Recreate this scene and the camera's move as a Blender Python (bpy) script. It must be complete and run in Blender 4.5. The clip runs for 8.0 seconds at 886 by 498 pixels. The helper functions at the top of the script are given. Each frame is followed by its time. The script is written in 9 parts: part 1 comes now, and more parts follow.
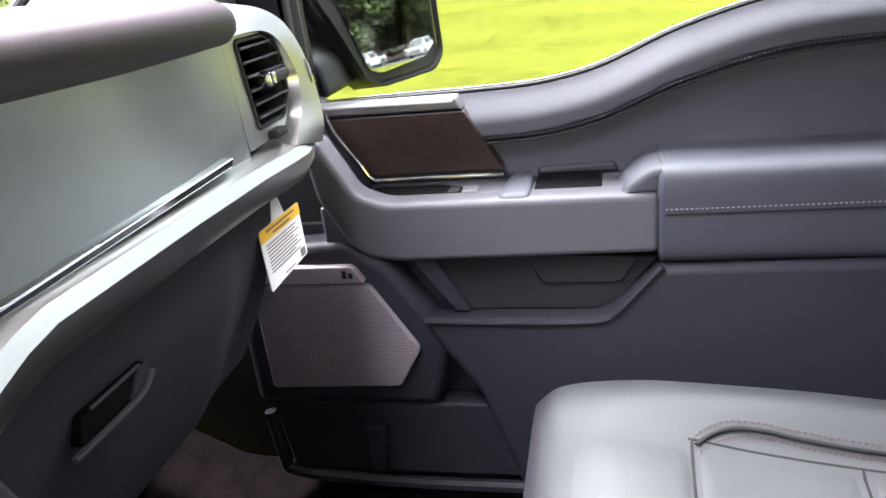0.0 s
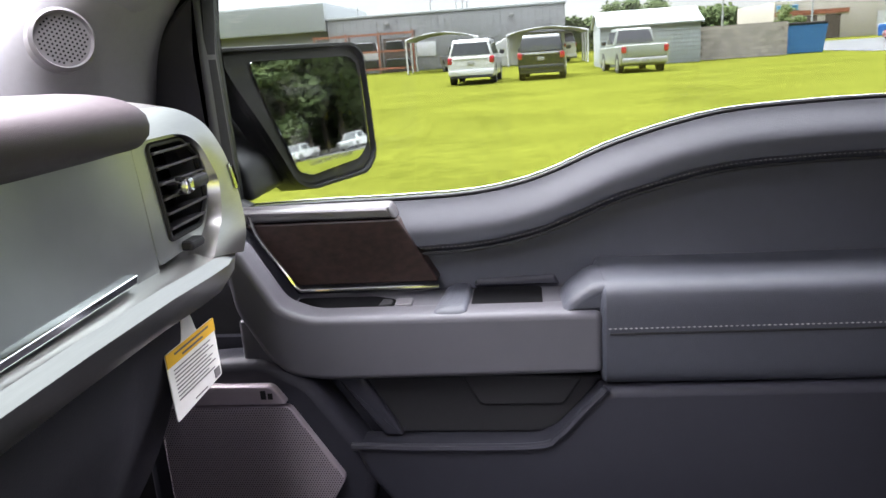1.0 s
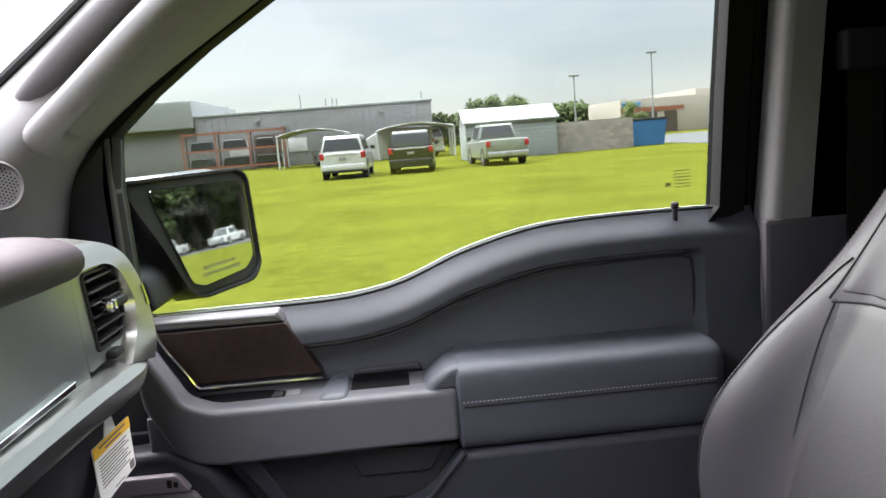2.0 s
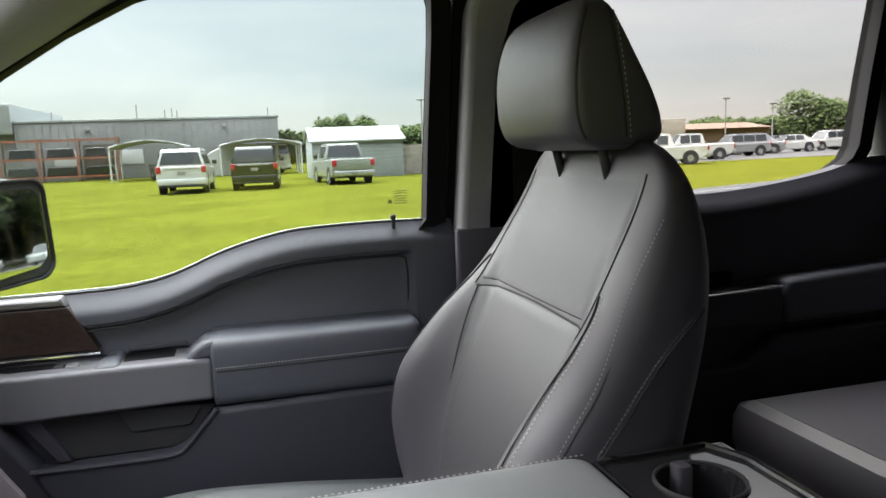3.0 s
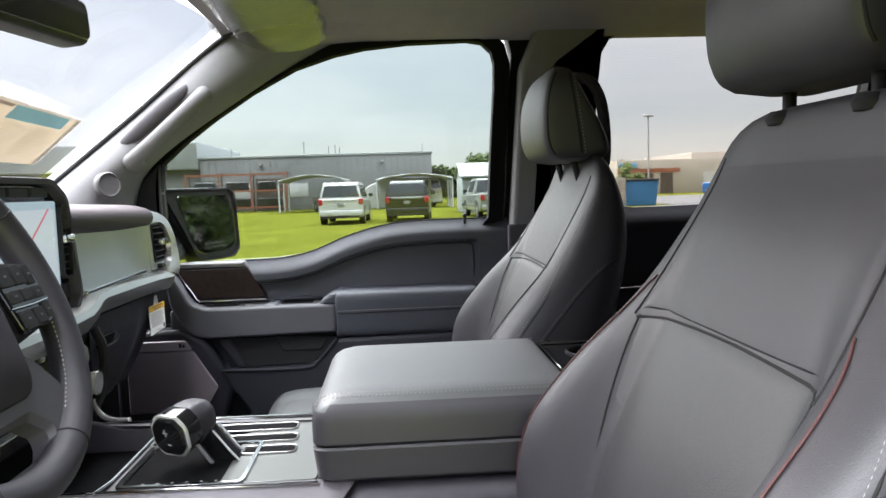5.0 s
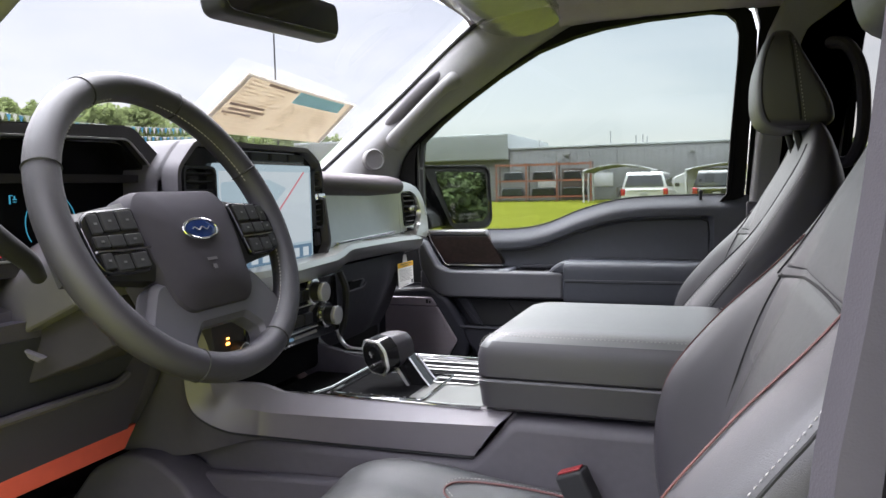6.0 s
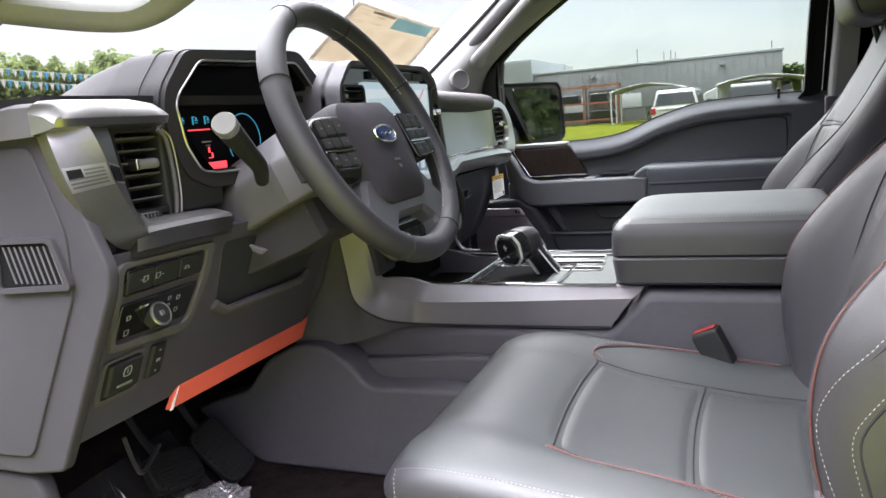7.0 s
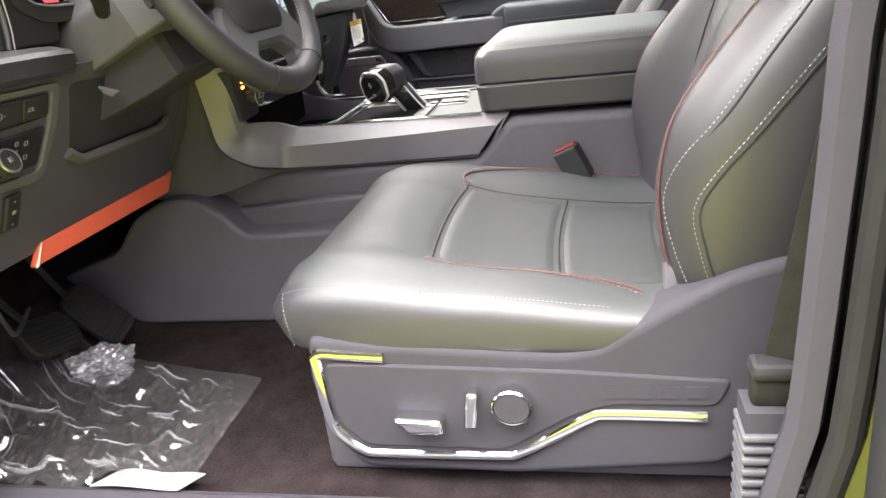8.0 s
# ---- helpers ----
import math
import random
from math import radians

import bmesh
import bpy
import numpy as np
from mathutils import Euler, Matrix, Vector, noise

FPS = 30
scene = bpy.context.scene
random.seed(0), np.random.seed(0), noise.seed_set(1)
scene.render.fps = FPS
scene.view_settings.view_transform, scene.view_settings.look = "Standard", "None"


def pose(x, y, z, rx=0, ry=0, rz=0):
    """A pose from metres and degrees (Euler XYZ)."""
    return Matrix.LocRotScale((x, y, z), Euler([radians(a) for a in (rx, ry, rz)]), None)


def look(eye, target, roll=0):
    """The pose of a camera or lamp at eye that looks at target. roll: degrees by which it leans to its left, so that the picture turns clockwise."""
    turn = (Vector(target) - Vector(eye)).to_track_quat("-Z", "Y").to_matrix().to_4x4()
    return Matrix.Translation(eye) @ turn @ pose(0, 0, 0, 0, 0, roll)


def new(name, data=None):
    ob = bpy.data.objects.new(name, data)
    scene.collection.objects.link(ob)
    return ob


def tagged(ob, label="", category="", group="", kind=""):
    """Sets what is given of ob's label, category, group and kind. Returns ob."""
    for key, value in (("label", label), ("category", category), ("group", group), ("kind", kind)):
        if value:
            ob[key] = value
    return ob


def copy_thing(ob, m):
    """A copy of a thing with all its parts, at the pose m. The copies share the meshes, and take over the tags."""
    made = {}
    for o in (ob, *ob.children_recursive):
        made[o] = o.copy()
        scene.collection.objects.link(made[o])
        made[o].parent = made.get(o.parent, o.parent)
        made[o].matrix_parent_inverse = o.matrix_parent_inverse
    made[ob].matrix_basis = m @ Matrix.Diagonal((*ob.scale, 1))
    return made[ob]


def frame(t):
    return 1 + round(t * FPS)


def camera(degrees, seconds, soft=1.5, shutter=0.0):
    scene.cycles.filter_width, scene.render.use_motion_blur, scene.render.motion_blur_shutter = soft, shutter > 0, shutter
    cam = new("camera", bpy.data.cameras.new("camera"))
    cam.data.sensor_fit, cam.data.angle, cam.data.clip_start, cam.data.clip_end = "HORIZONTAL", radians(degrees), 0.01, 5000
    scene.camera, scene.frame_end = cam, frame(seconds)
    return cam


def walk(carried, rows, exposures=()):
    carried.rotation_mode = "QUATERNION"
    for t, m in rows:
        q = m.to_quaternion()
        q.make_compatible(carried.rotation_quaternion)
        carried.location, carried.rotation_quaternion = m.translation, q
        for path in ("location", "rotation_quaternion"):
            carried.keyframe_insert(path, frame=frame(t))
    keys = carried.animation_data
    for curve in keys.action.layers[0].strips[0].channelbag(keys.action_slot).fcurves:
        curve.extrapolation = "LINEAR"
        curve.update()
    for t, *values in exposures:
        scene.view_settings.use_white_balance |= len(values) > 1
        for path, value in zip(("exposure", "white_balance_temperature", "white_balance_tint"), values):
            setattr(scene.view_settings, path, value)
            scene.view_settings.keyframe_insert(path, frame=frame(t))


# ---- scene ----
cam = camera(62.3, 8.0)
PATH = [
    (0, (-0.035, -0.025, 1.481), (-0.471, 1.782, 0.745), -6.7),
    (0.5, (-0.042, 0.019, 1.483), (-0.377, 1.893, 0.871), -5.0),
    (1, (-0.047, 0.03, 1.488), (-0.287, 1.946, 0.969), -4.0),
    (1.2, (-0.043, 0.015, 1.491), (-0.224, 1.951, 1.022), -4.1),
    (2.5, (-0.007, -0.267, 1.552), (0.305, 1.691, 1.289), -3.8),
    (3, (0.08, -0.42, 1.537), (0.596, 1.493, 1.264), -2.2),
    (3.5, (0.113, -0.547, 1.522), (0.744, 1.337, 1.293), -1.2),
    (4, (0.082, -0.697, 1.505), (0.698, 1.197, 1.321), -1.3),
    (4.2, (0.086, -0.762, 1.514), (0.653, 1.147, 1.326), -2.1),
    (5.3, (0.222, -0.967, 1.477), (0.091, 1.023, 1.321), -1.4),
    (5.5, (0.271, -0.979, 1.471), (-0.047, 0.989, 1.31), -1.5),
    (6, (0.34, -1.013, 1.448), (-0.341, 0.86, 1.28), -1.3),
    (6.5, (0.317, -1.08, 1.432), (-0.508, 0.73, 1.219), -2.4),
    (7, (0.235, -1.192, 1.419), (-0.52, 0.628, 1.076), -4.9),
    (7.5, (0.197, -1.232, 1.408), (-0.396, 0.604, 0.88), -6.7),
    (8, (0.232, -1.223, 1.373), (-0.189, 0.596, 0.657), -7.0),
]
walk(cam, [(t, look(eye, target, roll)) for t, eye, target, roll in PATH], exposures=[(0.0, 3.85, 6350, 23), (1.2, 3.2, 6350, 23), (2.3, 3.03, 6480, 16), (4.2, 2.94, 6400, 12), (5.5, 2.85, 6300, 17), (6.7, 2.92, 6300, 18), (7.3, 3.15, 6500, 14), (8.0, 3.45, 6950, 14)])
SKY = 1.0

# ---- light ----
SUN_DIR = Vector((-0.58, 0.52, 0.62)).normalized()
world = bpy.data.worlds.new("overcast")
scene.world = world
world.use_nodes = True
wn, wl = world.node_tree.nodes, world.node_tree.links
wn.clear()
w_out = wn.new("ShaderNodeOutputWorld")
w_bg = wn.new("ShaderNodeBackground")
w_sky = wn.new("ShaderNodeTexSky")
w_sky.sky_type, w_sky.sun_disc = "NISHITA", False
w_sky.sun_elevation, w_sky.sun_rotation = radians(39), radians(312)
w_co = wn.new("ShaderNodeTexCoord")
w_sep = wn.new("ShaderNodeSeparateXYZ")
w_map = wn.new("ShaderNodeMapping")
w_map.inputs["Scale"].default_value = (1.4, 1.4, 6.5)
w_map.inputs["Location"].default_value = (0.3, 1.1, 0.4)
w_noise = wn.new("ShaderNodeTexNoise")
w_noise.inputs["Scale"].default_value, w_noise.inputs["Detail"].default_value, w_noise.inputs["Roughness"].default_value = 1.3, 6, 0.52
w_ramp = wn.new("ShaderNodeValToRGB")
w_ramp.color_ramp.elements[0].position, w_ramp.color_ramp.elements[0].color = 0.36, (0.66, 0.70, 0.725, 1)
w_ramp.color_ramp.elements[1].position, w_ramp.color_ramp.elements[1].color = 0.62, (0.92, 0.91, 0.89, 1)
w_up = wn.new("ShaderNodeMapRange")        # an overcast sky is brighter overhead
w_up.inputs["From Min"].default_value, w_up.inputs["From Max"].default_value = 0.40, 0.85
w_up.inputs["To Min"].default_value, w_up.inputs["To Max"].default_value = 0.39, 5.5
w_mul = wn.new("ShaderNodeVectorMath"); w_mul.operation = "SCALE"
w_skys = wn.new("ShaderNodeVectorMath"); w_skys.operation = "SCALE"
w_skys.inputs["Scale"].default_value = 0.02
w_add = wn.new("ShaderNodeVectorMath"); w_add.operation = "ADD"
wl.new(w_co.outputs["Generated"], w_map.inputs["Vector"])
wl.new(w_co.outputs["Generated"], w_sep.inputs[0])
wl.new(w_map.outputs[0], w_noise.inputs["Vector"])
wl.new(w_noise.outputs["Fac"], w_ramp.inputs["Fac"])
wl.new(w_sep.outputs["Z"], w_up.inputs["Value"])
wl.new(w_ramp.outputs["Color"], w_mul.inputs[0])
wl.new(w_up.outputs[0], w_mul.inputs["Scale"])
wl.new(w_sky.outputs[0], w_skys.inputs[0])
# and brighter towards the veiled sun
w_dot = wn.new("ShaderNodeVectorMath"); w_dot.operation = "DOT_PRODUCT"
w_dot.inputs[1].default_value = tuple(SUN_DIR)
w_side = wn.new("ShaderNodeMapRange"); w_side.interpolation_type = "SMOOTHSTEP"
w_side.inputs["From Min"].default_value, w_side.inputs["From Max"].default_value = -0.8, 0.75
w_side.inputs["To Min"].default_value, w_side.inputs["To Max"].default_value = 0.62, 1.08
w_mul2 = wn.new("ShaderNodeVectorMath"); w_mul2.operation = "SCALE"
wl.new(w_co.outputs["Generated"], w_dot.inputs[0])
wl.new(w_dot.outputs["Value"], w_side.inputs["Value"])
w_tone = wn.new("ShaderNodeMix"); w_tone.data_type = "RGBA"      # warmer clouds away from the sun
w_tone.inputs["A"].default_value, w_tone.inputs["B"].default_value = (1.10, 0.96, 1.05, 1), (0.98, 1.0, 1.0, 1)
w_warm = wn.new("ShaderNodeVectorMath"); w_warm.operation = "MULTIPLY"
w_step = wn.new("ShaderNodeMapRange"); w_step.interpolation_type = "SMOOTHSTEP"
w_step.inputs["From Min"].default_value, w_step.inputs["From Max"].default_value = -0.8, 0.3
wl.new(w_dot.outputs["Value"], w_step.inputs["Value"])
wl.new(w_step.outputs[0], w_tone.inputs["Factor"])
wl.new(w_mul.outputs[0], w_warm.inputs[0])
wl.new(w_tone.outputs["Result"], w_warm.inputs[1])
wl.new(w_warm.outputs[0], w_mul2.inputs[0])
w_behind = wn.new("ShaderNodeVectorMath"); w_behind.operation = "DOT_PRODUCT"      # sky out of view behind the driver's side, dimmed to darken faces there
w_behind.inputs[1].default_value = (-0.25, 0.85, 0.46)
w_dark = wn.new("ShaderNodeMapRange"); w_dark.interpolation_type = "SMOOTHSTEP"
w_dark.inputs["From Min"].default_value, w_dark.inputs["From Max"].default_value = -0.5, 0.3
w_dark.inputs["To Min"].default_value, w_dark.inputs["To Max"].default_value = 0.70, 1.0
w_both = wn.new("ShaderNodeMath"); w_both.operation = "MULTIPLY"
wl.new(w_co.outputs["Generated"], w_behind.inputs[0])
wl.new(w_behind.outputs["Value"], w_dark.inputs["Value"])
wl.new(w_dark.outputs[0], w_both.inputs[0])
wl.new(w_side.outputs[0], w_both.inputs[1])
wl.new(w_both.outputs[0], w_mul2.inputs["Scale"])
wl.new(w_mul2.outputs[0], w_add.inputs[0])
wl.new(w_skys.outputs[0], w_add.inputs[1])
wl.new(w_add.outputs[0], w_bg.inputs["Color"])
w_bg.inputs["Strength"].default_value = SKY
wl.new(w_bg.outputs[0], w_out.inputs["Surface"])

sun_data = bpy.data.lights.new("sun", "SUN")
sun_data.energy, sun_data.angle, sun_data.color = 2.2, radians(70), (1.0, 0.972, 0.93)
sun = new("sun", sun_data)
sun.matrix_world = look(SUN_DIR * 60, (0, 0, 0))


# ---- materials ----
def mat(name, base, rough=0.5, metal=0.0, var=0.15, scale=6.0, bump=0.0, bscale=200.0, spec=0.5, coat=0.0, kind="noise", stretch=(1, 1, 1), tint=None, emit=None, rand=0.0):
    """A surface with colour that varies at a large and a small scale and a fine relief."""
    m = bpy.data.materials.new(name)
    m.use_nodes = True
    n, l = m.node_tree.nodes, m.node_tree.links
    b = n["Principled BSDF"]
    b.inputs["Roughness"].default_value = rough
    b.inputs["Metallic"].default_value = metal
    b.inputs["Specular IOR Level"].default_value = spec
    b.inputs["Coat Weight"].default_value = coat
    b.inputs["Coat Roughness"].default_value = 0.08
    co = n.new("ShaderNodeTexCoord")
    mp = n.new("ShaderNodeMapping")
    mp.inputs["Scale"].default_value = stretch
    l.new(co.outputs["Object"], mp.inputs["Vector"])
    big = n.new("ShaderNodeTexNoise")
    big.inputs["Scale"].default_value, big.inputs["Detail"].default_value = scale, 5
    small = n.new("ShaderNodeTexNoise")
    small.inputs["Scale"].default_value, small.inputs["Detail"].default_value = scale * 11, 4
    l.new(mp.outputs[0], big.inputs["Vector"])
    l.new(mp.outputs[0], small.inputs["Vector"])
    both = n.new("ShaderNodeMath"); both.operation = "ADD"
    l.new(big.outputs["Fac"], both.inputs[0])
    l.new(small.outputs["Fac"], both.inputs[1])
    mix = n.new("ShaderNodeMapRange")
    mix.inputs["From Min"].default_value, mix.inputs["From Max"].default_value = 0.6, 1.4
    l.new(both.outputs[0], mix.inputs["Value"])
    col = n.new("ShaderNodeMix"); col.data_type = "RGBA"
    lo = [c * (1 - var) for c in base]
    hi = [min(1, c * (1 + var)) for c in (tint or base)]
    col.inputs["A"].default_value = (*lo, 1)
    col.inputs["B"].default_value = (*hi, 1)
    l.new(mix.outputs[0], col.inputs["Factor"])
    out = col.outputs["Result"]
    if rand:
        info = n.new("ShaderNodeObjectInfo")
        r = n.new("ShaderNodeMapRange")
        r.inputs["To Min"].default_value, r.inputs["To Max"].default_value = 1 - rand, 1 + rand
        l.new(info.outputs["Random"], r.inputs["Value"])
        sc = n.new("ShaderNodeVectorMath"); sc.operation = "SCALE"
        l.new(out, sc.inputs[0]); l.new(r.outputs[0], sc.inputs["Scale"])
        out = sc.outputs[0]
    l.new(out, b.inputs["Base Color"])
    rr = n.new("ShaderNodeMapRange")
    rr.inputs["To Min"].default_value, rr.inputs["To Max"].default_value = max(0.02, rough * 0.88), min(1, rough * 1.12)
    l.new(small.outputs["Fac"], rr.inputs["Value"])
    l.new(rr.outputs[0], b.inputs["Roughness"])
    if bump:
        bp = n.new("ShaderNodeBump")
        bp.inputs["Strength"].default_value, bp.inputs["Distance"].default_value = bump, 0.0006
        if kind == "noise":
            tx = n.new("ShaderNodeTexNoise"); tx.inputs["Detail"].default_value = 3
            tx.inputs["Scale"].default_value = bscale
            l.new(mp.outputs[0], tx.inputs["Vector"])
            l.new(tx.outputs["Fac"], bp.inputs["Height"])
        else:
            tx = n.new("ShaderNodeTexVoronoi")
            tx.feature = "F1" if kind == "dots" else "DISTANCE_TO_EDGE"
            tx.inputs["Randomness"].default_value = 0.0 if kind == "dots" else 0.9
            tx.inputs["Scale"].default_value = bscale
            l.new(mp.outputs[0], tx.inputs["Vector"])
            st = n.new("ShaderNodeMapRange")
            st.inputs["From Min"].default_value, st.inputs["From Max"].default_value = (0.15, 0.3) if kind == "dots" else (0.0, 0.12)
            l.new(tx.outputs["Distance"], st.inputs["Value"])
            l.new(st.outputs[0], bp.inputs["Height"])
        l.new(bp.outputs[0], b.inputs["Normal"])
    if emit:
        b.inputs["Emission Color"].default_value = (*emit[:3], 1)
        b.inputs["Emission Strength"].default_value = emit[3]
    return m


def glass(name, tint, gloss=1.0, least=0.014, rough=0.02):
    m = bpy.data.materials.new(name)
    m.use_nodes = True
    n, l = m.node_tree.nodes, m.node_tree.links
    n.clear()
    o = n.new("ShaderNodeOutputMaterial")
    mx = n.new("ShaderNodeMixShader")
    tr = n.new("ShaderNodeBsdfTransparent"); tr.inputs["Color"].default_value = (*tint, 1)
    gl = n.new("ShaderNodeBsdfGlossy"); gl.inputs["Roughness"].default_value = rough
    lw = n.new("ShaderNodeLayerWeight"); lw.inputs["Blend"].default_value = 0.5
    pw = n.new("ShaderNodeMath"); pw.operation = "POWER"; pw.inputs[1].default_value = 5.0 / gloss
    mr = n.new("ShaderNodeMapRange"); mr.inputs["To Min"].default_value, mr.inputs["To Max"].default_value = least, 0.55
    l.new(lw.outputs["Facing"], pw.inputs[0])
    l.new(pw.outputs[0], mr.inputs["Value"])
    l.new(mr.outputs[0], mx.inputs["Fac"])
    l.new(tr.outputs[0], mx.inputs[1])
    l.new(gl.outputs[0], mx.inputs[2])
    l.new(mx.outputs[0], o.inputs["Surface"])
    return m


LEATHER = mat("black_leather", (0.0225, 0.0203, 0.0258), 0.44, var=0.10, scale=9, bump=0.22, bscale=700, kind="cells", spec=0.85, coat=0.14)
# the same black leather with the sky light on upward faces put into its colour
LEATHER_TOPLIT = mat("top_lit_black_leather", (0.041, 0.0442, 0.0462), 0.48, var=0.08, scale=9, bump=0.22, bscale=700, kind="cells", spec=0.8, coat=0.15)
LEATHER_P = mat("perforated_leather", (0.0130, 0.0124, 0.0148), 0.42, var=0.10, scale=9, bump=0.25, bscale=420, kind="cells", spec=1.0, coat=0.25)
# lid leather painted paler, for the windscreen light that falls on its top
LEATHER_LIDLIT = mat("lid_leather_top_lit", (0.092, 0.0965, 0.0990), 0.40, var=0.08, scale=9, bump=0.22, bscale=700, kind="cells", spec=1.0, coat=0.6)
LEATHER_C = mat("perforated_cushion_leather", (0.027, 0.0295, 0.0302), 0.50, var=0.08, scale=9, bump=0.35, bscale=330, kind="dots", spec=1.0, coat=0.45)
for m_ in (LEATHER, LEATHER_P, LEATHER_TOPLIT, LEATHER_C, LEATHER_LIDLIT):
    m_.node_tree.nodes["Principled BSDF"].inputs["Coat Roughness"].default_value = 0.42
SEAM = mat("seam_shadow", (0.012, 0.012, 0.013), 0.8, var=0.1)
THREAD = mat("pale_thread", (0.30, 0.29, 0.285), 0.7, var=0.1, scale=60)
RED_PIPE = mat("red_piping", (0.095, 0.031, 0.029), 0.55, var=0.15, scale=60)
DOORSOFT = mat("soft_door_vinyl", (0.043, 0.0462, 0.0575), 0.4, var=0.10, scale=8, bump=0.3, bscale=600, kind="cells", spec=0.65)
DOORHARD = mat("grained_door_plastic", (0.0225, 0.0228, 0.0300), 0.5, var=0.10, scale=7, bump=0.4, bscale=900, spec=0.42)
GLOVE = mat("dark_glovebox_plastic", (0.027, 0.0268, 0.0330), 0.55, var=0.10, scale=8, bump=0.35, bscale=800, spec=0.35)
PULL = mat("satin_grey_plastic", (0.078, 0.0765, 0.0855), 0.40, var=0.06, scale=5, bump=0.15, bscale=1500)
DASHPAD = mat("dash_pad_leather", (0.050, 0.039, 0.043), 0.50, var=0.10, scale=10, bump=0.3, bscale=650, kind="cells")
DASHGREY = mat("satin_dash_panel", (0.40, 0.42, 0.41), 0.34, metal=0.85, var=0.05, scale=5, bump=0.1, bscale=900)
DASHDARK = mat("dark_dash_plastic", (0.083, 0.0775, 0.0880), 0.6, var=0.10, scale=8, bump=0.35, bscale=800, spec=0.35)
# darker copy of the dash plastic: the knee panel's dimmer light put into the colour
KNEE = mat("shade_toned_knee_plastic", (0.060, 0.0545, 0.0740), 0.6, var=0.10, scale=8, bump=0.35, bscale=800, spec=0.35)
COVER = mat("grey_column_cover", (0.088, 0.083, 0.091), 0.55, var=0.06, scale=8, bump=0.2, bscale=900, spec=0.3)
COLUMN = mat("column_plastic", (0.043, 0.0398, 0.0478), 0.62, var=0.08, scale=8, bump=0.3, bscale=900, spec=0.1)
BRUSHED = mat("brushed_silver_trim", (0.55, 0.55, 0.52), 0.3, metal=1.0, var=0.06, scale=3, stretch=(60, 2, 60))
STEEL = mat("dark_brushed_steel", (0.235, 0.228, 0.232), 0.36, metal=1.0, var=0.08, scale=3, stretch=(2, 60, 60))
PALEGREY = mat("pale_grey_plastic", (0.153, 0.1476, 0.1494), 0.5, var=0.06, scale=20)
GUN = mat("gunmetal_trim", (0.24, 0.232, 0.236), 0.34, metal=0.95, var=0.05, scale=4, bump=0.1, bscale=600)
TRIMGREY = mat("satin_grey_trim", (0.150, 0.139, 0.152), 0.36, metal=0.10, var=0.05, scale=4, bump=0.1, bscale=600)
DECKPAD = mat("satin_deck_pad", (0.19, 0.193, 0.188), 0.36, metal=0.8, var=0.05, scale=5, bump=0.1, bscale=700)
CHROME = mat("chrome", (0.75, 0.76, 0.76), 0.10, metal=1.0, var=0.03, scale=10)
WOOD = mat("dark_burl_wood", (0.006, 0.0034, 0.0030), 0.42, var=0.75, scale=9, tint=(0.016, 0.0085, 0.0070), coat=0.1, spec=0.3, stretch=(1, 1, 1.6))
PIANO = mat("piano_black", (0.008, 0.008, 0.009), 0.12, var=0.1, coat=0.5)
BLACK = mat("black_plastic", (0.0196, 0.0196, 0.021), 0.5, var=0.15, scale=12, bump=0.2, bscale=700, spec=0.3)
DASHTOP = mat("dark_dash_top", (0.0255, 0.024, 0.027), 0.65, var=0.12, scale=9, bump=0.35, bscale=700, kind="cells", spec=0.12)
FRAME = mat("matt_black_frame", (0.0045, 0.0045, 0.005), 0.7, var=0.15, scale=12, spec=0.12)
WHEEL_L = mat("wheel_leather", (0.027, 0.0252, 0.0315), 0.46, var=0.12, scale=11, bump=0.3, bscale=800, kind="cells", spec=0.6)
RUBBER = mat("black_rubber", (0.014, 0.014, 0.014), 0.7, var=0.15, scale=12, spec=0.15)
# near-black for recesses and the dash underside, their shade put into the colour
VOID = mat("shade_black", (0.006, 0.006, 0.0068), 0.9, spec=0.08)
PILLAR = mat("grey_pillar_fabric", (0.207, 0.2034, 0.2088), 0.8, var=0.07, scale=14, bump=0.4, bscale=900)
HEADLINER = mat("headliner_fabric", (0.34, 0.300, 0.360), 0.95, var=0.08, scale=20, bump=0.5, bscale=900)
CARPET = mat("dark_carpet", (0.019, 0.0142, 0.0145), 1.0, var=0.6, scale=30, bump=1.0, bscale=700, spec=0.04)
GRILLE = mat("speaker_mesh", (0.43, 0.375, 0.40), 0.42, metal=0.25, var=0.05, scale=5)
SILVER = mat("bright_satin_silver", (0.78, 0.78, 0.77), 0.22, metal=0.7, var=0.04, scale=8)
PAPER = mat("white_paper", (0.851, 0.8395, 0.805), 0.8, var=0.04, scale=12)
SHEET = mat("price_sheet_paper", (0.44, 0.395, 0.33), 0.8, var=0.06, scale=9)
def leaky(m, share, tone=(0.72, 0.66, 0.55)):
    """Lets part of the light through a thin paper."""
    n, l = m.node_tree.nodes, m.node_tree.links
    b = n["Principled BSDF"]
    tl = n.new("ShaderNodeBsdfTranslucent"); tl.inputs["Color"].default_value = (*tone, 1)
    mx = n.new("ShaderNodeMixShader"); mx.inputs["Fac"].default_value = share
    l.new(b.outputs[0], mx.inputs[1]); l.new(tl.outputs[0], mx.inputs[2])
    l.new(mx.outputs[0], n["Material Output"].inputs["Surface"])


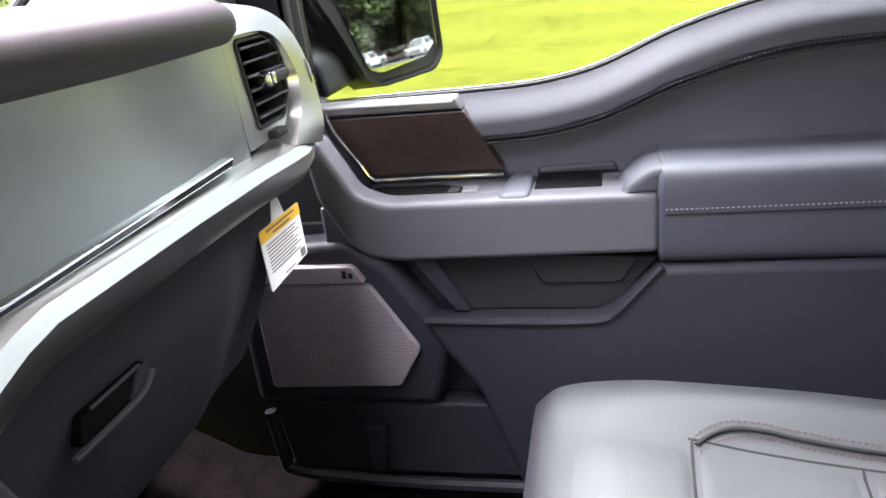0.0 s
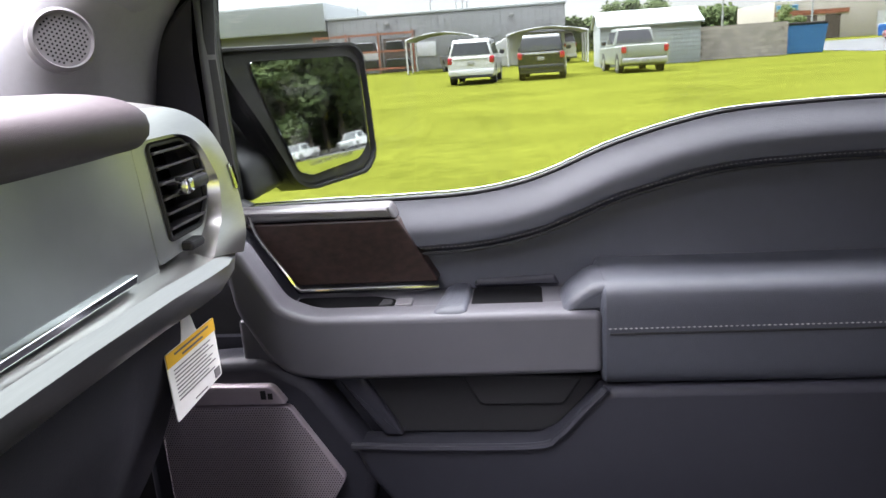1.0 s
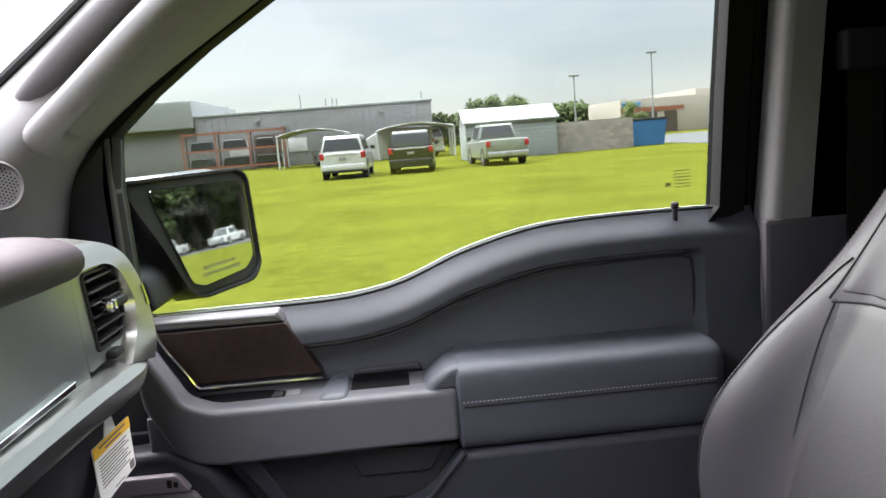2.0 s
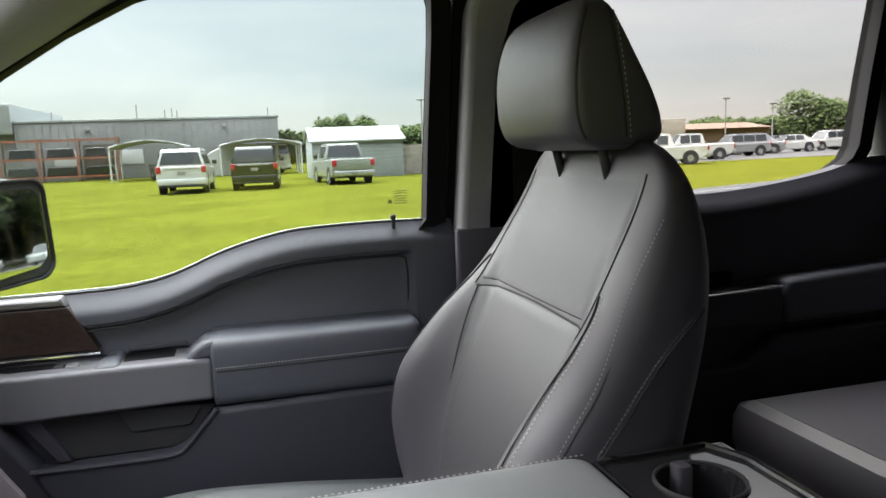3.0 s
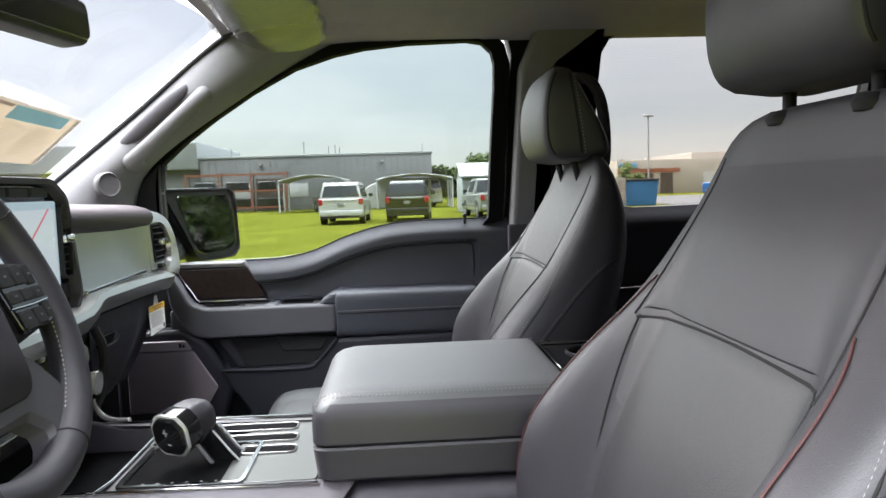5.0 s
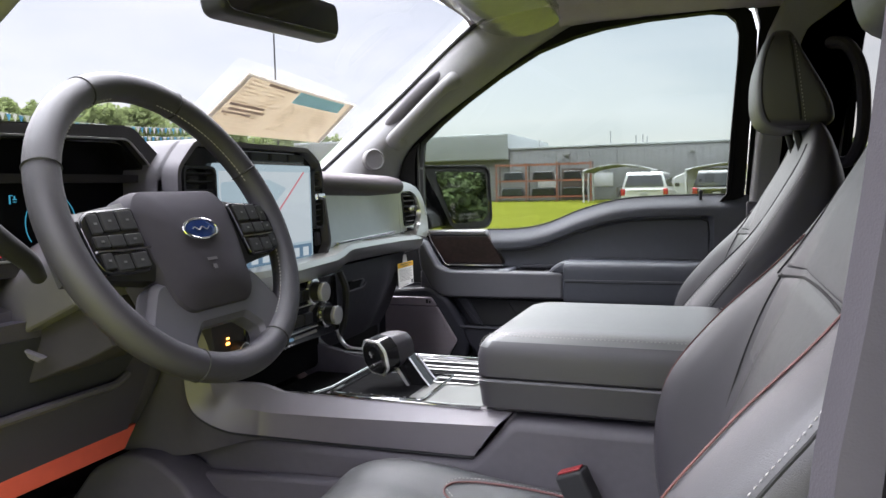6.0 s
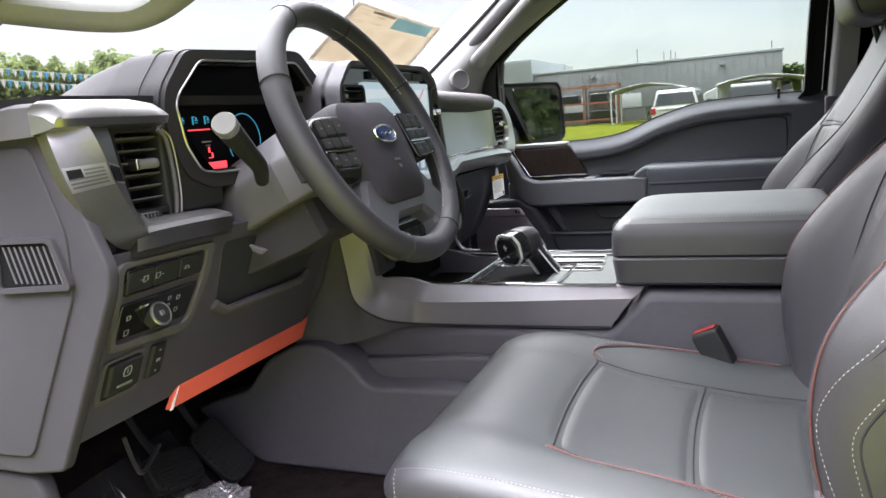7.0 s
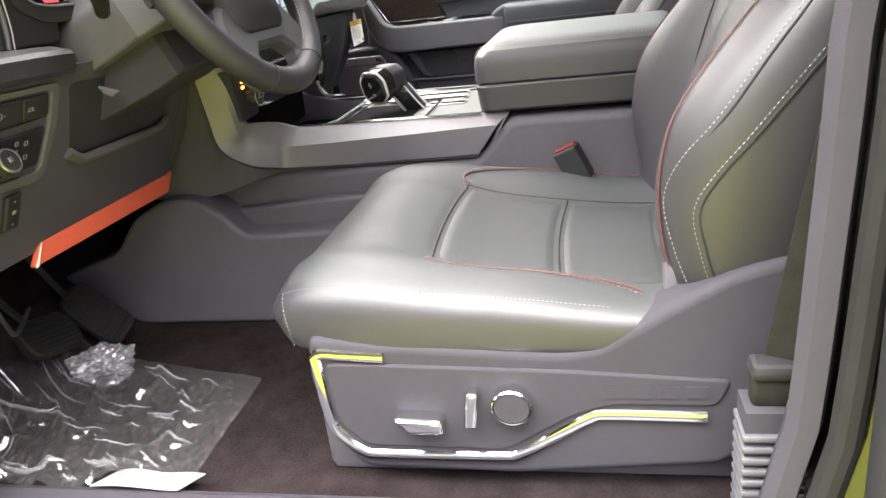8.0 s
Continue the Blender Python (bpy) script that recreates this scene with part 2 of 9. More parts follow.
leaky(SHEET, 0.32)
INK = mat("grey_ink", (0.16, 0.15, 0.15), 0.8)
INKGREY = mat("faded_grey_print", (0.44, 0.40, 0.40), 0.8)
SHEETRIM = mat("clear_sleeve_edge", (0.46, 0.46, 0.45), 0.5)
INKPALE = mat("faded_print", (0.60, 0.56, 0.50), 0.8)
leaky(INKPALE, 0.85, (0.56, 0.50, 0.42))
leaky(INKGREY, 0.85, (0.34, 0.30, 0.30))
leaky(SHEETRIM, 0.4, (0.72, 0.72, 0.70))
INKBLUE = mat("blue_ink", (0.36, 0.68, 0.88), 0.7)
leaky(INKBLUE, 0.85, (0.28, 0.56, 0.76))
YELLOW = mat("yellow_label", (0.88, 0.506, 0.033), 0.6, var=0.05)
ORANGE = mat("orange_edge", (0.64, 0.105, 0.058), 0.55, var=0.08, scale=6)
REDPLASTIC = mat("red_release", (0.20, 0.014, 0.016), 0.5)
BADGE = mat("blue_enamel", (0.012, 0.03, 0.12), 0.2, coat=0.6)
SCREEN = mat("lit_screen", (0.02, 0.03, 0.03), 0.12, emit=(0.44, 0.58, 0.62, 0.105))
SCREENW = mat("lit_map_white", (0.02, 0.02, 0.02), 0.12, emit=(0.60, 0.70, 0.71, 0.105))
SCREENB = mat("lit_map_blue", (0.02, 0.02, 0.02), 0.12, emit=(0.16, 0.28, 0.38, 0.09))
SCREENR = mat("lit_map_road", (0.02, 0.02, 0.02), 0.12, emit=(0.50, 0.17, 0.19, 0.14))
DIALBLUE = mat("lit_dial_teal", (0.01, 0.01, 0.01), 0.2, emit=(0.05, 0.36, 0.50, 0.11))
DIALRED = mat("lit_dial_red", (0.01, 0.01, 0.01), 0.2, emit=(0.80, 0.05, 0.06, 0.30))
DIALWHITE = mat("lit_dial_white", (0.01, 0.01, 0.01), 0.2, emit=(0.75, 0.8, 0.85, 0.62))
AMBER = mat("lit_amber", (0.01, 0.01, 0.01), 0.2, emit=(1.0, 0.35, 0.05, 1.368))
DISPLAY = mat("display_black", (0.004, 0.004, 0.005), 0.30, spec=0.06)
DIMMARK = mat("dim_marking", (0.11, 0.11, 0.112), 0.6)
SOFTMARK = mat("grey_marking", (0.20, 0.20, 0.205), 0.6)
MARK = mat("pale_marking", (0.33, 0.33, 0.335), 0.6)
MIRROR = mat("mirror_glass", (0.80, 0.83, 0.82), 0.02, metal=1.0, var=0.0)
GLASS_F = glass("clear_side_glass", (0.452, 0.477, 0.466))
GLASS_R = glass("tinted_rear_glass", (0.480, 0.470, 0.457))
GLASS_W = glass("windscreen_glass", (0.498, 0.500, 0.505))
GLASSMARK = glass("etched_glass", (0.62, 0.62, 0.60), 0.5, 0.03, 0.4)
FILM = glass("clear_plastic_film", (0.82, 0.82, 0.84), 1.2, 0.13, 0.17)


def hazed(m, share):
    """A milky share in a thin clear film."""
    n, l = m.node_tree.nodes, m.node_tree.links
    out = n["Material Output"]
    old = out.inputs["Surface"].links[0].from_socket
    df = n.new("ShaderNodeBsdfDiffuse"); df.inputs["Color"].default_value = (0.75, 0.75, 0.77, 1)
    mx = n.new("ShaderNodeMixShader"); mx.inputs["Fac"].default_value = share
    l.new(old, mx.inputs[1]); l.new(df.outputs[0], mx.inputs[2])
    l.new(mx.outputs[0], out.inputs["Surface"])


BAGFILM = glass("crumpled_clear_film", (0.85, 0.85, 0.87), 2.0, 0.30, 0.12)
hazed(FILM, 0.035)
hazed(BAGFILM, 0.13)
CREAM = mat("cream_paper", (0.289, 0.272, 0.2295), 0.8, var=0.08, scale=9)
BODY = mat("black_car_paint", (0.010, 0.011, 0.013), 0.15, coat=1.0, var=0.05)
WEB = mat("belt_webbing", (0.0187, 0.0179, 0.0145), 0.8, var=0.3, scale=90, bump=0.6, bscale=600, spec=0.05)
GRASS = mat("mown_grass", (0.073, 0.079, 0.0105), 0.9, var=0.22, scale=0.35, tint=(0.098, 0.1045, 0.0145), spec=0.0)


# ---- building helpers ----
def thing(name, at, label, category, group="", kind=""):
    ob = new(name)
    ob.location = at
    ob.empty_display_size = 0.1
    return tagged(ob, label, category, group, kind)


def part(name, bm, material, parent=None, label="", smooth=True, angle=35):
    """Links a bmesh, in world metres, as one mesh object, under a thing or under a part."""
    me = bpy.data.meshes.new(name)
    bm.normal_update()
    bm.to_mesh(me)
    bm.free()
    me.materials.append(material)
    if smooth:
        me.shade_smooth()
        me.set_sharp_from_angle(angle=radians(angle))
        for f in me.polygons:
            if f.loop_total > 6:
                f.use_smooth = False
    ob = new(name, me)
    if parent is not None:
        ob.parent = parent
        if parent.type == "EMPTY":
            ob.matrix_parent_inverse = Matrix.Translation(parent.location).inverted()
    return tagged(ob, label) if label else ob


def interp(x, table):
    """Smooth value at x of a table of (x, value)."""
    xs = [p[0] for p in table]
    if x <= xs[0]:
        return table[0][1]
    for i in range(len(table) - 1):
        (x0, v0), (x1, v1) = table[i], table[i + 1]
        if x <= x1:
            h = x1 - x0
            d = (v1 - v0) / h
            m0 = d if i == 0 else ((v0 - table[i - 1][1]) / (x0 - xs[i - 1]) + d) / 2
            m1 = d if i + 2 == len(table) else ((table[i + 2][1] - v1) / (xs[i + 2] - x1) + d) / 2
            k = (x - x0) / h
            return v0 * (1 + 2 * k) * (1 - k) ** 2 + m0 * h * k * (1 - k) ** 2 + v1 * k * k * (3 - 2 * k) + m1 * h * k * k * (k - 1)
    return table[-1][1]


def smooth(x, a, b):
    k = min(1.0, max(0.0, (x - a) / (b - a)))
    return k * k * (3 - 2 * k)


def spline(pts, n=8, closed=False):
    """Catmull-Rom points through pts."""
    P = [Vector(p) for p in pts]
    out = []
    m = len(P)
    for i in range(m if closed else m - 1):
        a = P[(i - 1) % m] if closed or i > 0 else P[0] * 2 - P[1]
        b, c = P[i], P[(i + 1) % m]
        d = P[(i + 2) % m] if closed or i + 2 < m else c * 2 - b
        for k in range(n):
            t = k / n
            out.append(0.5 * ((2 * b) + (c - a) * t + (2 * a - 5 * b + 4 * c - d) * t * t + (3 * b - a - 3 * c + d) * t ** 3))
    if not closed:
        out.append(P[-1])
    return out


def fillet(pts, r, n=4):
    """Rounds the corners of a closed 2D outline."""
    out = []
    m = len(pts)
    for i in range(m):
        a, b, c = (Vector(pts[j % m]) for j in (i - 1, i, i + 1))
        ri = min(r, (a - b).length * 0.45, (c - b).length * 0.45)
        p, q = b + (a - b).normalized() * ri, b + (c - b).normalized() * ri
        for k in range(n + 1):
            t = k / n
            out.append(p * (1 - t) ** 2 + b * 2 * t * (1 - t) + q * t * t)
    return out


def add_rings(bm, rings, closed=True, cap=True):
    vs = [[bm.verts.new(p) for p in r] for r in rings]
    m = len(vs[0])
    for a, b in zip(vs, vs[1:]):
        for i in range(m if closed else m - 1):
            j = (i + 1) % m
            bm.faces.new((a[i], a[j], b[j], b[i]))
    if cap and closed:
        bm.faces.new(list(reversed(vs[0])))
        bm.faces.new(vs[-1])
    return bm


def loft(rings, closed=True, cap=True):
    bm = add_rings(bmesh.new(), rings, closed, cap)
    bmesh.ops.recalc_face_normals(bm, faces=bm.faces)
    return bm


AXES = {"x": (1, 2, 0), "y": (0, 2, 1), "z": (0, 1, 2)}


def put3(axis, u, v, w):
    i, j, k = AXES[axis]
    p = [0, 0, 0]
    p[i], p[j], p[k] = u, v, w
    return Vector(p)


def add_plate(bm, outline, axis, w0, w1, bevel=0.003, steps=3):
    """A solid plate: a 2D outline, spread across an axis from w0 to w1, with rounded edges on both sides."""
    O = [Vector(p) for p in outline]
    m = len(O)
    area = sum(O[i].x * O[(i + 1) % m].y - O[(i + 1) % m].x * O[i].y for i in range(m))
    s = 1 if area > 0 else -1

    def inset(d):
        out = []
        for i in range(m):
            a, b, c = O[i - 1], O[i], O[(i + 1) % m]
            e1, e2 = (b - a), (c - b)
            e1 = e1.normalized() if e1.length > 1e-9 else e2.normalized()
            e2 = e2.normalized() if e2.length > 1e-9 else e1
            n1, n2 = Vector((-e1.y, e1.x)) * s, Vector((-e2.y, e2.x)) * s
            nn = (n1 + n2)
            nn = nn / max(0.5, nn.length_squared / 2) if nn.length > 1e-6 else n1
            out.append(b + nn * d)
        for _ in range(6):      # fold back what an inset turned inside out
            for i in range(m):
                j = (i + 1) % m
                if (out[j] - out[i]).dot(O[j] - O[i]) < 0:
                    out[i] = out[j] = (out[i] + out[j]) / 2
        return out
    sgn = 1 if w1 > w0 else -1
    b = min(bevel, abs(w1 - w0) * 0.49)
    rings = []
    for k in range(steps + 1):
        t = k / steps * math.pi / 2
        rings.append((inset(b * (1 - math.sin(t))), w0 + sgn * b * (1 - math.cos(t))))
    for k in range(steps + 1):
        t = math.pi / 2 - k / steps * math.pi / 2
        rings.append((inset(b * (1 - math.sin(t))), w1 - sgn * b * (1 - math.cos(t))))
    return add_rings(bm, [[put3(axis, p.x, p.y, w) for p in r] for r, w in rings])


def plate(outline, axis, w0, w1, bevel=0.003, steps=3):
    bm = add_plate(bmesh.new(), outline, axis, w0, w1, bevel, steps)
    bmesh.ops.recalc_face_normals(bm, faces=bm.faces)
    return bm


def rect(u0, v0, u1, v1, r=0.0, n=4):
    o = [(u0, v0), (u1, v0), (u1, v1), (u0, v1)]
    return fillet(o, r, n) if r else o


def box(lo, hi, bevel=0.004, r=0.0, axis="z"):
    i, j, k = AXES[axis]
    return plate(rect(lo[i], lo[j], hi[i], hi[j], r or bevel), axis, lo[k], hi[k], bevel, 2)


def ring_plate(outer, inner, axis, w0, w1, bevel=0.002):
    """A frame: the outline outer with the hole inner (same count of points), spread across an axis."""
    n = len(outer)
    mid = lambda a, b, k: Vector(a) * (1 - k) + Vector(b) * k
    O, I = [Vector(p) for p in outer], [Vector(p) for p in inner]
    q = 0.25
    prof = [(0, w0), (0, w1 - (w1 - w0) * 0.25), (q * 0.4, w1), (1 - q * 0.4, w1), (1, w1 - (w1 - w0) * 0.25), (1, w0)]
    rings = [[put3(axis, *mid(O[i], I[i], k), w) for i in range(n)] for k, w in prof]
    bm = bmesh.new()
    add_rings(bm, rings + [rings[0]], True, False)
    bmesh.ops.remove_doubles(bm, verts=bm.verts, dist=1e-6)
    bmesh.ops.recalc_face_normals(bm, faces=bm.faces)
    return bm


def add_tube(bm, pts, r, n=8, closed=False, squash=1.0, up=(0, 0, 1), taper=None):
    P = [Vector(p) for p in pts]
    m = len(P)
    rings = []
    u = None
    for i in range(m):
        a = P[i - 1] if i or closed else P[0]
        b = P[(i + 1) % m] if i + 1 < m or closed else P[-1]
        d = (b - a)
        d = d.normalized() if d.length > 1e-9 else Vector((1, 0, 0))
        if u is None:
            u = Vector(up) - d * d.dot(Vector(up))
            if u.length < 1e-3:
                u = Vector((1, 0, 0)) - d * d.x
        u = (u - d * d.dot(u)).normalized()
        v = d.cross(u)
        k = r * (taper(i / (m - 1)) if taper else 1.0)
        rings.append([P[i] + (u * math.cos(2 * math.pi * j / n) * squash + v * math.sin(2 * math.pi * j / n)) * k for j in range(n)])
    if closed:
        rings.append(rings[0])
    return add_rings(bm, rings, True, not closed)


def tube(pts, r, n=8, closed=False, squash=1.0, up=(0, 0, 1), taper=None):
    bm = add_tube(bmesh.new(), pts, r, n, closed, squash, up, taper)
    bmesh.ops.remove_doubles(bm, verts=bm.verts, dist=1e-7)
    bmesh.ops.recalc_face_normals(bm, faces=bm.faces)
    return bm


def add_lathe(bm, prof, at, axis, n=24):
    """Turns a profile of (radius, along) round an axis direction at a place."""
    d = Vector(axis).normalized()
    u = d.orthogonal().normalized()
    v = d.cross(u)
    return add_rings(bm, [[Vector(at) + d * h + (u * math.cos(2 * math.pi * j / n) + v * math.sin(2 * math.pi * j / n)) * max(r, 1e-5) for j in range(n)] for r, h in prof])


def lathe(prof, at, axis, n=24):
    bm = add_lathe(bmesh.new(), prof, at, axis, n)
    bmesh.ops.recalc_face_normals(bm, faces=bm.faces)
    return bm


def stitches(pts, pitch=0.006, length=0.0042, r=0.0009, up=(-1, 0, 0)):
    """A row of short thread stitches laid along a line."""
    P = [Vector(p) for p in pts]
    bm = bmesh.new()
    acc, nxt = 0.0, 0.0
    for a, b in zip(P, P[1:]):
        L = (b - a).length
        if L < 1e-9:
            continue
        d = (b - a) / L
        s = d.cross(Vector(up))
        s = s.normalized() if s.length > 1e-6 else d.orthogonal()
        w = s.cross(d)
        while nxt < acc + L:
            c = a + d * (nxt - acc)
            e = d * length * 0.5
            vs = [bm.verts.new(c + q) for q in (-e, s * r, e, -s * r, w * r, -w * r)]
            for i, j in ((0, 1), (1, 2), (2, 3), (3, 0)):
                bm.faces.new((vs[i], vs[j], vs[4]))
                bm.faces.new((vs[j], vs[i], vs[5]))
            nxt += pitch
        acc += L
    return bm


def sheet(f, nu, nv, thick=None):
    """A curved sheet from f(u, v); thick: a vector or a distance along the normal."""
    bm = bmesh.new()
    g = [[bm.verts.new(f(i / nu, j / nv)) for j in range(nv + 1)] for i in range(nu + 1)]
    for i in range(nu):
        for j in range(nv):
            bm.faces.new((g[i][j], g[i + 1][j], g[i + 1][j + 1], g[i][j + 1]))
    if thick is not None:
        off = Vector(thick)
        h = [[bm.verts.new(v.co + off) for v in row] for row in g]
        for i in range(nu):
            for j in range(nv):
                bm.faces.new((h[i][j + 1], h[i + 1][j + 1], h[i + 1][j], h[i][j]))
        for i in range(nu):
            bm.faces.new((g[i][0], h[i][0], h[i + 1][0], g[i + 1][0]))
            bm.faces.new((g[i + 1][nv], h[i + 1][nv], h[i][nv], g[i][nv]))
        for j in range(nv):
            bm.faces.new((g[0][j + 1], h[0][j + 1], h[0][j], g[0][j]))
            bm.faces.new((g[nu][j], h[nu][j], h[nu][j + 1], g[nu][j + 1]))
        bmesh.ops.recalc_face_normals(bm, faces=bm.faces)
    return bm


def bars(rows, axis, w, height=0.0012):
    """Unreadable writing: flat bars (u0, v0, u1, v1) a hair proud of a surface."""
    bm = bmesh.new()
    for u0, v0, u1, v1 in rows:
        add_plate(bm, [(u0, v0), (u1, v0), (u1, v1), (u0, v1)], axis, w[0], w[1], 0.0, 1)
    bmesh.ops.recalc_face_normals(bm, faces=bm.faces)
    return bm


def frame_map(bm, origin, right, up):
    """Moves a mesh built in the plane x, z (facing -y) to a place with the given right and up directions."""
    r = Vector(right).normalized()
    u = Vector(up)
    u = (u - r * r.dot(u)).normalized()
    n = u.cross(r)
    m = Matrix((r, n, u)).transposed().to_4x4()
    m.translation = Vector(origin)
    bmesh.ops.transform(bm, matrix=m, verts=bm.verts)
    return bm


def super_ring(n, p, q):
    out = []
    for k in range(n):
        a = 2 * math.pi * (k + 0.5) / n
        c, s = math.cos(a), math.sin(a)
        out.append((math.copysign(abs(c) ** p, c), abs(s) ** q, s > 0))
    return out


# ---- the cab's shell ----
FLOOR_Z = 0.85
BELT = [(-0.42, 1.330), (-0.28, 1.334), (-0.19, 1.335), (-0.10, 1.339), (-0.04, 1.351), (0.045, 1.384), (0.14, 1.408), (0.22, 1.414), (0.42, 1.415), (0.50, 1.415)]

carpet = tagged(part("floor", sheet(lambda u, v: Vector((-0.85 + 2.4 * u, -0.70 + 1.46 * v, FLOOR_Z + 0.20 * smooth(-(-0.85 + 2.4 * u), 0.52, 0.85) + 0.006 * noise.noise((u * 40, v * 30, 0)))), 80, 50, (0, 0, -0.05)), CARPET), "dark charcoal carpet on the cab floor", "floor", kind="structure")
firewall = tagged(part("wall_front", box((-0.90, -0.80, 0.70), (-0.86, 0.86, 1.46), 0.01), BLACK), "black firewall below the windscreen", "wall", kind="structure")

# headliner with rolled sides
def head_f(u, v):
    x = -0.20 + 1.85 * u
    y = -0.80 + 1.60 * v
    e = abs(y) / 0.80
    return Vector((x, y, 1.875 - 0.045 * smooth(e, 0.80, 1.0) - 0.035 * smooth(-x, 0.02, 0.22)))
tagged(part("ceiling", sheet(head_f, 40, 40, (0, 0, 0.03)), HEADLINER), "grey fabric headliner", "ceiling", kind="structure")
roof_skin = tagged(part("roof", sheet(lambda u, v: Vector((-0.25 + 1.95 * u, -0.86 + 1.72 * v, 1.95 - 0.10 * (2 * v - 1) ** 4)), 30, 30, (0, 0, 0.015)), BODY), "black painted cab roof", "roof", kind="structure")


def strip(name, inner, outer, bulge, mtl, label, cat="trim", n=14, thick=(0, 0.02, 0.0), fade=0.0):
    """A rounded trim strip between two rails of points."""
    A, B = spline(inner, 8), spline(outer, 8)
    m = min(len(A), len(B))

    def f(u, v):
        i = u * (m - 1)
        k = min(m - 2, int(i)); t = i - k
        a, b = A[k].lerp(A[k + 1], t), B[k].lerp(B[k + 1], t)
        p = a.lerp(b, v)
        return p + Vector(bulge) * (1.0 - fade * u) * math.sin(math.pi * v) ** 0.7
    return tagged(part(name, sheet(f, 40, n, thick), mtl), label, cat, kind="structure")


# passenger A pillar and its grab handle
strip("trim_a_pillar", [(-0.69, 0.66, 1.415), (-0.596, 0.675, 1.497), (-0.400, 0.69, 1.656), (-0.211, 0.70, 1.813), (-0.10, 0.70, 1.866)], [(-0.44, 0.775, 1.43), (-0.388, 0.785, 1.562), (-0.168, 0.79, 1.717), (0.006, 0.79, 1.818), (0.10, 0.79, 1.850)], (0.060, -0.095, 0.0), PILLAR, "light grey fabric-covered windscreen pillar trim", fade=0.7, thick=(-0.02, 0.03, 0.02))
strip("trim_a_pillar_driver", [(-0.70, -0.66, 1.44), (-0.606, -0.675, 1.521), (-0.41, -0.69, 1.68), (-0.221, -0.70, 1.835), (-0.10, -0.70, 1.872)], [(-0.46, -0.775, 1.43), (-0.40, -0.785, 1.555), (-0.19, -0.79, 1.705), (0.0, -0.79, 1.806), (0.10, -0.79, 1.845)], (0.060, 0.095, 0.0), PILLAR, "light grey windscreen pillar trim at the driver", fade=0.7, thick=(-0.02, -0.03, 0.02))
for sg, nm in ((1, "trim_roof_rail"), (-1, "trim_roof_rail_driver")):
    strip(nm, [(-0.06, sg * 0.70, 1.868), (0.4, sg * 0.70, 1.876), (1.0, sg * 0.70, 1.876), (1.62, sg * 0.70, 1.87)], [(-0.02, sg * 0.80, 1.80), (0.06, sg * 0.80, 1.83), (1.0, sg * 0.80, 1.853), (1.62, sg * 0.80, 1.84)], (0, -sg * 0.012, -0.006), HEADLINER, "grey trim over the door openings", thick=(0, sg * 0.03, 0.03))

for sg in (-1, 1):
    tagged(part("trim_windscreen_seal", tube(spline([(-0.71, sg * 0.655, 1.412), (-0.597, sg * 0.672, 1.499), (-0.401, sg * 0.687, 1.658), (-0.213, sg * 0.697, 1.815), (-0.10, sg * 0.66, 1.862)], 8), 0.0055, 8), BLACK), "black seal along the windscreen pillar", "trim", kind="structure")
grab = thing("grab_handle", (-0.36, 0.70, 1.63), "light grey grab handle on the windscreen pillar", "handle")
hl = spline([(-0.405, 0.705, 1.566), (-0.385, 0.650, 1.571), (-0.335, 0.628, 1.606), (-0.280, 0.630, 1.655), (-0.250, 0.652, 1.688), (-0.238, 0.705, 1.712)], 8)
part("grip", tube(hl, 0.0155, 14, squash=0.85, taper=lambda t: 1.0 + 0.9 * abs(2 * t - 1) ** 4), PILLAR, grab)
# solid darker tube that stands in for the shade behind the grip
part("recess", tube([p + Vector((-0.030, 0.028, 0.030)) for p in hl[6:-6]], 0.016, 12, taper=lambda t: 0.35 + 0.65 * math.sin(math.pi * t) ** 0.5), COVER, grab, "shaded hollow behind the grip")

dgrab = thing("grab_handle", (-0.36, -0.70, 1.63), "light grey grab handle on the driver windscreen pillar", "handle")
hl2 = spline([(-0.43, -0.67, 1.565), (-0.365, -0.605, 1.553), (-0.325, -0.575, 1.556), (-0.26, -0.570, 1.582), (-0.20, -0.575, 1.605), (-0.12, -0.60, 1.645), (-0.08, -0.67, 1.68)], 8)
part("grip", tube(hl2, 0.021, 12, squash=0.8), PILLAR, dgrab)
for p in (hl2[0], hl2[-1]):
    part("end_cap", lathe([(0.001, -0.012), (0.022, -0.012), (0.024, 0.0), (0.016, 0.012), (0.001, 0.013)], p, (0.2, 0.9, 0.1), 16), PILLAR, dgrab)
tw = thing("tweeter", (-0.43, 0.64, 1.518), "round dark grey pillar speaker with perforated cover", "speaker")
TWD = Vector((0.75, -0.66, 0.1)).normalized()
part("housing", lathe([(0.001, -0.01), (0.027, -0.01), (0.027, 0.004), (0.024, 0.008), (0.0225, 0.004), (0.001, 0.004)], (-0.437, 0.640, 1.519), TWD, 32), PALEGREY, tw)
holes = bmesh.new()
tu = TWD.orthogonal().normalized(); tv = TWD.cross(tu)
for i in range(-7, 8):
    for j in range(-7, 8):
        a, b = (i + 0.5 * (j % 2)) * 0.0037, j * 0.0032
        if a * a + b * b < 0.0205 ** 2:
            add_lathe(holes, [(0.0001, 0.0006), (0.0009, 0.0006), (0.0009, 0.0)], Vector((-0.437, 0.640, 1.519)) + TWD * 0.0046 + tu * a + tv * b, TWD, 6)
part("perforation", holes, VOID, tw, smooth=False)

